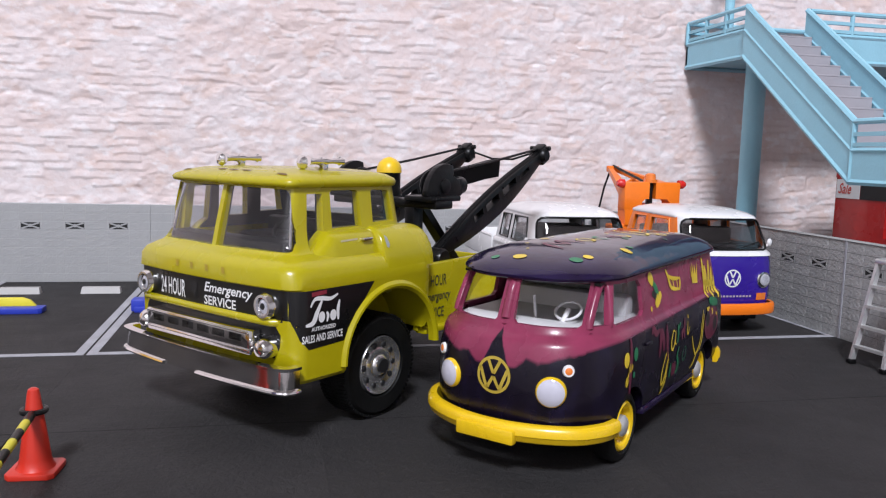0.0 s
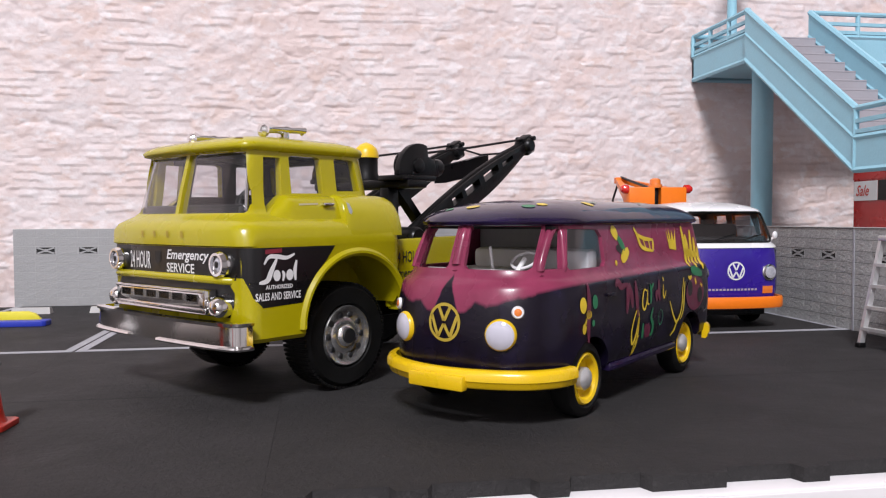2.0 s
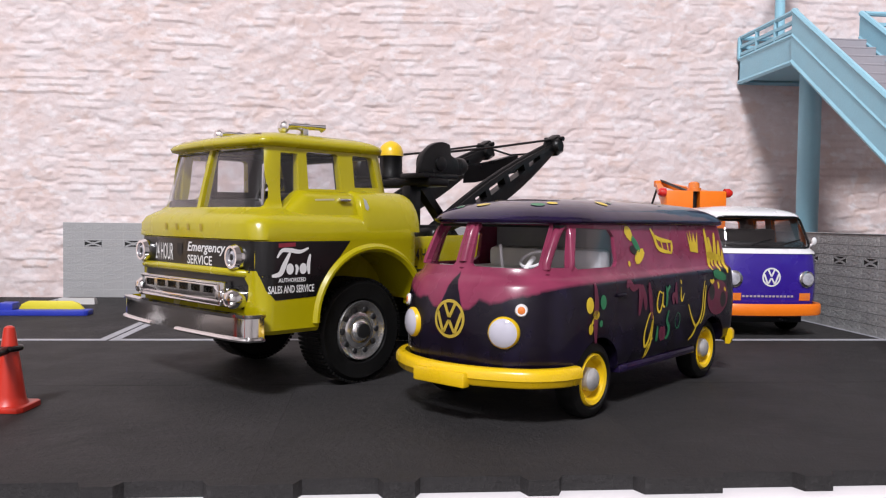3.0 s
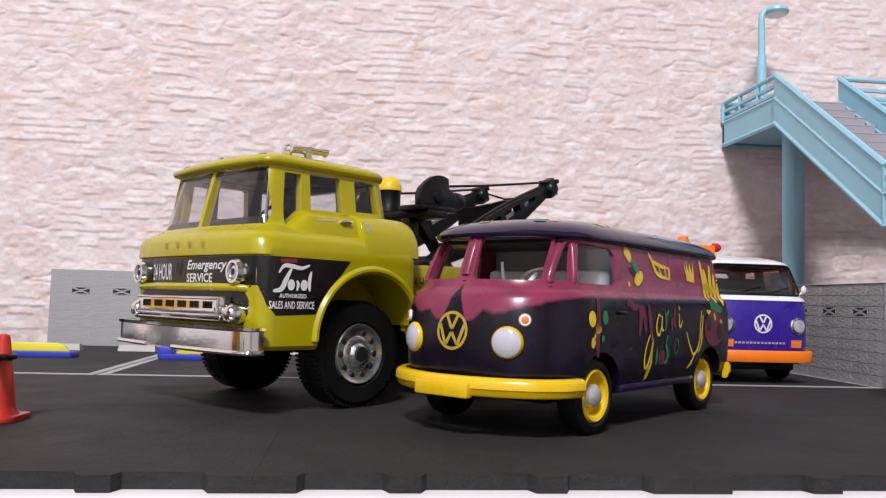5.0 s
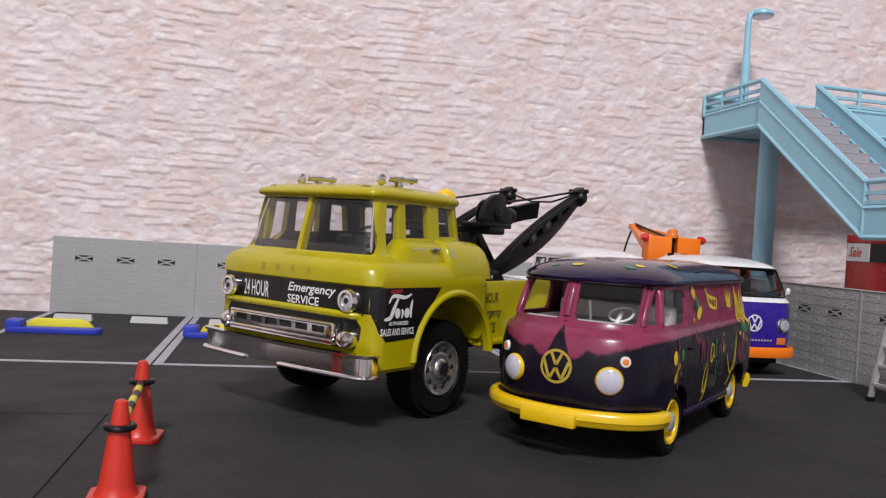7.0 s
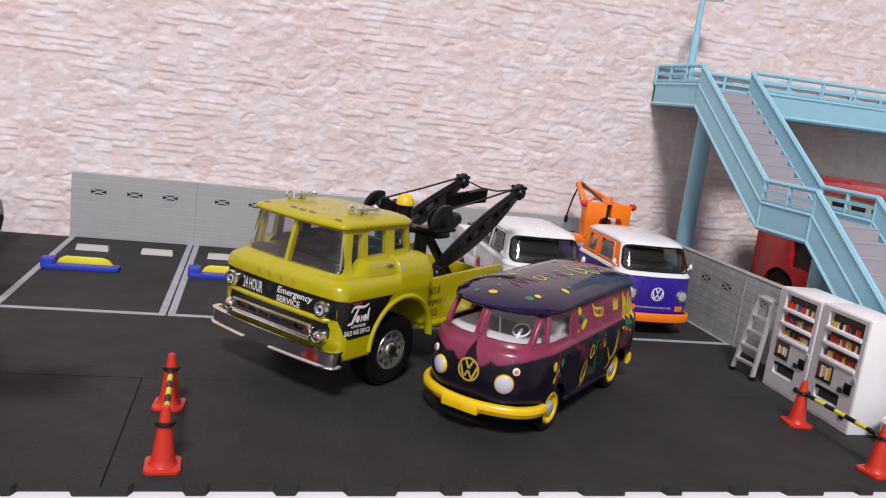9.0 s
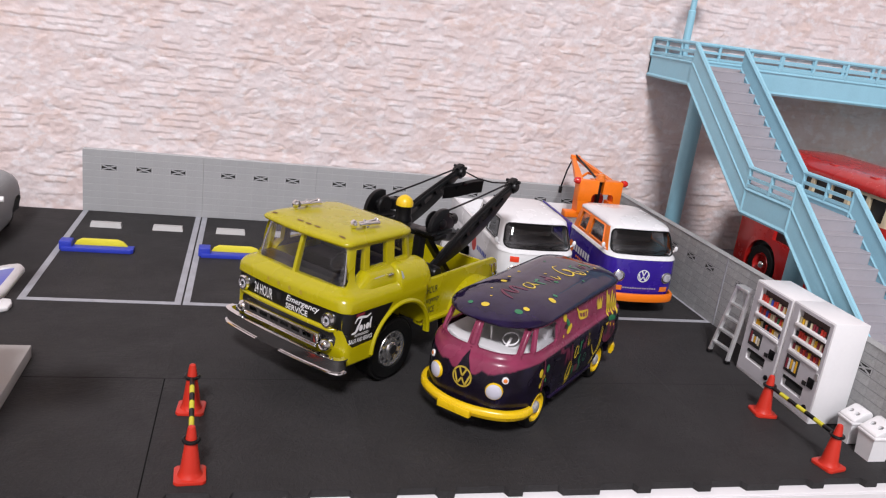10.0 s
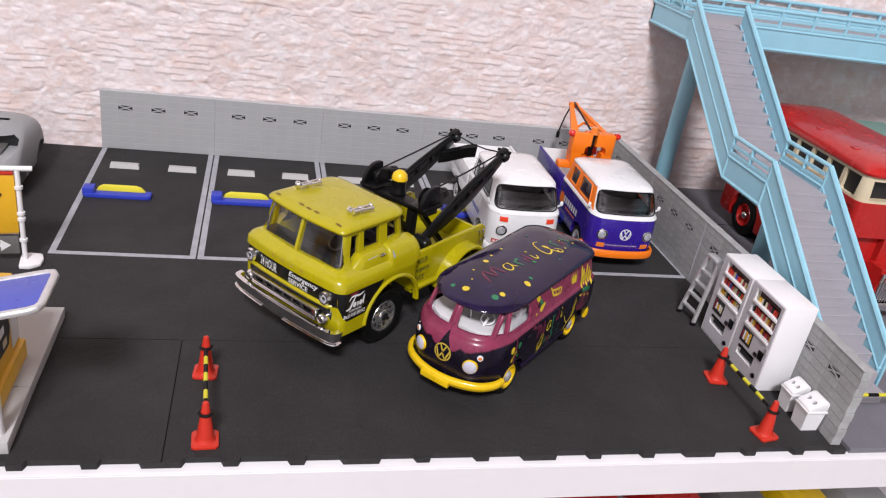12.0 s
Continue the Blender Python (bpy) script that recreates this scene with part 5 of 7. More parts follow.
    marks(YELLOWINK, 1.25, [(50.6, 17.9), (51.2, 20.6), (50.7, 24.6)], [(52.2, 18.4), (52.4, 21.0), (52.0, 23.2)], [(53.6, 17.6), (54.0, 20.4), (54.6, 23.9)], [(55.2, 18.2), (55.6, 20.0), (56.0, 22.6)], [(56.4, 17.2), (57.0, 19.2), (57.2, 21.0)], [(50.6, 20.4), (53.2, 20.0), (56.6, 19.6)])
    crown = poly_of([(44.4, 21.0), (47.3, 20.7), (47.9, 24.2), (46.8, 22.3), (46.3, 24.0), (45.6, 22.3), (45.0, 24.4), (44.8, 22.4), (44.0, 24.1)])
    side(crown, YELLOWINK)
    horn = bmesh.new()
    stroke([(31.4, 24.6), (32.4, 23.4), (33.6, 21.6), (37.6, 20.9)], 0.75, horn)
    stroke([(32.2, 23.6), (34.6, 22.9), (38.0, 22.6)], 0.65, horn)
    stroke([(38.0, 22.8), (37.9, 21.8), (37.5, 20.8)], 0.7, horn)
    stroke([(34.4, 22.9), (34.9, 21.4)], 0.5, horn)
    stroke([(36.4, 22.6), (36.6, 21.2)], 0.5, horn)
    side(horn, YELLOWINK)
    marks(YELLOWINK, 1.7, [(23.6, 24.4), (24.6, 24.0), (25.4, 23.0)], [(25.8, 19.9), (27.0, 20.6), (28.6, 21.4)])
    marks(GREENINK, 1.2, [(25.4, 23.4), (26.4, 22.4), (27.4, 21.4)])
    marks(BLACKINK, 1.1, [(24.6, 21.8), (25.6, 21.6), (26.4, 21.0)])
    blob(23.9, 19.7, 0.35, 0.4, YELLOWINK)
    part("door_handle", box(13.5, 13.95, 18.2, 20.4, 15.5, 15.95, 0.15), CARNIVAL, t)
    # roof decals
    def top(bm, mat, cuts=1):
        part("roof_decal", lay_on(bm, rtree, (0, 0, -1), 0.09, cuts), mat, t, smooth=0)
    def script(mat, w, *paths):
        for pts in paths:
            top(move(stroke(pts, w), Matrix.Translation((0, 0, 45))), mat)
    script(PLUMINK, 0.8, [(2.2, 14.6), (-0.6, 15.8), (-2.4, 17.4)], [(-2.2, 17.6), (0.2, 18.0), (1.6, 18.6)], [(1.4, 19.0), (-1.0, 19.8), (-2.0, 21.0)], [(-1.8, 21.2), (0.6, 21.4), (2.4, 21.8)])
    script(YELLOWINK, 0.5, [(-0.4, 25.6), (-0.2, 24.2), (1.2, 23.4), (2.6, 24.0), (2.2, 25.6), (0.4, 26.4), (-0.4, 25.8)], [(-0.6, 26.6), (1.4, 26.6), (2.6, 27.4)])
    script(GREENINK, 0.7, [(0.2, 28.6), (2.0, 28.8), (3.4, 29.4)], [(0.8, 29.0), (0.2, 30.4), (0.8, 31.0)])
    script(PLUMINK, 0.7, [(3.4, 32.2), (1.8, 32.4), (2.2, 33.6), (3.8, 33.8)], [(-0.6, 33.8), (2.4, 34.2), (4.0, 34.6)])
    script(YELLOWINK, 0.5, [(1.4, 35.8), (3.2, 35.6), (3.9, 36.4), (2.6, 37.4)], [(-0.6, 36.2), (-0.2, 36.6), (-0.2, 36.9)])
    script(YELLOWINK, 0.55, [(-1.2, 45.0), (-1.6, 43.2), (0.4, 41.4), (3.0, 40.6), (4.8, 41.4), (4.2, 43.6), (2.0, 44.4), (1.2, 43.6), (3.2, 44.0), (5.6, 44.8), (6.6, 46.2), (5.4, 46.8), (4.0, 45.6)])
    script(GREENINK, 0.6, [(1.0, 47.4), (2.6, 47.6), (4.2, 48.2)], [(1.4, 47.8), (1.0, 49.2)])
    script(PLUMINK, 0.6, [(1.8, 50.6), (3.4, 49.8), (4.4, 50.6), (3.0, 51.6), (1.6, 51.0)])
    script(GREENINK, 0.6, [(1.4, 53.4), (2.6, 52.6), (3.8, 53.8), (5.0, 53.0)])
    for i, (dx, dy, r0) in enumerate(((-1.2, 8.2, 0.95), (6.2, 10.2, 0.95), (6.9, 12.5, 0.75), (-4.6, 7.5, 0.6), (-4.8, 23.0, 0.8), (8.6, 22.2, 0.95), (7.9, 25.2, 0.6), (-4.5, 16.6, 0.3), (4.2, 33.4, 0.6), (-5.6, 27.2, 0.4), (8.0, 41.6, 0.35), (-6.0, 33.0, 0.45), (5.4, 45.4, 0.35), (-5.4, 46.5, 0.4), (6.0, 48.8, 0.3), (-3.3, 57.4, 0.55), (5.8, 54.0, 0.35), (0.4, 55.6, 0.3), (-2.2, 12.4, 0.25), (2.6, 51.4, 0.3))):
        top(move(disc((0, 0), r0, 14), Matrix.Translation((dx, dy, 45))), (YELLOWINK, GREENINK, YELLOWINK, GREENINK, YELLOWINK, YELLOWINK, GREENINK)[i % 7])
    for s in (-1, 1):
        wheel(t, s, s * 12.8, 14.1, 5.0, 5.0, 3.4, YELLOW, STEEL, 3.5, 1.5, "front_wheel")
        wheel(t, s, s * 12.4, 50.5, 5.0, 5.0, 3.4, YELLOW, STEEL, 3.5, 1.5, "rear_wheel")
    return t


panel_van(31.5, 96.3, -46)


def pickup(x, y, rz, label, lower, upper, band, bumper_mat, indicator, crane):
    """A double-cab pickup with a rounded nose and a loading bed."""
    t = thing("pickup_van", x, y, 0, rz, label, "pickup")
    short = 9.5  # a short cab before a long bed
    lo = [(4.6, 11.9, 1.2, 47 - short, 4, 2, 1.2, 0), (5.6, 12.3, 0.6, 47 - short, 4.2, 2, 1.2, 0), (9, 12.6, 0.1, 47 - short, 4.2, 2, 1.2, 0), (14, 12.6, 0, 47 - short, 4.2, 2, 1.2, 0), (17.2, 12.5, 0.2, 47 - short, 4.2, 2, 1.3, 0), (19.0, 12.45, 0.6, 46.9 - short, 4.2, 2, 1.4, 0)]
    arches = lambda: [rod((s * 8.4, wy, 5), (s * 16, wy, 5), 6.0, seg=36) for s in (-1, 1) for wy in (13.5, 52.5)]  # noqa: E731
    body = cut(shell(lo), arches())
    solid = shell(lo)
    tree = tree_of(solid)
    part("lower_body", body, lower, t, smooth=38)
    solid.free()
    part("belt", shell([(18.9, 12.65, 0.35, 47.1 - short, 4.2, 2, 1.4, 0), (19.4, 12.6, 0.6, 47 - short, 4.2, 2, 1.5, 0), (20.0, 12.2, 1.5, 46.8 - short, 4.0, 2, 1.6, 0)]), band, t, smooth=50)
    up = [(19.9, 12.1, 2.0, 46.7 - short, 3.4, 2.4, 1.3, 0), (22, 11.8, 3.0, 46.4 - short, 3.2, 2.6, 1.2, 0), (27.5, 10.8, 6.2, 45.4 - short, 2.8, 3, 0.9, 0)]
    roomy = [(20.4, *up[0][1:])] + up[1:-1] + [(28.5, *up[-1][1:])]
    half = [(9.2, 20.15), (10.3, 20.35), (10.95, 20.85), (11.15, 21.7), (10.55, 25.6), (10.2, 26.5), (9.5, 27.05), (8.4, 27.25)]
    hole = half + [(-a, b) for a, b in reversed(half)]
    panes = ([(9.6, 20.8), (21.8, 20.8), (21.6, 26.6), (12.2, 26.7)], [(24.4, 20.8), (31.8, 20.8), (31.4, 26.5), (24.4, 26.6)])
    rear_hole = [(-8.6, 21.4), (8.6, 21.4), (9.0, 22.0), (8.5, 25.8), (8.0, 26.3), (-8.0, 26.3), (-8.5, 25.8), (-9.0, 22.0)]
    cutters = [shell(grow(roomy, 0.7)), prism(hole, "y", -3, 8.0), prism(rear_hole, "y", 33, 41)]
    for poly in panes:
        cutters += [prism(poly, "x", s * 7, s * 16) for s in (-1, 1)]
    house = cut(shell(up), cutters)
    if upper is band:
        part("greenhouse", house, upper, t, smooth=38)
    else:
        front = [(-10, 10), (0.4, 10), (5.2, 20), (9.2, 28), (9.2, 40), (-10, 40)]
        part("windscreen_frame", cut(house.copy(), [prism(front, "x", -20, 20)], "INTERSECT"), band, t, smooth=38)
        part("greenhouse", cut(house, [prism(front, "x", -20, 20)]), upper, t, "orange window frames", smooth=38)
    roof = shell([(27.3, 10.9, 6.4, 45.6 - short, 2.9, 3, 0.9, 0), (27.6, 11.0, 6.5, 45.8 - short, 3.0, 3.2, 0.9, 0), (28.0, 10.9, 7.0, 45.7 - short, 3.2, 3.4, 0.9, 0), (28.7, 10.2, 8.8, 44.6 - short, 4, 4, 1.0, 0), (29.5, 8, 12.4, 41 - short, 4, 4, 1.0, 0), (29.95, 4, 17, 34 - short, 2, 2, 0.6, 0)])
    part("roof", roof, WHITE, t, "rounded white roof", smooth=50)
    # windscreen with black seal
    outer = shell(up)
    utree = tree_of(outer)
    fitted_glass("windscreen", up, [prism([(a * 1.02, 23.8 + (b - 23.8) * 1.05) for a, b in hole], "y", -3, 8.0)], t, TINTED, 0.03)
    loop = []
    for (ax, az), (bx, bz) in zip(hole, hole[1:] + hole[:1]):
        for k in range(6):
            px, pz = ax + (bx - ax) * k / 6, az + (bz - az) * k / 6
            q = utree.ray_cast(V(px, -20, pz), V(0, 1, 0))
            if q[0]:
                loop.append(q[0] - V(0, 0.02, 0))
    part("windscreen_seal", tube(loop + loop[:1], 0.26, 8), BLACK, t)
    for k in (-1, 1):
        part("wiper", tube([utree.ray_cast(V(k * 3.6 + px, -20, 20.9 + pz), V(0, 1, 0))[0] - V(0, 0.25, 0) for px, pz in ((0, 0), (2.4, 0.7), (4.8, 1.2))], 0.13, 6), BLACK, t)
    outer.free()
    for s in (-1, 1):
        fitted_glass("side_window", up, [prism([(23 + (a - 23) * 1.01, 23.7 + (b - 23.7) * 1.06) for a, b in q], "x", s * 7, s * 16) for q in panes], t, TINTED, 0.2)
        for q in panes:
            part("window_seal", tube([(s * (12.1 - 0.157 * (b - 19.9)), a, b) for a, b in list(q) + [q[0]]], 0.25, 6), BLACK if upper is band else upper, t)
        m = part("door_mirror", ball((s * 13.2, 6.2, 21.7), 0.95, (0.7, 0.45, 1.0), 12, 8), WHITE, t)
        part("mirror_arm", rod((s * 12.1, 6.6, 20.4), (s * 13.2, 6.3, 21.3), 0.3), WHITE, m)
    lining = [shell(grow(roomy, 1.0)), prism(hole, "y", -3, 8.6), prism(rear_hole, "y", 32, 41)]
    for poly in panes:
        lining += [prism(poly, "x", s * 7, s * 16) for s in (-1, 1)]
    part("lining", cut(shell(grow(up, 0.74)), lining), PRIMERDARK, t, smooth=38)
    cabin = box(-10.9, 10.9, 5.8, 44.5 - short, 19.6, 20.35)
    box(-9.5, 9.5, 17, 21, 20.3, 24.4, 0.8, bm=cabin)
    box(-9.5, 9.5, 31 - short / 4, 35 - short / 4, 20.3, 24.0, 0.8, bm=cabin)
    part("seat", cabin, PRIMERDARK, t)
    part("headliner", box(-9.9, 9.9, 9.0, 43.5 - short, 26.95, 27.25), PRIMERDARK, t, smooth=0)
    part("dashboard", box(-10, 10, 5.4, 9, 20.0, 21.4, 0.5), INNERDARK, t)
    # front details
    for s in (-1, 1):
        fy = tree.ray_cast(V(s * 8.4, -20, 13.2), V(0, 1, 0))[0].y
        h = part("headlamp", lathe((s * 8.2, fy + 1.8, 13.2), (s * 8.5, fy - 0.45, 13.2), [(0, 1.95), (0.7, 2.0), (0.92, 1.9), (1, 1.62)], 28), CHROME, t)
        part("lens", lathe((s * 8.4, fy + 0.6, 13.2), (s * 8.5, fy - 0.62, 13.2), [(0, 1.58), (0.8, 1.58), (0.92, 1.2), (1, 0.3)], 24), LAMPGLASS, h)
        ib = indicator
        part("indicator", lay_on(move(poly_of([(s * 8.2 - 1.4, ib), (s * 8.2 + 1.4, ib), (s * 8.2 + 1.4, ib + 1.7), (s * 8.2 - 1.4, ib + 1.7)]), on_front(0, 0, 0)), tree, (0, 1, 0), 0.15, 1), AMBERLENS if crane else REDLAMP, t, smooth=0)
    badge(None, 2.15, WHITEINK if crane else BLACKINK, t, tree, (0, 1, 0), on_front(0, 0, 13.6))
    path = [(-12.9, 7.5), (-12.9, 4.4), (-12.0, 1.4), (-9.5, -0.2), (-5, -1.0), (0, -1.2), (5, -1.0), (9.5, -0.2), (12.0, 1.4), (12.9, 4.4), (12.9, 7.5)]
    path = rounded(path, 4)
    rings = []
    for i, p in enumerate(path):
        a, b = path[max(0, i - 1)], path[min(len(path) - 1, i + 1)]
        d = Vector((b[0] - a[0], b[1] - a[1])).normalized()
        rings.append([V(p[0] + d.y * o, p[1] - d.x * o, z) for o, z in ((-0.5, 5.0), (0.3, 5.0), (0.5, 5.4), (0.5, 7.2), (0.25, 7.6), (-0.5, 7.6))])
    part("front_bumper", loft(rings), bumper_mat, t, smooth=45)
    part("chassis", box(-9, 9, 3, 64, 3.0, 5.2, 0.3), BLACK, t)
    # lettering too small to read
    def bars(y0, z0, n, w, h, mat):
        bm = bmesh.new()
        for k in range(n):
            poly_of([(y0 + k * w * 1.45, z0), (y0 + k * w * 1.45 + w, z0), (y0 + k * w * 1.45 + w, z0 + h), (y0 + k * w * 1.45, z0 + h)], bm)
        return bm
    if crane:
        part("front_lettering", lay_on(move(bars(-6.6, 9.05, 14, 0.6, 0.45, None), on_front(0, 0, 0)), tree, (0, 1, 0), 0.1, 0), SILVERPALE, t, smooth=0)
        for s in (-1, 1):
            part("door_lettering", move(bars(16.5, 12.0, 7, 1.5, 2.4, None), on_side(s * 12.62, 0, 0, 1)), WHITEINK, t, smooth=0)
            part("door_lettering", move(bars(18.0, 10.2, 6, 1.2, 0.8, None), on_side(s * 12.62, 0, 0, 1)), ORANGE, t, smooth=0)
            part("bed_mark", move(disc((33.2, 12.6), 2.3, 20), on_side(s * 12.62, 0, 0, 1)), ORANGE, t, smooth=0)
    else:
        part("front_lettering", lay_on(move(poly_of([(-11.0, 8.0), (-4.6, 8.0), (-4.6, 9.6), (-11.0, 9.6)]), on_front(0, 0, 0)), tree, (0, 1, 0), 0.1, 3), REDMARK, t, smooth=0)
        part("front_lettering", lay_on(move(bars(-10.6, 8.4, 5, 0.7, 0.8, None), on_front(0, 0, 0)), tree, (0, 1, 0), 0.14, 0), WHITEINK, t, smooth=0)
        for s in (-1, 1):
            part("door_mark", move(disc((31, 12.5), 2.6, 20), on_side(s * 12.62, 0, 0, 1)), REDMARK, t, smooth=0)
            part("door_lettering", move(bars(16, 11.6, 6, 1.3, 1.6, None), on_side(s * 12.62, 0, 0, 1)), BLUEINK, t, smooth=0)
    # bed
    y0, y1, rim = 47.1 - short, (69.5 if crane else 67.5), 19.4
    part("bed_floor", cut(box(-12.4, 12.4, y0, y1, 9.0, 13.5, 0.2), arches()), lower, t, smooth=30)
    for s in (-1, 1):
        part("bed_side", box(min(s * 11.7, s * 12.5), max(s * 11.7, s * 12.5), y0, y1, 13.6, rim, 0.2), lower, t)
        part("bed_lining", box(min(s * 11.2, s * 11.66), max(s * 11.2, s * 11.66), y0 + 0.1, y1 - 0.2, 13.5, rim - 0.1), WHITE, t, smooth=0)
        part("bed_rail", rod((s * 12.1, y0 + 0.1, rim + 0.2), (s * 12.1, y1, rim + 0.2), 0.45), lower if crane else WHITE, t)
    part("bed_lining", box(-11.15, 11.15, y0 + 0.1, y1 - 1, 13.5, 13.8), WHITE, t, smooth=0)
    part("tailgate", box(-11.7, 11.7, y1 - 0.8, y1, 13.6, rim, 0.2), WHITE, t)
    for s in (-1, 1):
        wheel(t, s, s * 12.2, 13.5, 4.9, 4.9, 3.4, STEEL, CHROME, 3.2, 1.5, "front_wheel")
        wheel(t, s, s * 12.2, 52.5, 4.9, 4.9, 3.4, STEEL, CHROME, 3.2, 1.5, "rear_wheel")
    if crane:
        body = box(-8.7, 8.7, 44.2, 49.2, 26.5, 34.8, 0.5)
        body = cut(body, [prism([(-3.4, 22), (5.6, 22), (5.4, 29.0), (4.6, 29.9), (-2.2, 29.9), (-3.2, 29.0)], "y", 40, 60), prism([(-12, 36), (-3.4, 36), (-2.6, 33.6), (-12, 32.8)], "y", 46.5, 60), prism([(-1.1, 28), (0.9, 28), (0.9, 36), (-1.1, 36)], "y", 40, 47.6)])
        c = part("winch_frame", body, ORANGE, t, "orange plastic recovery crane")
        for s in (-1, 1):
            part("frame_leg", loft([[V(s * 6.2 + a * 1.05, 46.7 + b * 1.1, 22.3) for a, b in ((-1.9, -2.4), (1.9, -2.4), (1.9, 2.4), (-1.9, 2.4))], [V(s * 6.3 + a, 46.7 + b, 27.0) for a, b in ((-2.2, -2.4), (2.2, -2.4), (2.2, 2.4), (-2.2, 2.4))]]), ORANGE, c)
            part("warning_lamp", lathe((s * 8.6, 45.6, 34.2), (s * 10.7, 45.6, 34.3), [(0, 1.3), (0.6, 1.3), (1, 0.7)], 16), REDLENS, c)
        part("cross_beam", box(-12.4, 12.4, 44.6, 48.8, 20.08, 22.4, 0.4), ORANGE, c)
        part("crane_beacon", lathe((-0.2, 46.0, 34.6), (-0.2, 46.0, 37.4), [(0, 2.0), (0.35, 2.0), (0.4, 1.6), (0.85, 1.5), (1, 0.9)], 18), AMBERLENS, c)
        for bx, bz, w in ((-6.6, 31.2, 1.7), (5.4, 33.4, 1.0)):
            part("jib", loft([[V(bx + a * w, 48.4, bz + b) for a, b in ((-1, -1.3), (1, -1.3), (1, 1.3), (-1, 1.3))], [V(-0.8 + bx * 0.15 + a * 0.7, 72, 38.0 + b * 0.5) for a, b in ((-1, -1.3), (1, -1.3), (1, 1.3), (-1, 1.3))]]), ORANGE, c)
        part("jib_brace", tube([(-5.2, 54, 33.4), (-0.6, 58, 34.9), (3.6, 55.5, 34.6)], 0.5, 8), ORANGE, c)
        part("jib_head", box(-2.6, 1.0, 71, 73.2, 37.0, 39.0, 0.3), ORANGE, c)
        part("tow_rope", tube([(-0.8, 73, 38.6), (-2.4, 74.4, 32), (-3.6, 75.0, 25)], 0.35, 6), BLACK, c)
        part("tow_hook", box(-4.3, -3.0, 74.4, 75.6, 22.4, 25.2, 0.3), BLACK, c)
        part("back_stay", tube([(-0.2, 45.6, 33.9), (-0.6, 72, 39.0)], 0.42, 6), BLACK, c)
        part("hook_plate", box(-0.8, 0.6, 45.4, 47.5, 25.5, 34.6, 0.3), BLACK, c)
        part("winch_drum", rod((-3.6, 52.4, 26.2), (4.4, 52.4, 26.2), 2.2), REDMARK, c)
        part("winch_mount", box(-3.0, 3.8, 49.0, 54.5, 13.8, 24.3, 0.4), ORANGE, c)
    return t


pickup(74.2, 167.0, 0, "white toy pickup van with red lamps parked in a bay", WHITE, WHITE, WHITE, WHITE, 16.3, False)
pickup(111.4, 168.0, -1, "blue, orange and white toy pickup van with an orange crane", VIOLET, ORANGE, WHITE, ORANGE, 8.3, True)


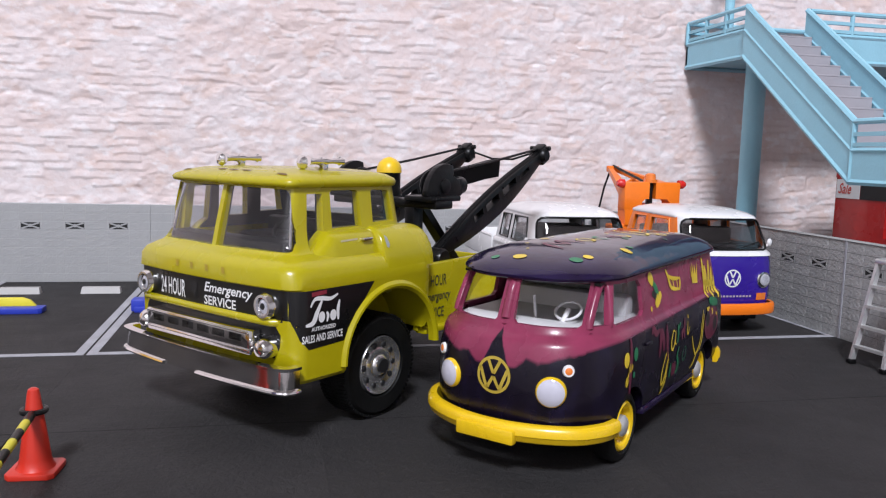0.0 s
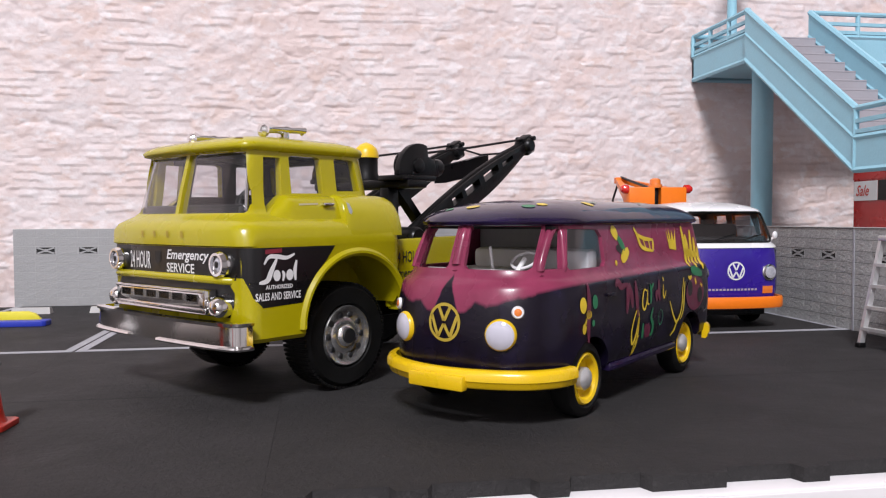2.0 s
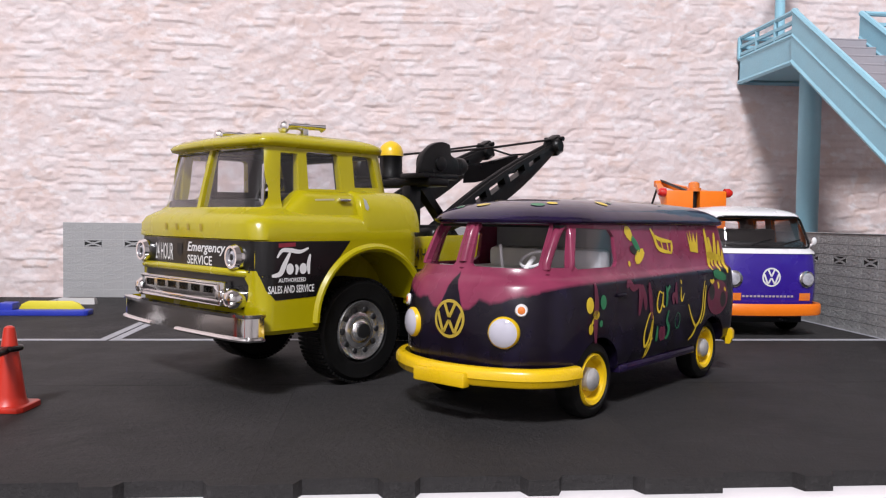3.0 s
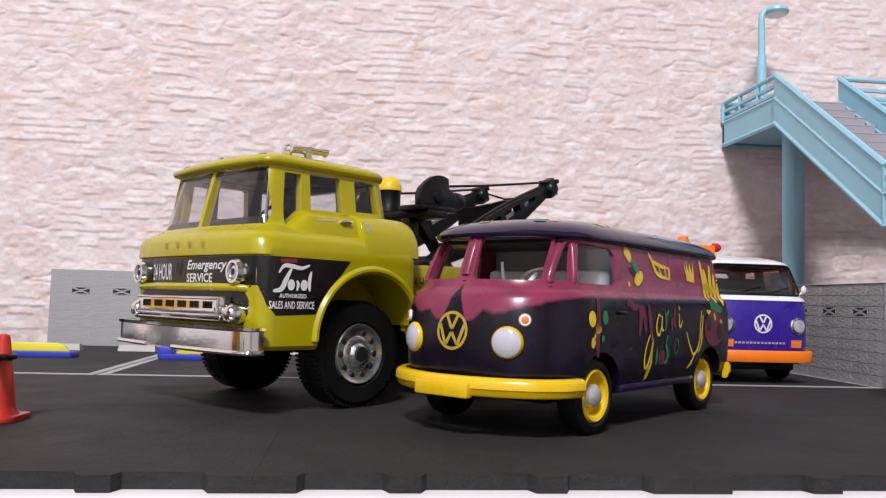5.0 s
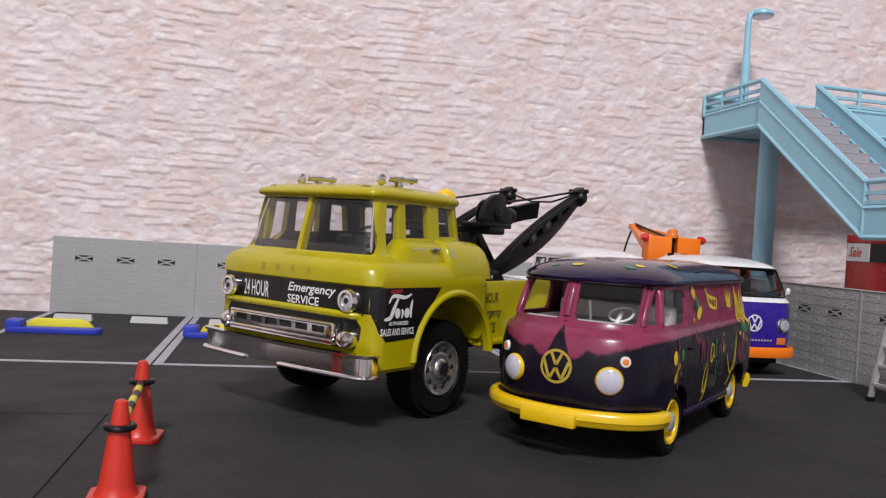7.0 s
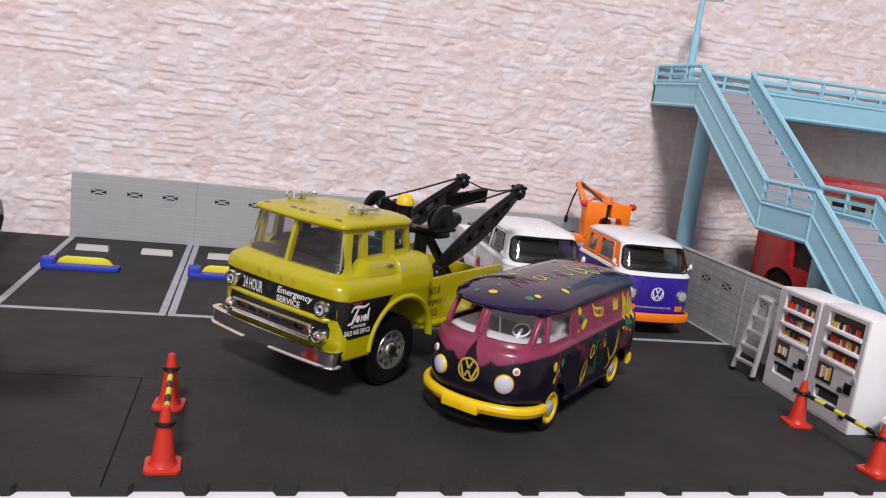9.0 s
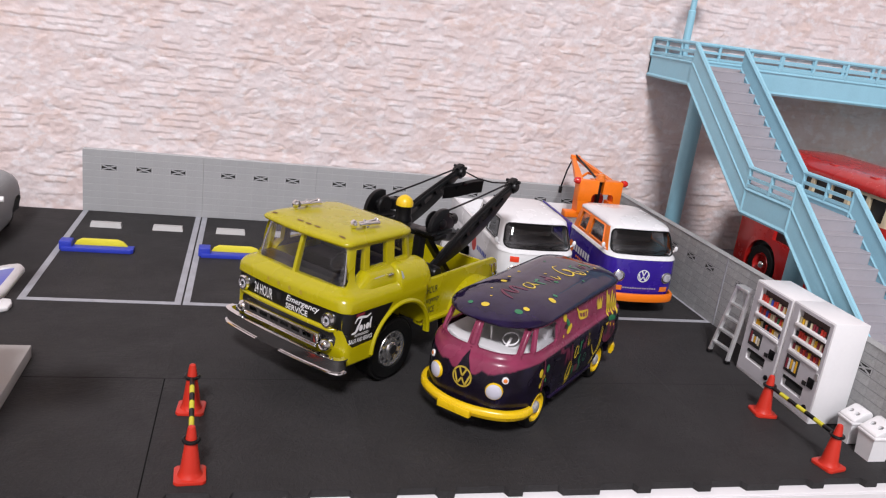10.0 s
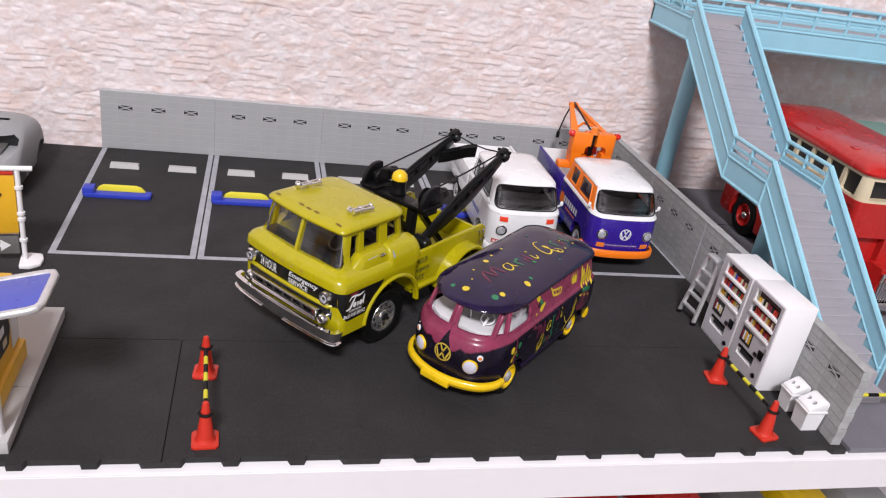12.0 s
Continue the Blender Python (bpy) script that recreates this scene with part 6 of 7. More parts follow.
# ---- footbridge ----
def footbridge():
    t = thing("footbridge", 0, 0, 0, 0, "aqua blue plastic footbridge with grey steps against the wall", "footbridge")
    xl, xr, yf, yb = 143.4, 165.0, 219.4, 254.6
    ZB, ZT, ZR = 73.2, 80.9, 87.9  # underside, top of the side plate, hand rail
    XE = 330.0

    def plate(name, p0, p1, z0, z1, th=0.9, drop=0.0):
        """An upright side plate with raised rims between two plan points."""
        a, b = Vector((*p0, 0)), Vector((*p1, 0))
        n = (b - a).normalized()
        o = V(-n.y, n.x, 0) * th
        bm = loft([[a + V(0, 0, z0[0]), a + o + V(0, 0, z0[0]), a + o + V(0, 0, z1[0]), a + V(0, 0, z1[0])], [b + V(0, 0, z0[1]), b + o + V(0, 0, z0[1]), b + o + V(0, 0, z1[1]), b + V(0, 0, z1[1])]])
        ob = part(name, bm, AQUA, t, smooth=0)
        m = o * 0.5
        for za, zb in ((z0[0], z0[1]), (z1[0], z1[1])):
            part("rim", tube([a + m + V(0, 0, za), b + m + V(0, 0, zb)], 0.85, 6), AQUA, ob, smooth=0)
        return ob

    def railing(p0, p1, za, zb, h, posts):
        """Hand rail, two thin bars and posts above a side plate."""
        a, b = V(*p0, za), V(*p1, zb)
        r = part("hand_rail", tube([a + V(0, 0, h), b + V(0, 0, h)], 0.75, 8), AQUA, t)
        d = b - a
        n = V(-d.y, d.x, 0).normalized() * 0.55
        for q in (0.2, 0.56):
            part("rail_bar", loft([[p - n + V(0, 0, h * q - 0.5), p + n + V(0, 0, h * q - 0.5), p + n + V(0, 0, h * q + 0.5), p - n + V(0, 0, h * q + 0.5)] for p in (a, b)]), AQUA, r, smooth=0)
        for k in range(posts + 1):
            c = a.lerp(b, k / posts)
            part("rail_post", tube([c, c + V(0, 0, h)], 0.7, 8), AQUA, r)

    part("deck", box(xl + 0.6, XE, yf + 0.6, yb - 0.6, ZT - 2.6, ZT - 1.4), STEPGREY, t, smooth=0)
    part("deck_beam", box(xl + 1.2, XE, yf + 3, yb - 3, ZB + 0.4, ZT - 2.6), AQUA, t, smooth=0)
    H = ZR - ZT
    plate("end_plate", (xl, yb), (xl, yf), (ZB, ZB), (ZT, ZT))
    railing((xl + 0.4, yb), (xl + 0.4, yf), ZT, ZT, H, 3)
    plate("front_plate", (xr, yf), (XE, yf), (ZB, ZB), (ZT, ZT))
    railing((xr, yf + 0.4), (XE, yf + 0.4), ZT, ZT, H, 11)
    plate("rear_plate", (XE, yb), (xl, yb), (ZB, ZB), (ZT, ZT))
    railing((XE, yb - 0.4), (xl, yb - 0.4), ZT, ZT, H, 12)
    # flights
    ya, yc, ye = 170.0, 146.2, 97.5
    zl = 37.2
    dz = ZT - ZB
    steps = [(yf, ZT - 1.4, ya, zl + dz - 1.4), (yc, zl + dz - 1.4, ye - 6.0, 0.4)]
    for y0, z0, y1, z1 in steps:
        n = 11 if z0 > 60 else 12
        for k in range(n):
            y, z = y0 + 0.6 + (y1 - y0) * k / n, z0 - 0.1 + (z1 - z0) * k / n
            ynext = y + (y1 - y0) / n
            bm = box(xl + 0.1, xr - 1.95, ynext - 0.06, y, z - 0.5, z, 0.1, 1)
            box(xl + 0.1, xr - 1.95, ynext, ynext + 0.6, z - (z0 - z1) / n - 0.1, z - 0.5, bm=bm)
            part("step", bm, STEPGREY, t, smooth=0)
    part("landing", box(xl + 0.1, xr - 1.95, yc - 0.2, ya, zl + dz - 2.6, zl + dz - 1.4), STEPGREY, t, smooth=0)
    for x, flip in ((xl, 1), (xr - 0.9, 1)):
        def sp(name, ya_, yb_, z0a, z0b, h):
            return plate(name, (x, ya_), (x, yb_), (z0a, z0b), (z0a + h, z0b + h), -0.9)
        xx = x - 0.45
        for y0, y1, za, zb in ((yf, ya, ZB, zl), (yc, ye, zl, 0.4)):
            side_plate = sp("stair_side", y0, y1, za, zb, dz + H)
            part("mid_rim", tube([(x - 0.45, y0, za + dz), (x - 0.45, y1, zb + dz)], 0.72, 6), AQUA, side_plate, smooth=0)
        landing_plate = sp("landing_side", ya, yc, zl, zl, dz)
        for yk in (ya, yc):
            part("rim", tube([(x - 0.45, yk, zl), (x - 0.45, yk, zl + dz)], 0.8, 6), AQUA, landing_plate, smooth=0)
        railing((xx, ya), (xx, yc), zl + dz, zl + dz, H, 2)
        part("end_post", box(x + 0.05, x + 0.85, ye - 0.9, ye, 0.2, dz + H + 0.3, 0.15), AQUA, t)
    for px, py, z1 in ((156.0, 232.0, ZB + 0.6), (153.6, 150.6, zl + 0.6), (290, 238, ZB + 0.6)):
        part("pillar", lathe((px, py, 0), (px, py, z1), [(0, 4.4), (0.012, 4.4), (0.013, 3.25), (1, 3.25)], 28), AQUA, t, "dark aqua round pillar")
    # lamp on the rear corner
    lp = part("lamp_post", lathe((148.6, 238, ZT - 1.4), (148.6, 238, 112), [(0, 1.7), (0.3, 1.55), (0.62, 1.45), (0.63, 1.15), (1, 1.05)], 16), AQUA, t, "aqua street lamp on the bridge")
    part("lamp_arm", tube([(148.6, 238, 111.5), (148.9, 238, 114.0), (150.2, 238, 115.4), (152.4, 238, 115.8)], 1.0, 10), AQUA, lp)
    part("lamp_shade", lathe((153.6, 238, 114.2), (153.6, 238, 117.2), [(0, 3.7), (0.2, 4.1), (0.5, 3.9), (0.8, 2.6), (1, 0.6)], 24), AQUA, lp)
    part("lamp_glass", lathe((153.6, 238, 113.9), (153.6, 238, 114.3), [(0, 3.3), (1, 3.5)], 22), WHITEPLASTIC, lp)


footbridge()


# ---- road beyond the wall ----
road = thing("road", 0, 0, 0, 0, "grey road card beyond the block wall", "road", kind="structure")
part("surface", box(139.4, 420, 73.4, 252.0, -TILE_T, -0.1, 0.1, 1), ASPHALT, road, smooth=0)
for y in (160.0, 212.0):
    part("joint", box(139.4, 420, y, y + 0.4, -0.2, -0.04), LINEBED, road, smooth=0)


def double_decker():
    t = thing("double_decker", 181, 141, 0, 0, "red and cream old toy double-decker bus with dark windows", "bus")
    W, Ln = 37.0, 82.0
    hx = W / 2

    def ringed(rows):
        return loft([[V(x + hx, y, z) for x, y in outline(*row)] for z, *row in rows])
    lowr = ringed([(5, hx - 0.6, 7, Ln - 0.6, 2, 1.4, 0.5, 0.2), (7, hx, 6.4, Ln, 2, 1.5, 0.5, 0.2), (37.6, hx, 6.2, Ln, 2.5, 1.5, 0.5, 0.2)])
    cutters = []
    for k in range(3):
        y0 = 23 + k * 12.6
        cutters += [prism([(y0, 20), (y0 + 11, 20), (y0 + 11, 29.4), (y0, 29.4)], "x", a, b) for a, b in ((-2, 3), (W - 3, W + 2))]
    cutters += [prism([(7.5, 16), (17, 16), (18, 28), (8.5, 28)], "x", a, b) for a, b in ((-2, 3), (W - 3, W + 2))]
    cutters += [prism([(3, 16), (16, 16), (16, 27), (3, 27)], "y", 3, 9), prism([(21, 16), (34, 16), (34, 27), (21, 27)], "y", 3, 9)]
    cutters += [rod((a, y, 8.4), (b, y, 8.4), 9.8, seg=32) for y in (19, 63.4) for a, b in ((-2, 6), (W - 6, W + 2))]
    part("lower_body", cut(lowr, cutters), RED, t, "red lower deck", smooth=35)
    upr = ringed([(37.6, hx - 0.2, 6.4, Ln - 0.2, 2.5, 5, 0.8, 1), (39, hx, 6.0, Ln, 3, 5, 0.9, 1), (49.0, hx - 0.7, 7.0, Ln - 0.6, 3.5, 5, 1, 1)])
    cutters = []
    for k in range(7):
        y0 = 10.6 + k * 9.2
        cutters += [prism([(y0 + 0.6, 40.4), (y0 + 6.9, 40.4), (y0 + 7.5, 41.0), (y0 + 7.5, 47.6), (y0, 47.6), (y0, 41.0)], "x", a, b) for a, b in ((-2, 3), (W - 3, W + 2))]
    cutters += [prism([(3.4, 40.6), (17.0, 40.6), (17.0, 47.2), (3.4, 47.2)], "y", 3, 10), prism([(20.0, 40.6), (33.6, 40.6), (33.6, 47.2), (20.0, 47.2)], "y", 3, 10)]
    part("upper_body", cut(upr, cutters), CREAM, t, "cream upper deck with window openings", smooth=35)
    core = box(1.6, W - 1.6, 9.4, Ln - 2, 38, 48.6)
    box(1.6, W - 1.6, 9.4, Ln - 2, 12, 30, bm=core)
    part("window_glass", core, INNERDARK, t, "dark window insert", smooth=0)
    part("waist_rim", ringed([(37.4, hx + 0.3, 5.9, Ln + 0.2, 2.5, 1.8, 0.9, 0.2), (39.7, hx + 0.25, 5.9, Ln + 0.2, 2.5, 1.8, 0.9, 0.2)]), RED, t)
    roof = ringed([(48.8, hx, 6.0, Ln - 0.2, 4, 5, 1, 1), (49.6, hx + 0.2, 5.8, Ln, 4, 5, 1, 1), (51.5, hx - 0.8, 7.2, Ln - 1, 4, 5, 1.2, 1), (52.9, hx - 3.6, 11, Ln - 4, 4, 5, 1.4, 1), (53.7, hx - 8, 16, Ln - 10, 4, 4, 1, 1), (54.0, hx - 13, 22, Ln - 18, 2, 2, 0.5, 0.5)])
    part("roof", roof, RED, t, "glossy red domed roof", smooth=50)
    for y in (22, 42, 62):
        part("roof_vent", box(4, 7, y, y + 3, 52.2, 53.6, 0.4), RED, t)
    part("advert", box(-0.25, -0.02, 70.2, 80.3, 31.0, 36.9), WHITEINK, t, "white poster with red writing", smooth=0)
    part("window_strip", box(-0.2, -0.02, 20.0, 69.8, 31.0, 36.9), INNERDARK, t, smooth=0)
    part("advert_letters", move(lettering("Sale", 4.6, 0.35, 0.78, 0.06), on_side(-0.32, 79.5, 32.5, -1)), REDMARK, t, smooth=0)
    bonnet = loft([[V(x + hx, y, z) for x, y in ((-6, 6.6), (6, 6.6), (6, -1.5), (-6, -1.5))] if z < 18 else [V(x + hx, y, z) for x, y in ((-5, 6.6), (5, 6.6), (5, -0.6), (-5, -0.6))] for z in (5, 12, 18.5)])
    part("bonnet", bonnet, RED, t, smooth=30)
    part("radiator", box(hx - 5.6, hx + 5.6, -2.6, -1.5, 4.5, 17.8, 0.4), CHROME, t, "chrome ribbed radiator")
    for k in range(9):
        part("radiator_rib", box(hx - 4.8 + k * 1.15, hx - 4.3 + k * 1.15, -2.95, -2.6, 5.4, 16.8), CHROME, t, smooth=0)
    part("front_bumper", box(-0.5, W + 0.5, -4.4, -3.2, 4.4, 7.2, 0.4), CHROME, t)
    for s, x in ((-1, 5.0), (1, W - 5.0)):
        part("headlamp", lathe((x, 3.5, 12), (x, -0.5, 12), [(0, 1.4), (0.5, 2.2), (0.9, 2.4), (1, 2.0)], 20), CHROME, t)
        part("mudguard", arc_band(19, 8.4, 9.6, 10.8, x - s * -0.2, x + s * 5.6, -5, 185), RED, t)
    for y in (19, 63.4):
        for s, x in ((-1, 0.4), (1, W - 0.4)):
            wheel(t, s, x, y, 8.4, 8.4, 6.0, RED, CHROME, 4.8, 1.6)


double_decker()

deck = thing("open_top_bus", 232, 196, 0, 0, "sea green toy bus beside the red double-decker", "bus")
part("body", box(0, 38, 0, 52, 5, 42, 2.5), GREENSEAT, deck)
part("roof_rack", box(3, 9, 4, 48, 42, 43.4, 0.5), BLACK, deck)
for y in (10, 42):
    wheel(deck, -1, 0.2, y, 7, 7, 5, STEEL, CHROME, 4, 1.5)


# ---- small things of the car park ----
def traffic_cone(x, y, rz=0):
    t = thing("traffic_cone", x, y, 0, rz, "small orange-red plastic traffic cone on the black floor", "traffic cone", "traffic cones")
    foot = prism([(-2.9, -2.3), (-2.3, -2.9), (2.3, -2.9), (2.9, -2.3), (2.9, 2.3), (2.3, 2.9), (-2.3, 2.9), (-2.9, 2.3)], "z", 0, 0.75, 0.15)
    part("foot", foot, CONE, t)
    part("cone", lathe((0, 0, 0.7), (0, 0, 10.9), [(0, 2.35), (0.06, 2.0), (0.12, 1.85), (0.93, 0.75), (0.98, 0.62), (1, 0.3)], 24), CONE, t)
    part("ring", ring_of((0, 0, 8.0), (0, 0, 1), 1.35, 0.38, 20, 8), BLACK, t, "black plastic bar ring")
    return t


def cone_bar(x0, y0, x1, y1, n=7):
    """A striped bar from cone to cone."""
    t = thing("cone_bar", x0, y0, 0, 0, "yellow and black striped bar between two traffic cones", "barrier bar", "striped cone bars")
    a, b = V(0, 0, 7.9), V(x1 - x0, y1 - y0, 7.9)
    d = (b - a).normalized()
    a, b = a + d * 1.3, b - d * 1.3
    for k in range(n):
        part("stripe", rod(a.lerp(b, k / n), a.lerp(b, (k + 0.995) / n), 0.52, seg=12), STRIPE if k % 2 else BLACK, t)
    return t


cone = traffic_cone(-23.6, 79.6, 3)
for x, y, rz in ((-25.2, 104.5, -4), (116.8, 79.4, 12), (115.8, 103.4, -8)):
    copy_thing(cone, pose(x * MM, y * MM, 0, 0, 0, rz))
cone_bar(-23.6, 79.6, -25.2, 104.5)
cone_bar(116.8, 79.4, 115.8, 103.4)
copy_thing(cone, pose(0.1424, 0.086, 0, 0, 0, 0))
copy_thing(cone, pose(0.176, 0.0855, 0, 0, 0, 10))
cone_bar(142.4, 86.0, 176, 85.5, 9)
copy_thing(cone, pose(0.228, 0.1095, 0, 0, 0, 10))
copy_thing(cone, pose(0.176, 0.1125, 0, 0, 0, 20))
cone_bar(176, 112.5, 228, 109.5, 11)


def vending_machine(y, h, deep, pics):
    """A drinks machine; its front looks to -x."""
    t = thing("vending_machine", 125.2, y, 0, 0, "white toy drinks vending machine against the block wall", "vending machine", "vending machines")
    t.scale = (1, 1.117, 1)
    w = 14.5
    body = box(0, deep, 0.05, w - 0.05, 0, h, 0.25)
    body = cut(body, [box(-1, 1.6, 1.6, 12.0, 15.2, h - 1.4), box(-1, 1.4, 4.4, 11.6, 4.6, 7.8, 0.3)])
    part("cabinet", body, WHITEPLASTIC, t, smooth=25)
    part("front_print", cut(box(-0.12, -0.02, 0.5, w - 0.5, 0.8, h - 0.5), [box(-1, 1.6, 1.5, 12.1, 15.1, h - 1.3), box(-1, 1.4, 4.3, 11.7, 4.5, 7.9)]), GREYPRINT, t, smooth=0)
    part("display_back", box(1.45, 1.58, 1.6, 12.0, 15.2, h - 1.4), DISPLAYBROWN, t, smooth=0)
    part("hatch", box(1.2, 1.36, 4.4, 11.6, 4.6, 7.8), BLACKINK, t, smooth=0)
    part("hatch_flap", box(-0.2, 0.1, 4.5, 11.5, 6.9, 7.7, 0.08), BLACK, t)
    rng = random.Random(pics)
    inks = (REDMARK, REDINK, SILVERINK, AMBER, REDMARK, GREENINK, CREAM, INNERDARK, BLUEINK, REDINK)
    rows = 3
    for r in range(rows):
        z = h - 5.0 - r * 3.75
        part("display_shelf", box(-0.45, 1.4, 1.5, 12.1, z - 0.9, z, 0.15), WHITEPLASTIC, t)
        for k in range(11):
            c = rng.choice(inks)
            part("can", rod((0.75, 2.3 + k * 0.92, z + 0.02), (0.75, 2.3 + k * 0.92, z + 1.35 + rng.uniform(0, 0.45)), 0.36, seg=10), c, t)
    part("button_panel", box(-0.28, -0.1, 7.3, 12.0, 9.0, 13.6, 0.05), BLACKINK, t)
    for k in range(5):
        part("picture", box(-0.36, -0.26, 7.8 + 0.8 * k, 8.4 + 0.8 * k, 9.8 + rng.uniform(0, 0.6), 12.0 + rng.uniform(0, 1.2)), rng.choice((AMBER, WHITEINK, REDINK, CREAM)), t, smooth=0)
    part("coin_slot", box(-0.5, -0.1, 1.4, 3.4, 8.9, 11.6, 0.2), BLACK, t)
    part("coin_plate", box(-0.4, -0.1, 0.7, 1.5, 11.8, 13.6, 0.1), STEEL, t)
    part("bill_slot", box(-0.4, -0.1, 3.8, 5.0, 8.6, 9.8, 0.1), INNERDARK, t)
    part("coin_return", lathe((0, 2.4, 3.4), (-0.45, 2.4, 3.4), [(0, 0.75), (0.8, 0.7), (1, 0.4)], 14), BLACK, t)


vending_machine(114.0, 27.4, 10.6, 4)
vending_machine(97.7, 27.6, 10.2, 9)


def rubbish_bin(x, y):
    t = thing("rubbish_bin", x, y, 0, 0, "white plastic rubbish bin with sloping two-hole lid by the wall", "bin", "rubbish bins")
    t.scale = (0.9, 0.9, 0.92)
    part("tub", loft([[V(a, b, z) for a, b in ((-k, -k * 0.92), (k, -k * 0.92), (k, k * 0.92), (-k, k * 0.92))] for z, k in ((0, 2.7), (6.6, 3.15))]), WHITEPLASTIC, t, smooth=0)
    part("rim", box(-3.5, 3.5, -3.3, 3.3, 6.4, 7.2, 0.25), WHITEPLASTIC, t)
    lid = prism([(-3.3, 7.2), (3.3, 7.2), (3.3, 9.6), (2.6, 10.4), (1.4, 10.4), (-3.0, 7.9)], "y", -3.1, 3.1, 0.35)
    n = V(-2.5, 0, 4.4).normalized()
    holes = [lathe(V(-0.8, s * 1.3, 9.1) - n * 1.6, V(-0.8, s * 1.3, 9.1) + n * 2, [(0, 0.75), (1, 0.75)], 16) for s in (-1, 1)]
    part("lid", cut(lid, holes), WHITEPLASTIC, t, smooth=30)
    # hole floors greyed: the shade inside the lid is put into the colour
    for s in (-1, 1):
        part("hole", lathe(V(-0.8, s * 1.3, 9.1) - n * 1.4, V(-0.8, s * 1.3, 9.1) - n * 0.7, [(0, 0.74), (1, 0.74)], 14), PRIMER, t)
    return t


b = rubbish_bin(131.4, 83.0)
copy_thing(b, pose(0.1316, 0.0906, 0, 0, 0, 0) @ Matrix.Diagonal((0.9, 0.9, 0.92, 1)))


def step_ladder():
    t = thing("step_ladder", 0, 0, 0, 0, "small aluminium step ladder standing by the block wall", "ladder")
    f0, f1 = V(122.5, 140.2, 0.4), V(123.2, 131.9, 0.4)
    h0, h1 = V(126.4, 139.4, 21.6), V(127.0, 134.2, 21.6)
    for a, b in ((f0, h0), (f1, h1)):
        n = (b - a).normalized()
        o = n.cross(V(0, 1, 0)).normalized() * 0.55
        s = V(0, 0.4, 0)
        part("rail", loft([[p - o - s, p + o - s, p + o + s, p - o + s] for p in (a, b)]), STEEL, t)
        part("rubber_foot", box(a.x - 0.8, a.x + 0.8, a.y - 0.65, a.y + 0.65, 0, 1.0, 0.2), BLACK, t)
    for k in (0.16, 0.36, 0.56, 0.76):
        a, b = f0.lerp(h0, k), f1.lerp(h1, k)
        part("rung", loft([[p + V(-0.7, 0, -0.3), p + V(0.7, 0, -0.3), p + V(0.7, 0, 0.3), p + V(-0.7, 0, 0.3)] for p in (a, b)]), STEEL, t)
    part("top_step", box(125.6, 128.6, 133.7, 139.9, 21.2, 22.3, 0.3), STEEL, t)
    for a, b in ((V(134.6, 140.6, 0.4), V(128.2, 139.2, 21.4)), (V(134.6, 132.4, 0.4), V(128.4, 134.2, 21.4))):
        part("rear_leg", rod(a, b, 0.4, seg=8), STEEL, t)


step_ladder()


# ---- filling station corner ----
def pump_island():
    t = thing("pump_island", 0, 0, 0, 0, "pale plastic filling station island on the black floor", "island")
    part("slab", prism([(-130, 128.6), (-62.2, 128.6), (-62.2, 95.2), (-130, 95.2)], "z", 0, 3.0, 0.15), SLAB, t)
    part("slab", prism([(-130, 94.9), (-62.2, 94.9), (-62.0, 76.4), (-130, 76.4)], "z", 0, 3.0, 0.15), SLAB, t)


pump_island()


def fuel_machine():
    t = thing("fuel_machine", 0, 0, 0, 0, "yellow toy machine with dark print on the island", "fuel pump")
    part("cabinet", box(-92, -66.6, 80.6, 106, 3.02, 26, 0.5), AMBER, t)
    part("base", box(-93, -65.6, 79.6, 107, 3.02, 8, 0.5), AMBER, t)
    part("print", prism([(86, 13), (98, 12.4), (99.5, 16), (98.6, 21), (97, 24), (88, 24), (86, 19)], "x", -66.58, -66.45), BLACKINK, t, smooth=0)
    for i, (y0, z0, y1, z1, m) in enumerate(((87.5, 14, 90.5, 16.5, SILVERINK), (92, 17, 95.5, 19, WHITEINK), (89, 20, 91.6, 22.6, SILVERINK), (94, 13.6, 96.6, 15.4, CREAM))):
        part("print", box(-66.44, -66.38, y0, y1, z0, z1), m, t, smooth=0)
    part("display", box(-66.62, -66.3, 100, 104.5, 10, 24.5, 0.05), WHITEPLASTIC, t)


fuel_machine()


def flat_board():
    """A blue board in a silver frame on a stand on the island."""
    t = thing("information_board", -72, 81.2, 3, 0, "flat blue board in a rounded silver frame on a stand", "board")
    m = Matrix.Translation((0.9, 0, 29.8)) @ Matrix.Rotation(radians(-14), 4, "Y")
    part("board", move(box(-40, 18.4, -8.0, 5.2, -0.3, 0.5, 0.2), m), PANELBLUE, t, smooth=30)
    path = [(-40, -8.4), (17.0, -8.4), (18.4, -8.0), (19.0, -6.8), (19.0, 4.0), (18.4, 5.2), (17.0, 5.6), (-40, 5.6)]
    part("frame", move(tube([(a, b, 0.2) for a, b in path], 0.8, 10), m), STEEL, t)
    part("bracket", move(box(6, 9, -4, -0.5, -3.2, -0.3, 0.3), m), STEEL, t)
    part("post", rod((7.5, -2, 0.02), (7.5, -2.0, 31.2), 1.3), WHITEPLASTIC, t)


flat_board()


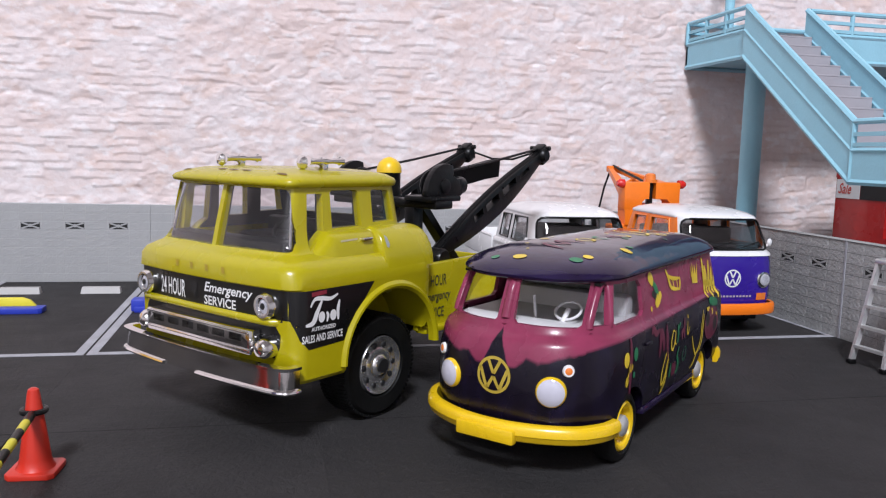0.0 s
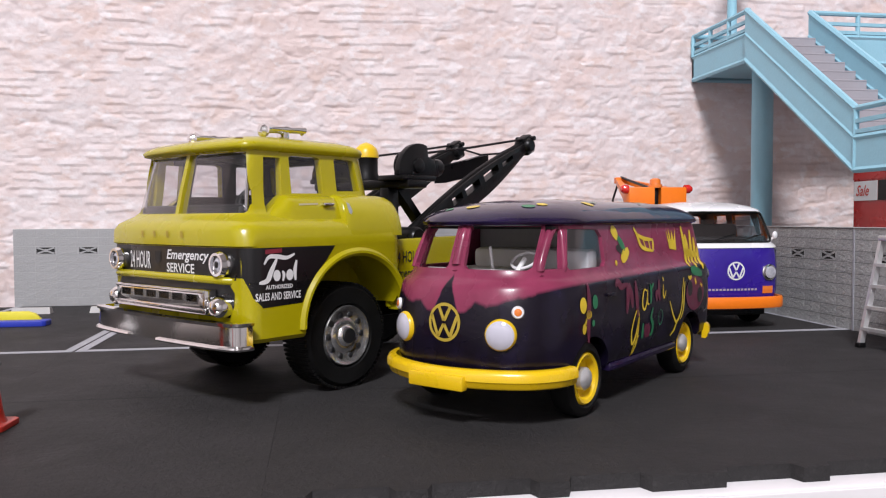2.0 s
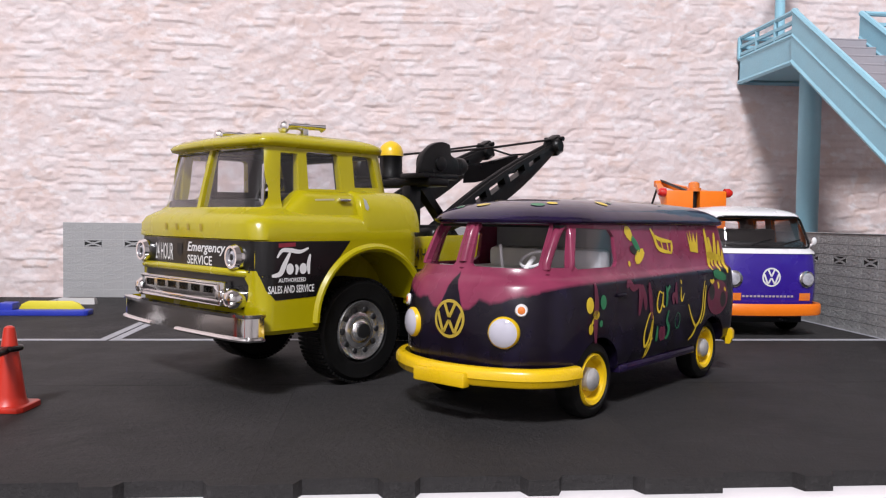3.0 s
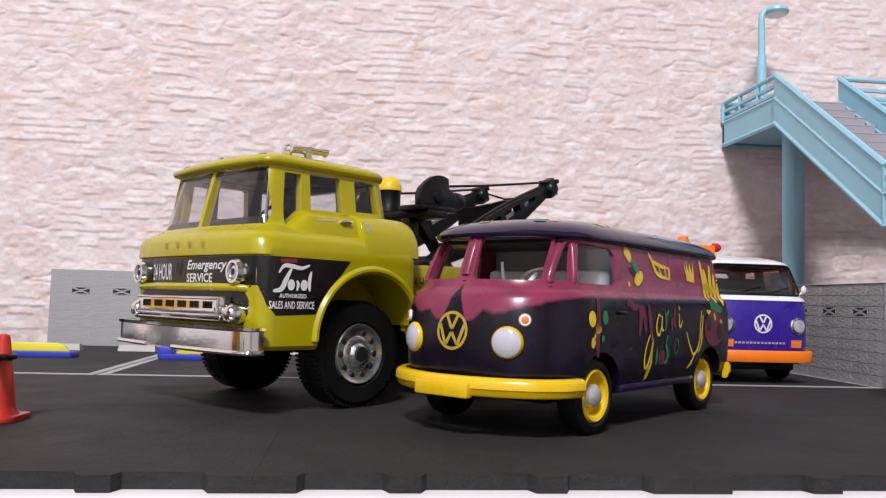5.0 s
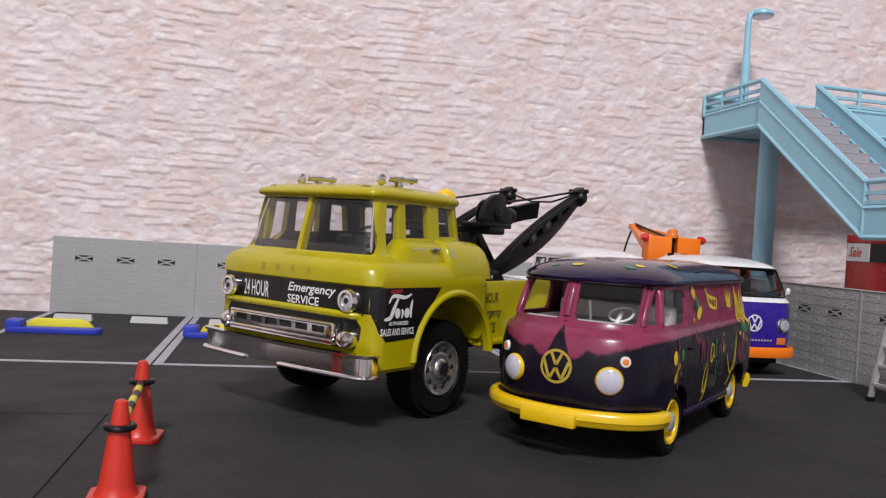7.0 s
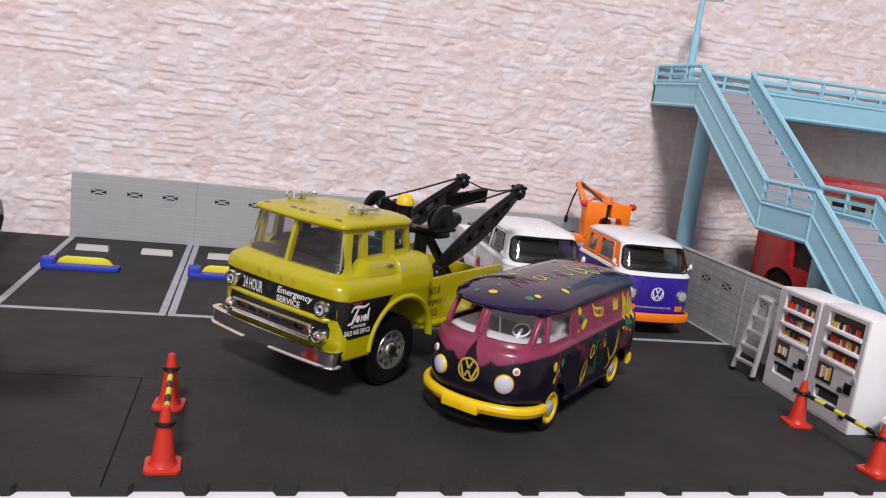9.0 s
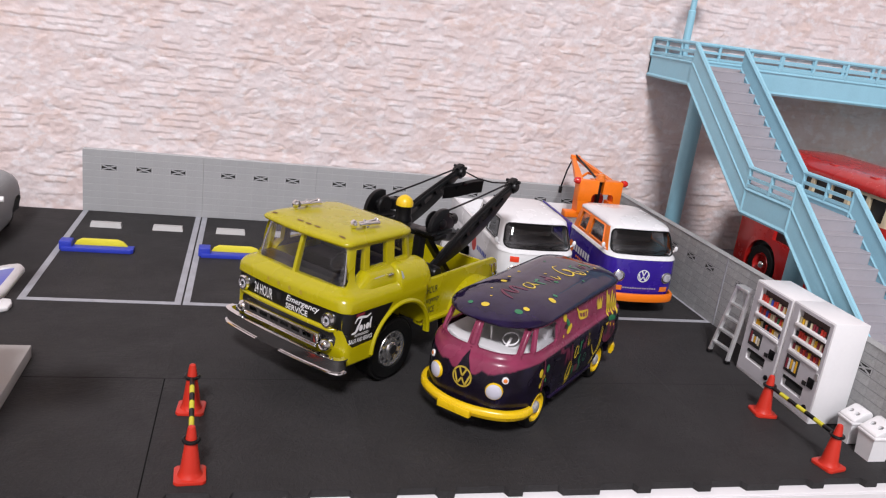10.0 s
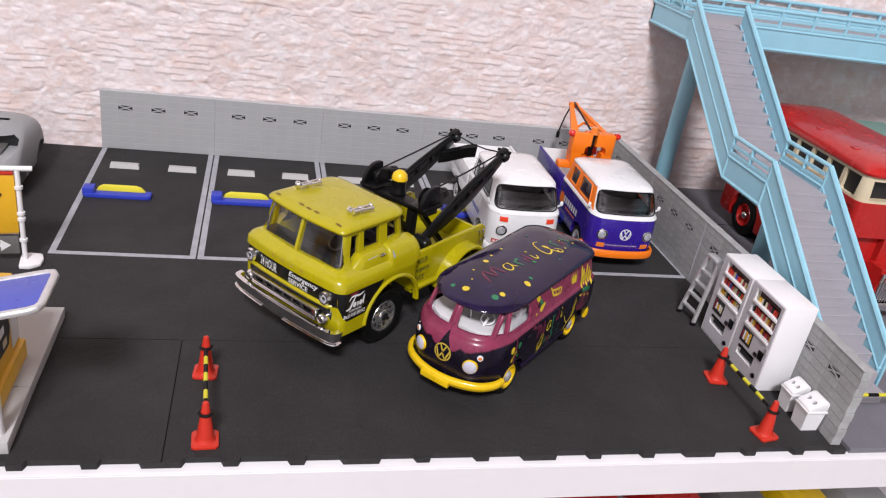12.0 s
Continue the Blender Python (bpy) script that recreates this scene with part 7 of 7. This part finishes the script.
def roadside_sign():
    t = thing("roadside_sign", -78.4, 157, 0, 8, "white framed stand sign with yellow board and an arrow plate", "sign")
    part("foot", prism([(-1.6, -4.0), (1.2, -4.4), (4.0, -3.0), (4.6, 0.0), (4.0, 3.0), (0.8, 4.0), (-1.6, 3.0)], "z", 0, 1.3, 0.4), WHITEPLASTIC, t)
    part("post", rod((-0.2, 0, 1), (-0.2, 0, 29.2), 0.7), WHITEPLASTIC, t)
    for z in (7, 13.6, 15.4, 23.2):
        part("clip", rod((-0.2, 0, z), (-0.2, 0, z + 0.8), 1.1), WHITEPLASTIC, t)
    part("top_bar", rod((-40, 0, 29.2), (3.6, 0, 29.2), 0.75), WHITEPLASTIC, t)
    part("board", box(-34, -1.0, -0.5, 0.5, 9.8, 27.4, 0.3), AMBER, t, "yellow sign board")
    part("board_trim", box(-34, -1.2, -0.6, 0.6, 27.4, 28.4, 0.1), REDMARK, t)
    part("arrow_plate", box(-34, -1.4, -0.5, 0.5, 3.2, 9.0, 0.2), PRIMERDARK, t)
    part("chrome_strip", box(-34, -1.2, -0.62, 0.5, 9.0, 9.8, 0.1), CHROME, t)
    part("arrow", prism([(-9.5, 5.5), (-6.0, 5.5), (-6.0, 4.2), (-3.4, 6.0), (-6.0, 7.8), (-6.0, 6.5), (-9.5, 6.5)], "y", -0.6, -0.52), WHITEINK, t, smooth=0)
    part("drawing", tube([(-12, -0.6, 23.0), (-8, -0.6, 23.2), (-5.4, -0.6, 22.9), (-4.6, -0.6, 21.8), (-5.4, -0.6, 20.2), (-7.6, -0.6, 17.2), (-9.4, -0.6, 14.2)], 0.28, 6), BLACKINK, t)


roadside_sign()


def grey_car():
    t = thing("unpainted_car", -108.6, 214, 0, 0, "grey unpainted toy car body by the wall", "car")
    rows = [(2.2, 16.6, -19, 23, 6, 6, 2, 2), (4.5, 18.0, -22, 24.6, 6.5, 6, 2, 2), (9, 18.4, -22.4, 25, 7, 6, 2.4, 2), (12, 18.2, -20.6, 24.8, 7, 6, 2.6, 2), (14.6, 17.9, -16.5, 24, 6, 6, 2.8, 2), (16.6, 17.2, -10.5, 22.4, 5.5, 6, 3, 2), (18.2, 16.0, -5, 20, 5, 6, 3, 2), (19.1, 14.0, 0, 17, 5, 6, 2.4, 2), (19.4, 10.5, 4, 13, 4, 4, 1.5, 1.5)]
    slot = [(-14.6, 13.7), (14.6, 13.7), (16.2, 14.3), (16.8, 15.5), (16.2, 17.0), (14.4, 18.0), (-14.4, 18.0), (-16.2, 17.0), (-16.8, 15.5), (-16.2, 14.3)]
    arch = [rod((s * 12, y, 4.8), (s * 30, y, 4.8), 6.0, seg=28) for s in (-1, 1) for y in (-12, 14)]
    part("body", cut(shell(rows), [prism(slot, "y", -40, 4)] + arch), PRIMER, t, smooth=40)
    part("window_insert", prism([(a * 0.99, 15.7 + (b - 15.7) * 0.98) for a, b in slot], "y", -1.5, 3.9), INNERDARK, t, smooth=0)
    part("dashboard", prism([(-12, 13.6), (12, 13.6), (12.2, 14.5), (-12.2, 14.5)], "y", -10.5, -1.6), PRIMERDARK, t, smooth=0)
    part("bumper", tube([(-17.6, -14.5, 5.4), (-15.4, -20.2, 5.4), (-8, -22.8, 5.4), (0, -23.4, 5.4), (8, -22.8, 5.4), (15.4, -20.2, 5.4), (17.6, -14.5, 5.4)], 1.1, 8), PRIMER, t)
    for s in (-1, 1):
        part("headlamp", ball((s * 11.6, -20.3, 9.8), 1.9, (1, 0.5, 1), 16, 10), PRIMER, t)
        for y in (-12, 14):
            wheel(t, s, s * 16.0, y, 4.8, 4.8, 4, STEEL, STEEL, 3.2, 1.2)


grey_car()

# ---- toys on the lower shelf ----
def shelf_car(x, paint_a, label):
    t = thing("toy_car", x, 150, -118, 0, label, "toy car", "toy cars on the lower shelf")
    part("body", loft([[V(a, b, z) for a, b in outline(hx, yf, yr, 5, 5, 2, 2)] for z, hx, yf, yr in ((3, 13, -26, 30), (10, 14, -28, 32), (15, 13, -26, 30), (22, 10, -10, 22), (23, 8, -6, 18))]), paint_a, t)
    for s in (-1, 1):
        for y in (-16, 19):
            wheel(t, s, s * 13.6, y, 5.5, 5.5, 4, STEEL, STEEL, 3.4, 1.2)


for x, m, label in ((122, RED, "red toy car on the lower shelf"), (158, RED, "red toy car on the lower shelf"), (187.5, PRIMERDARK, "dark grey toy car on the lower shelf"), (217, YELLOW, "yellow toy car on the lower shelf"), (247, PRIMER, "grey toy car on the lower shelf")):
    shelf_car(x, m, label)
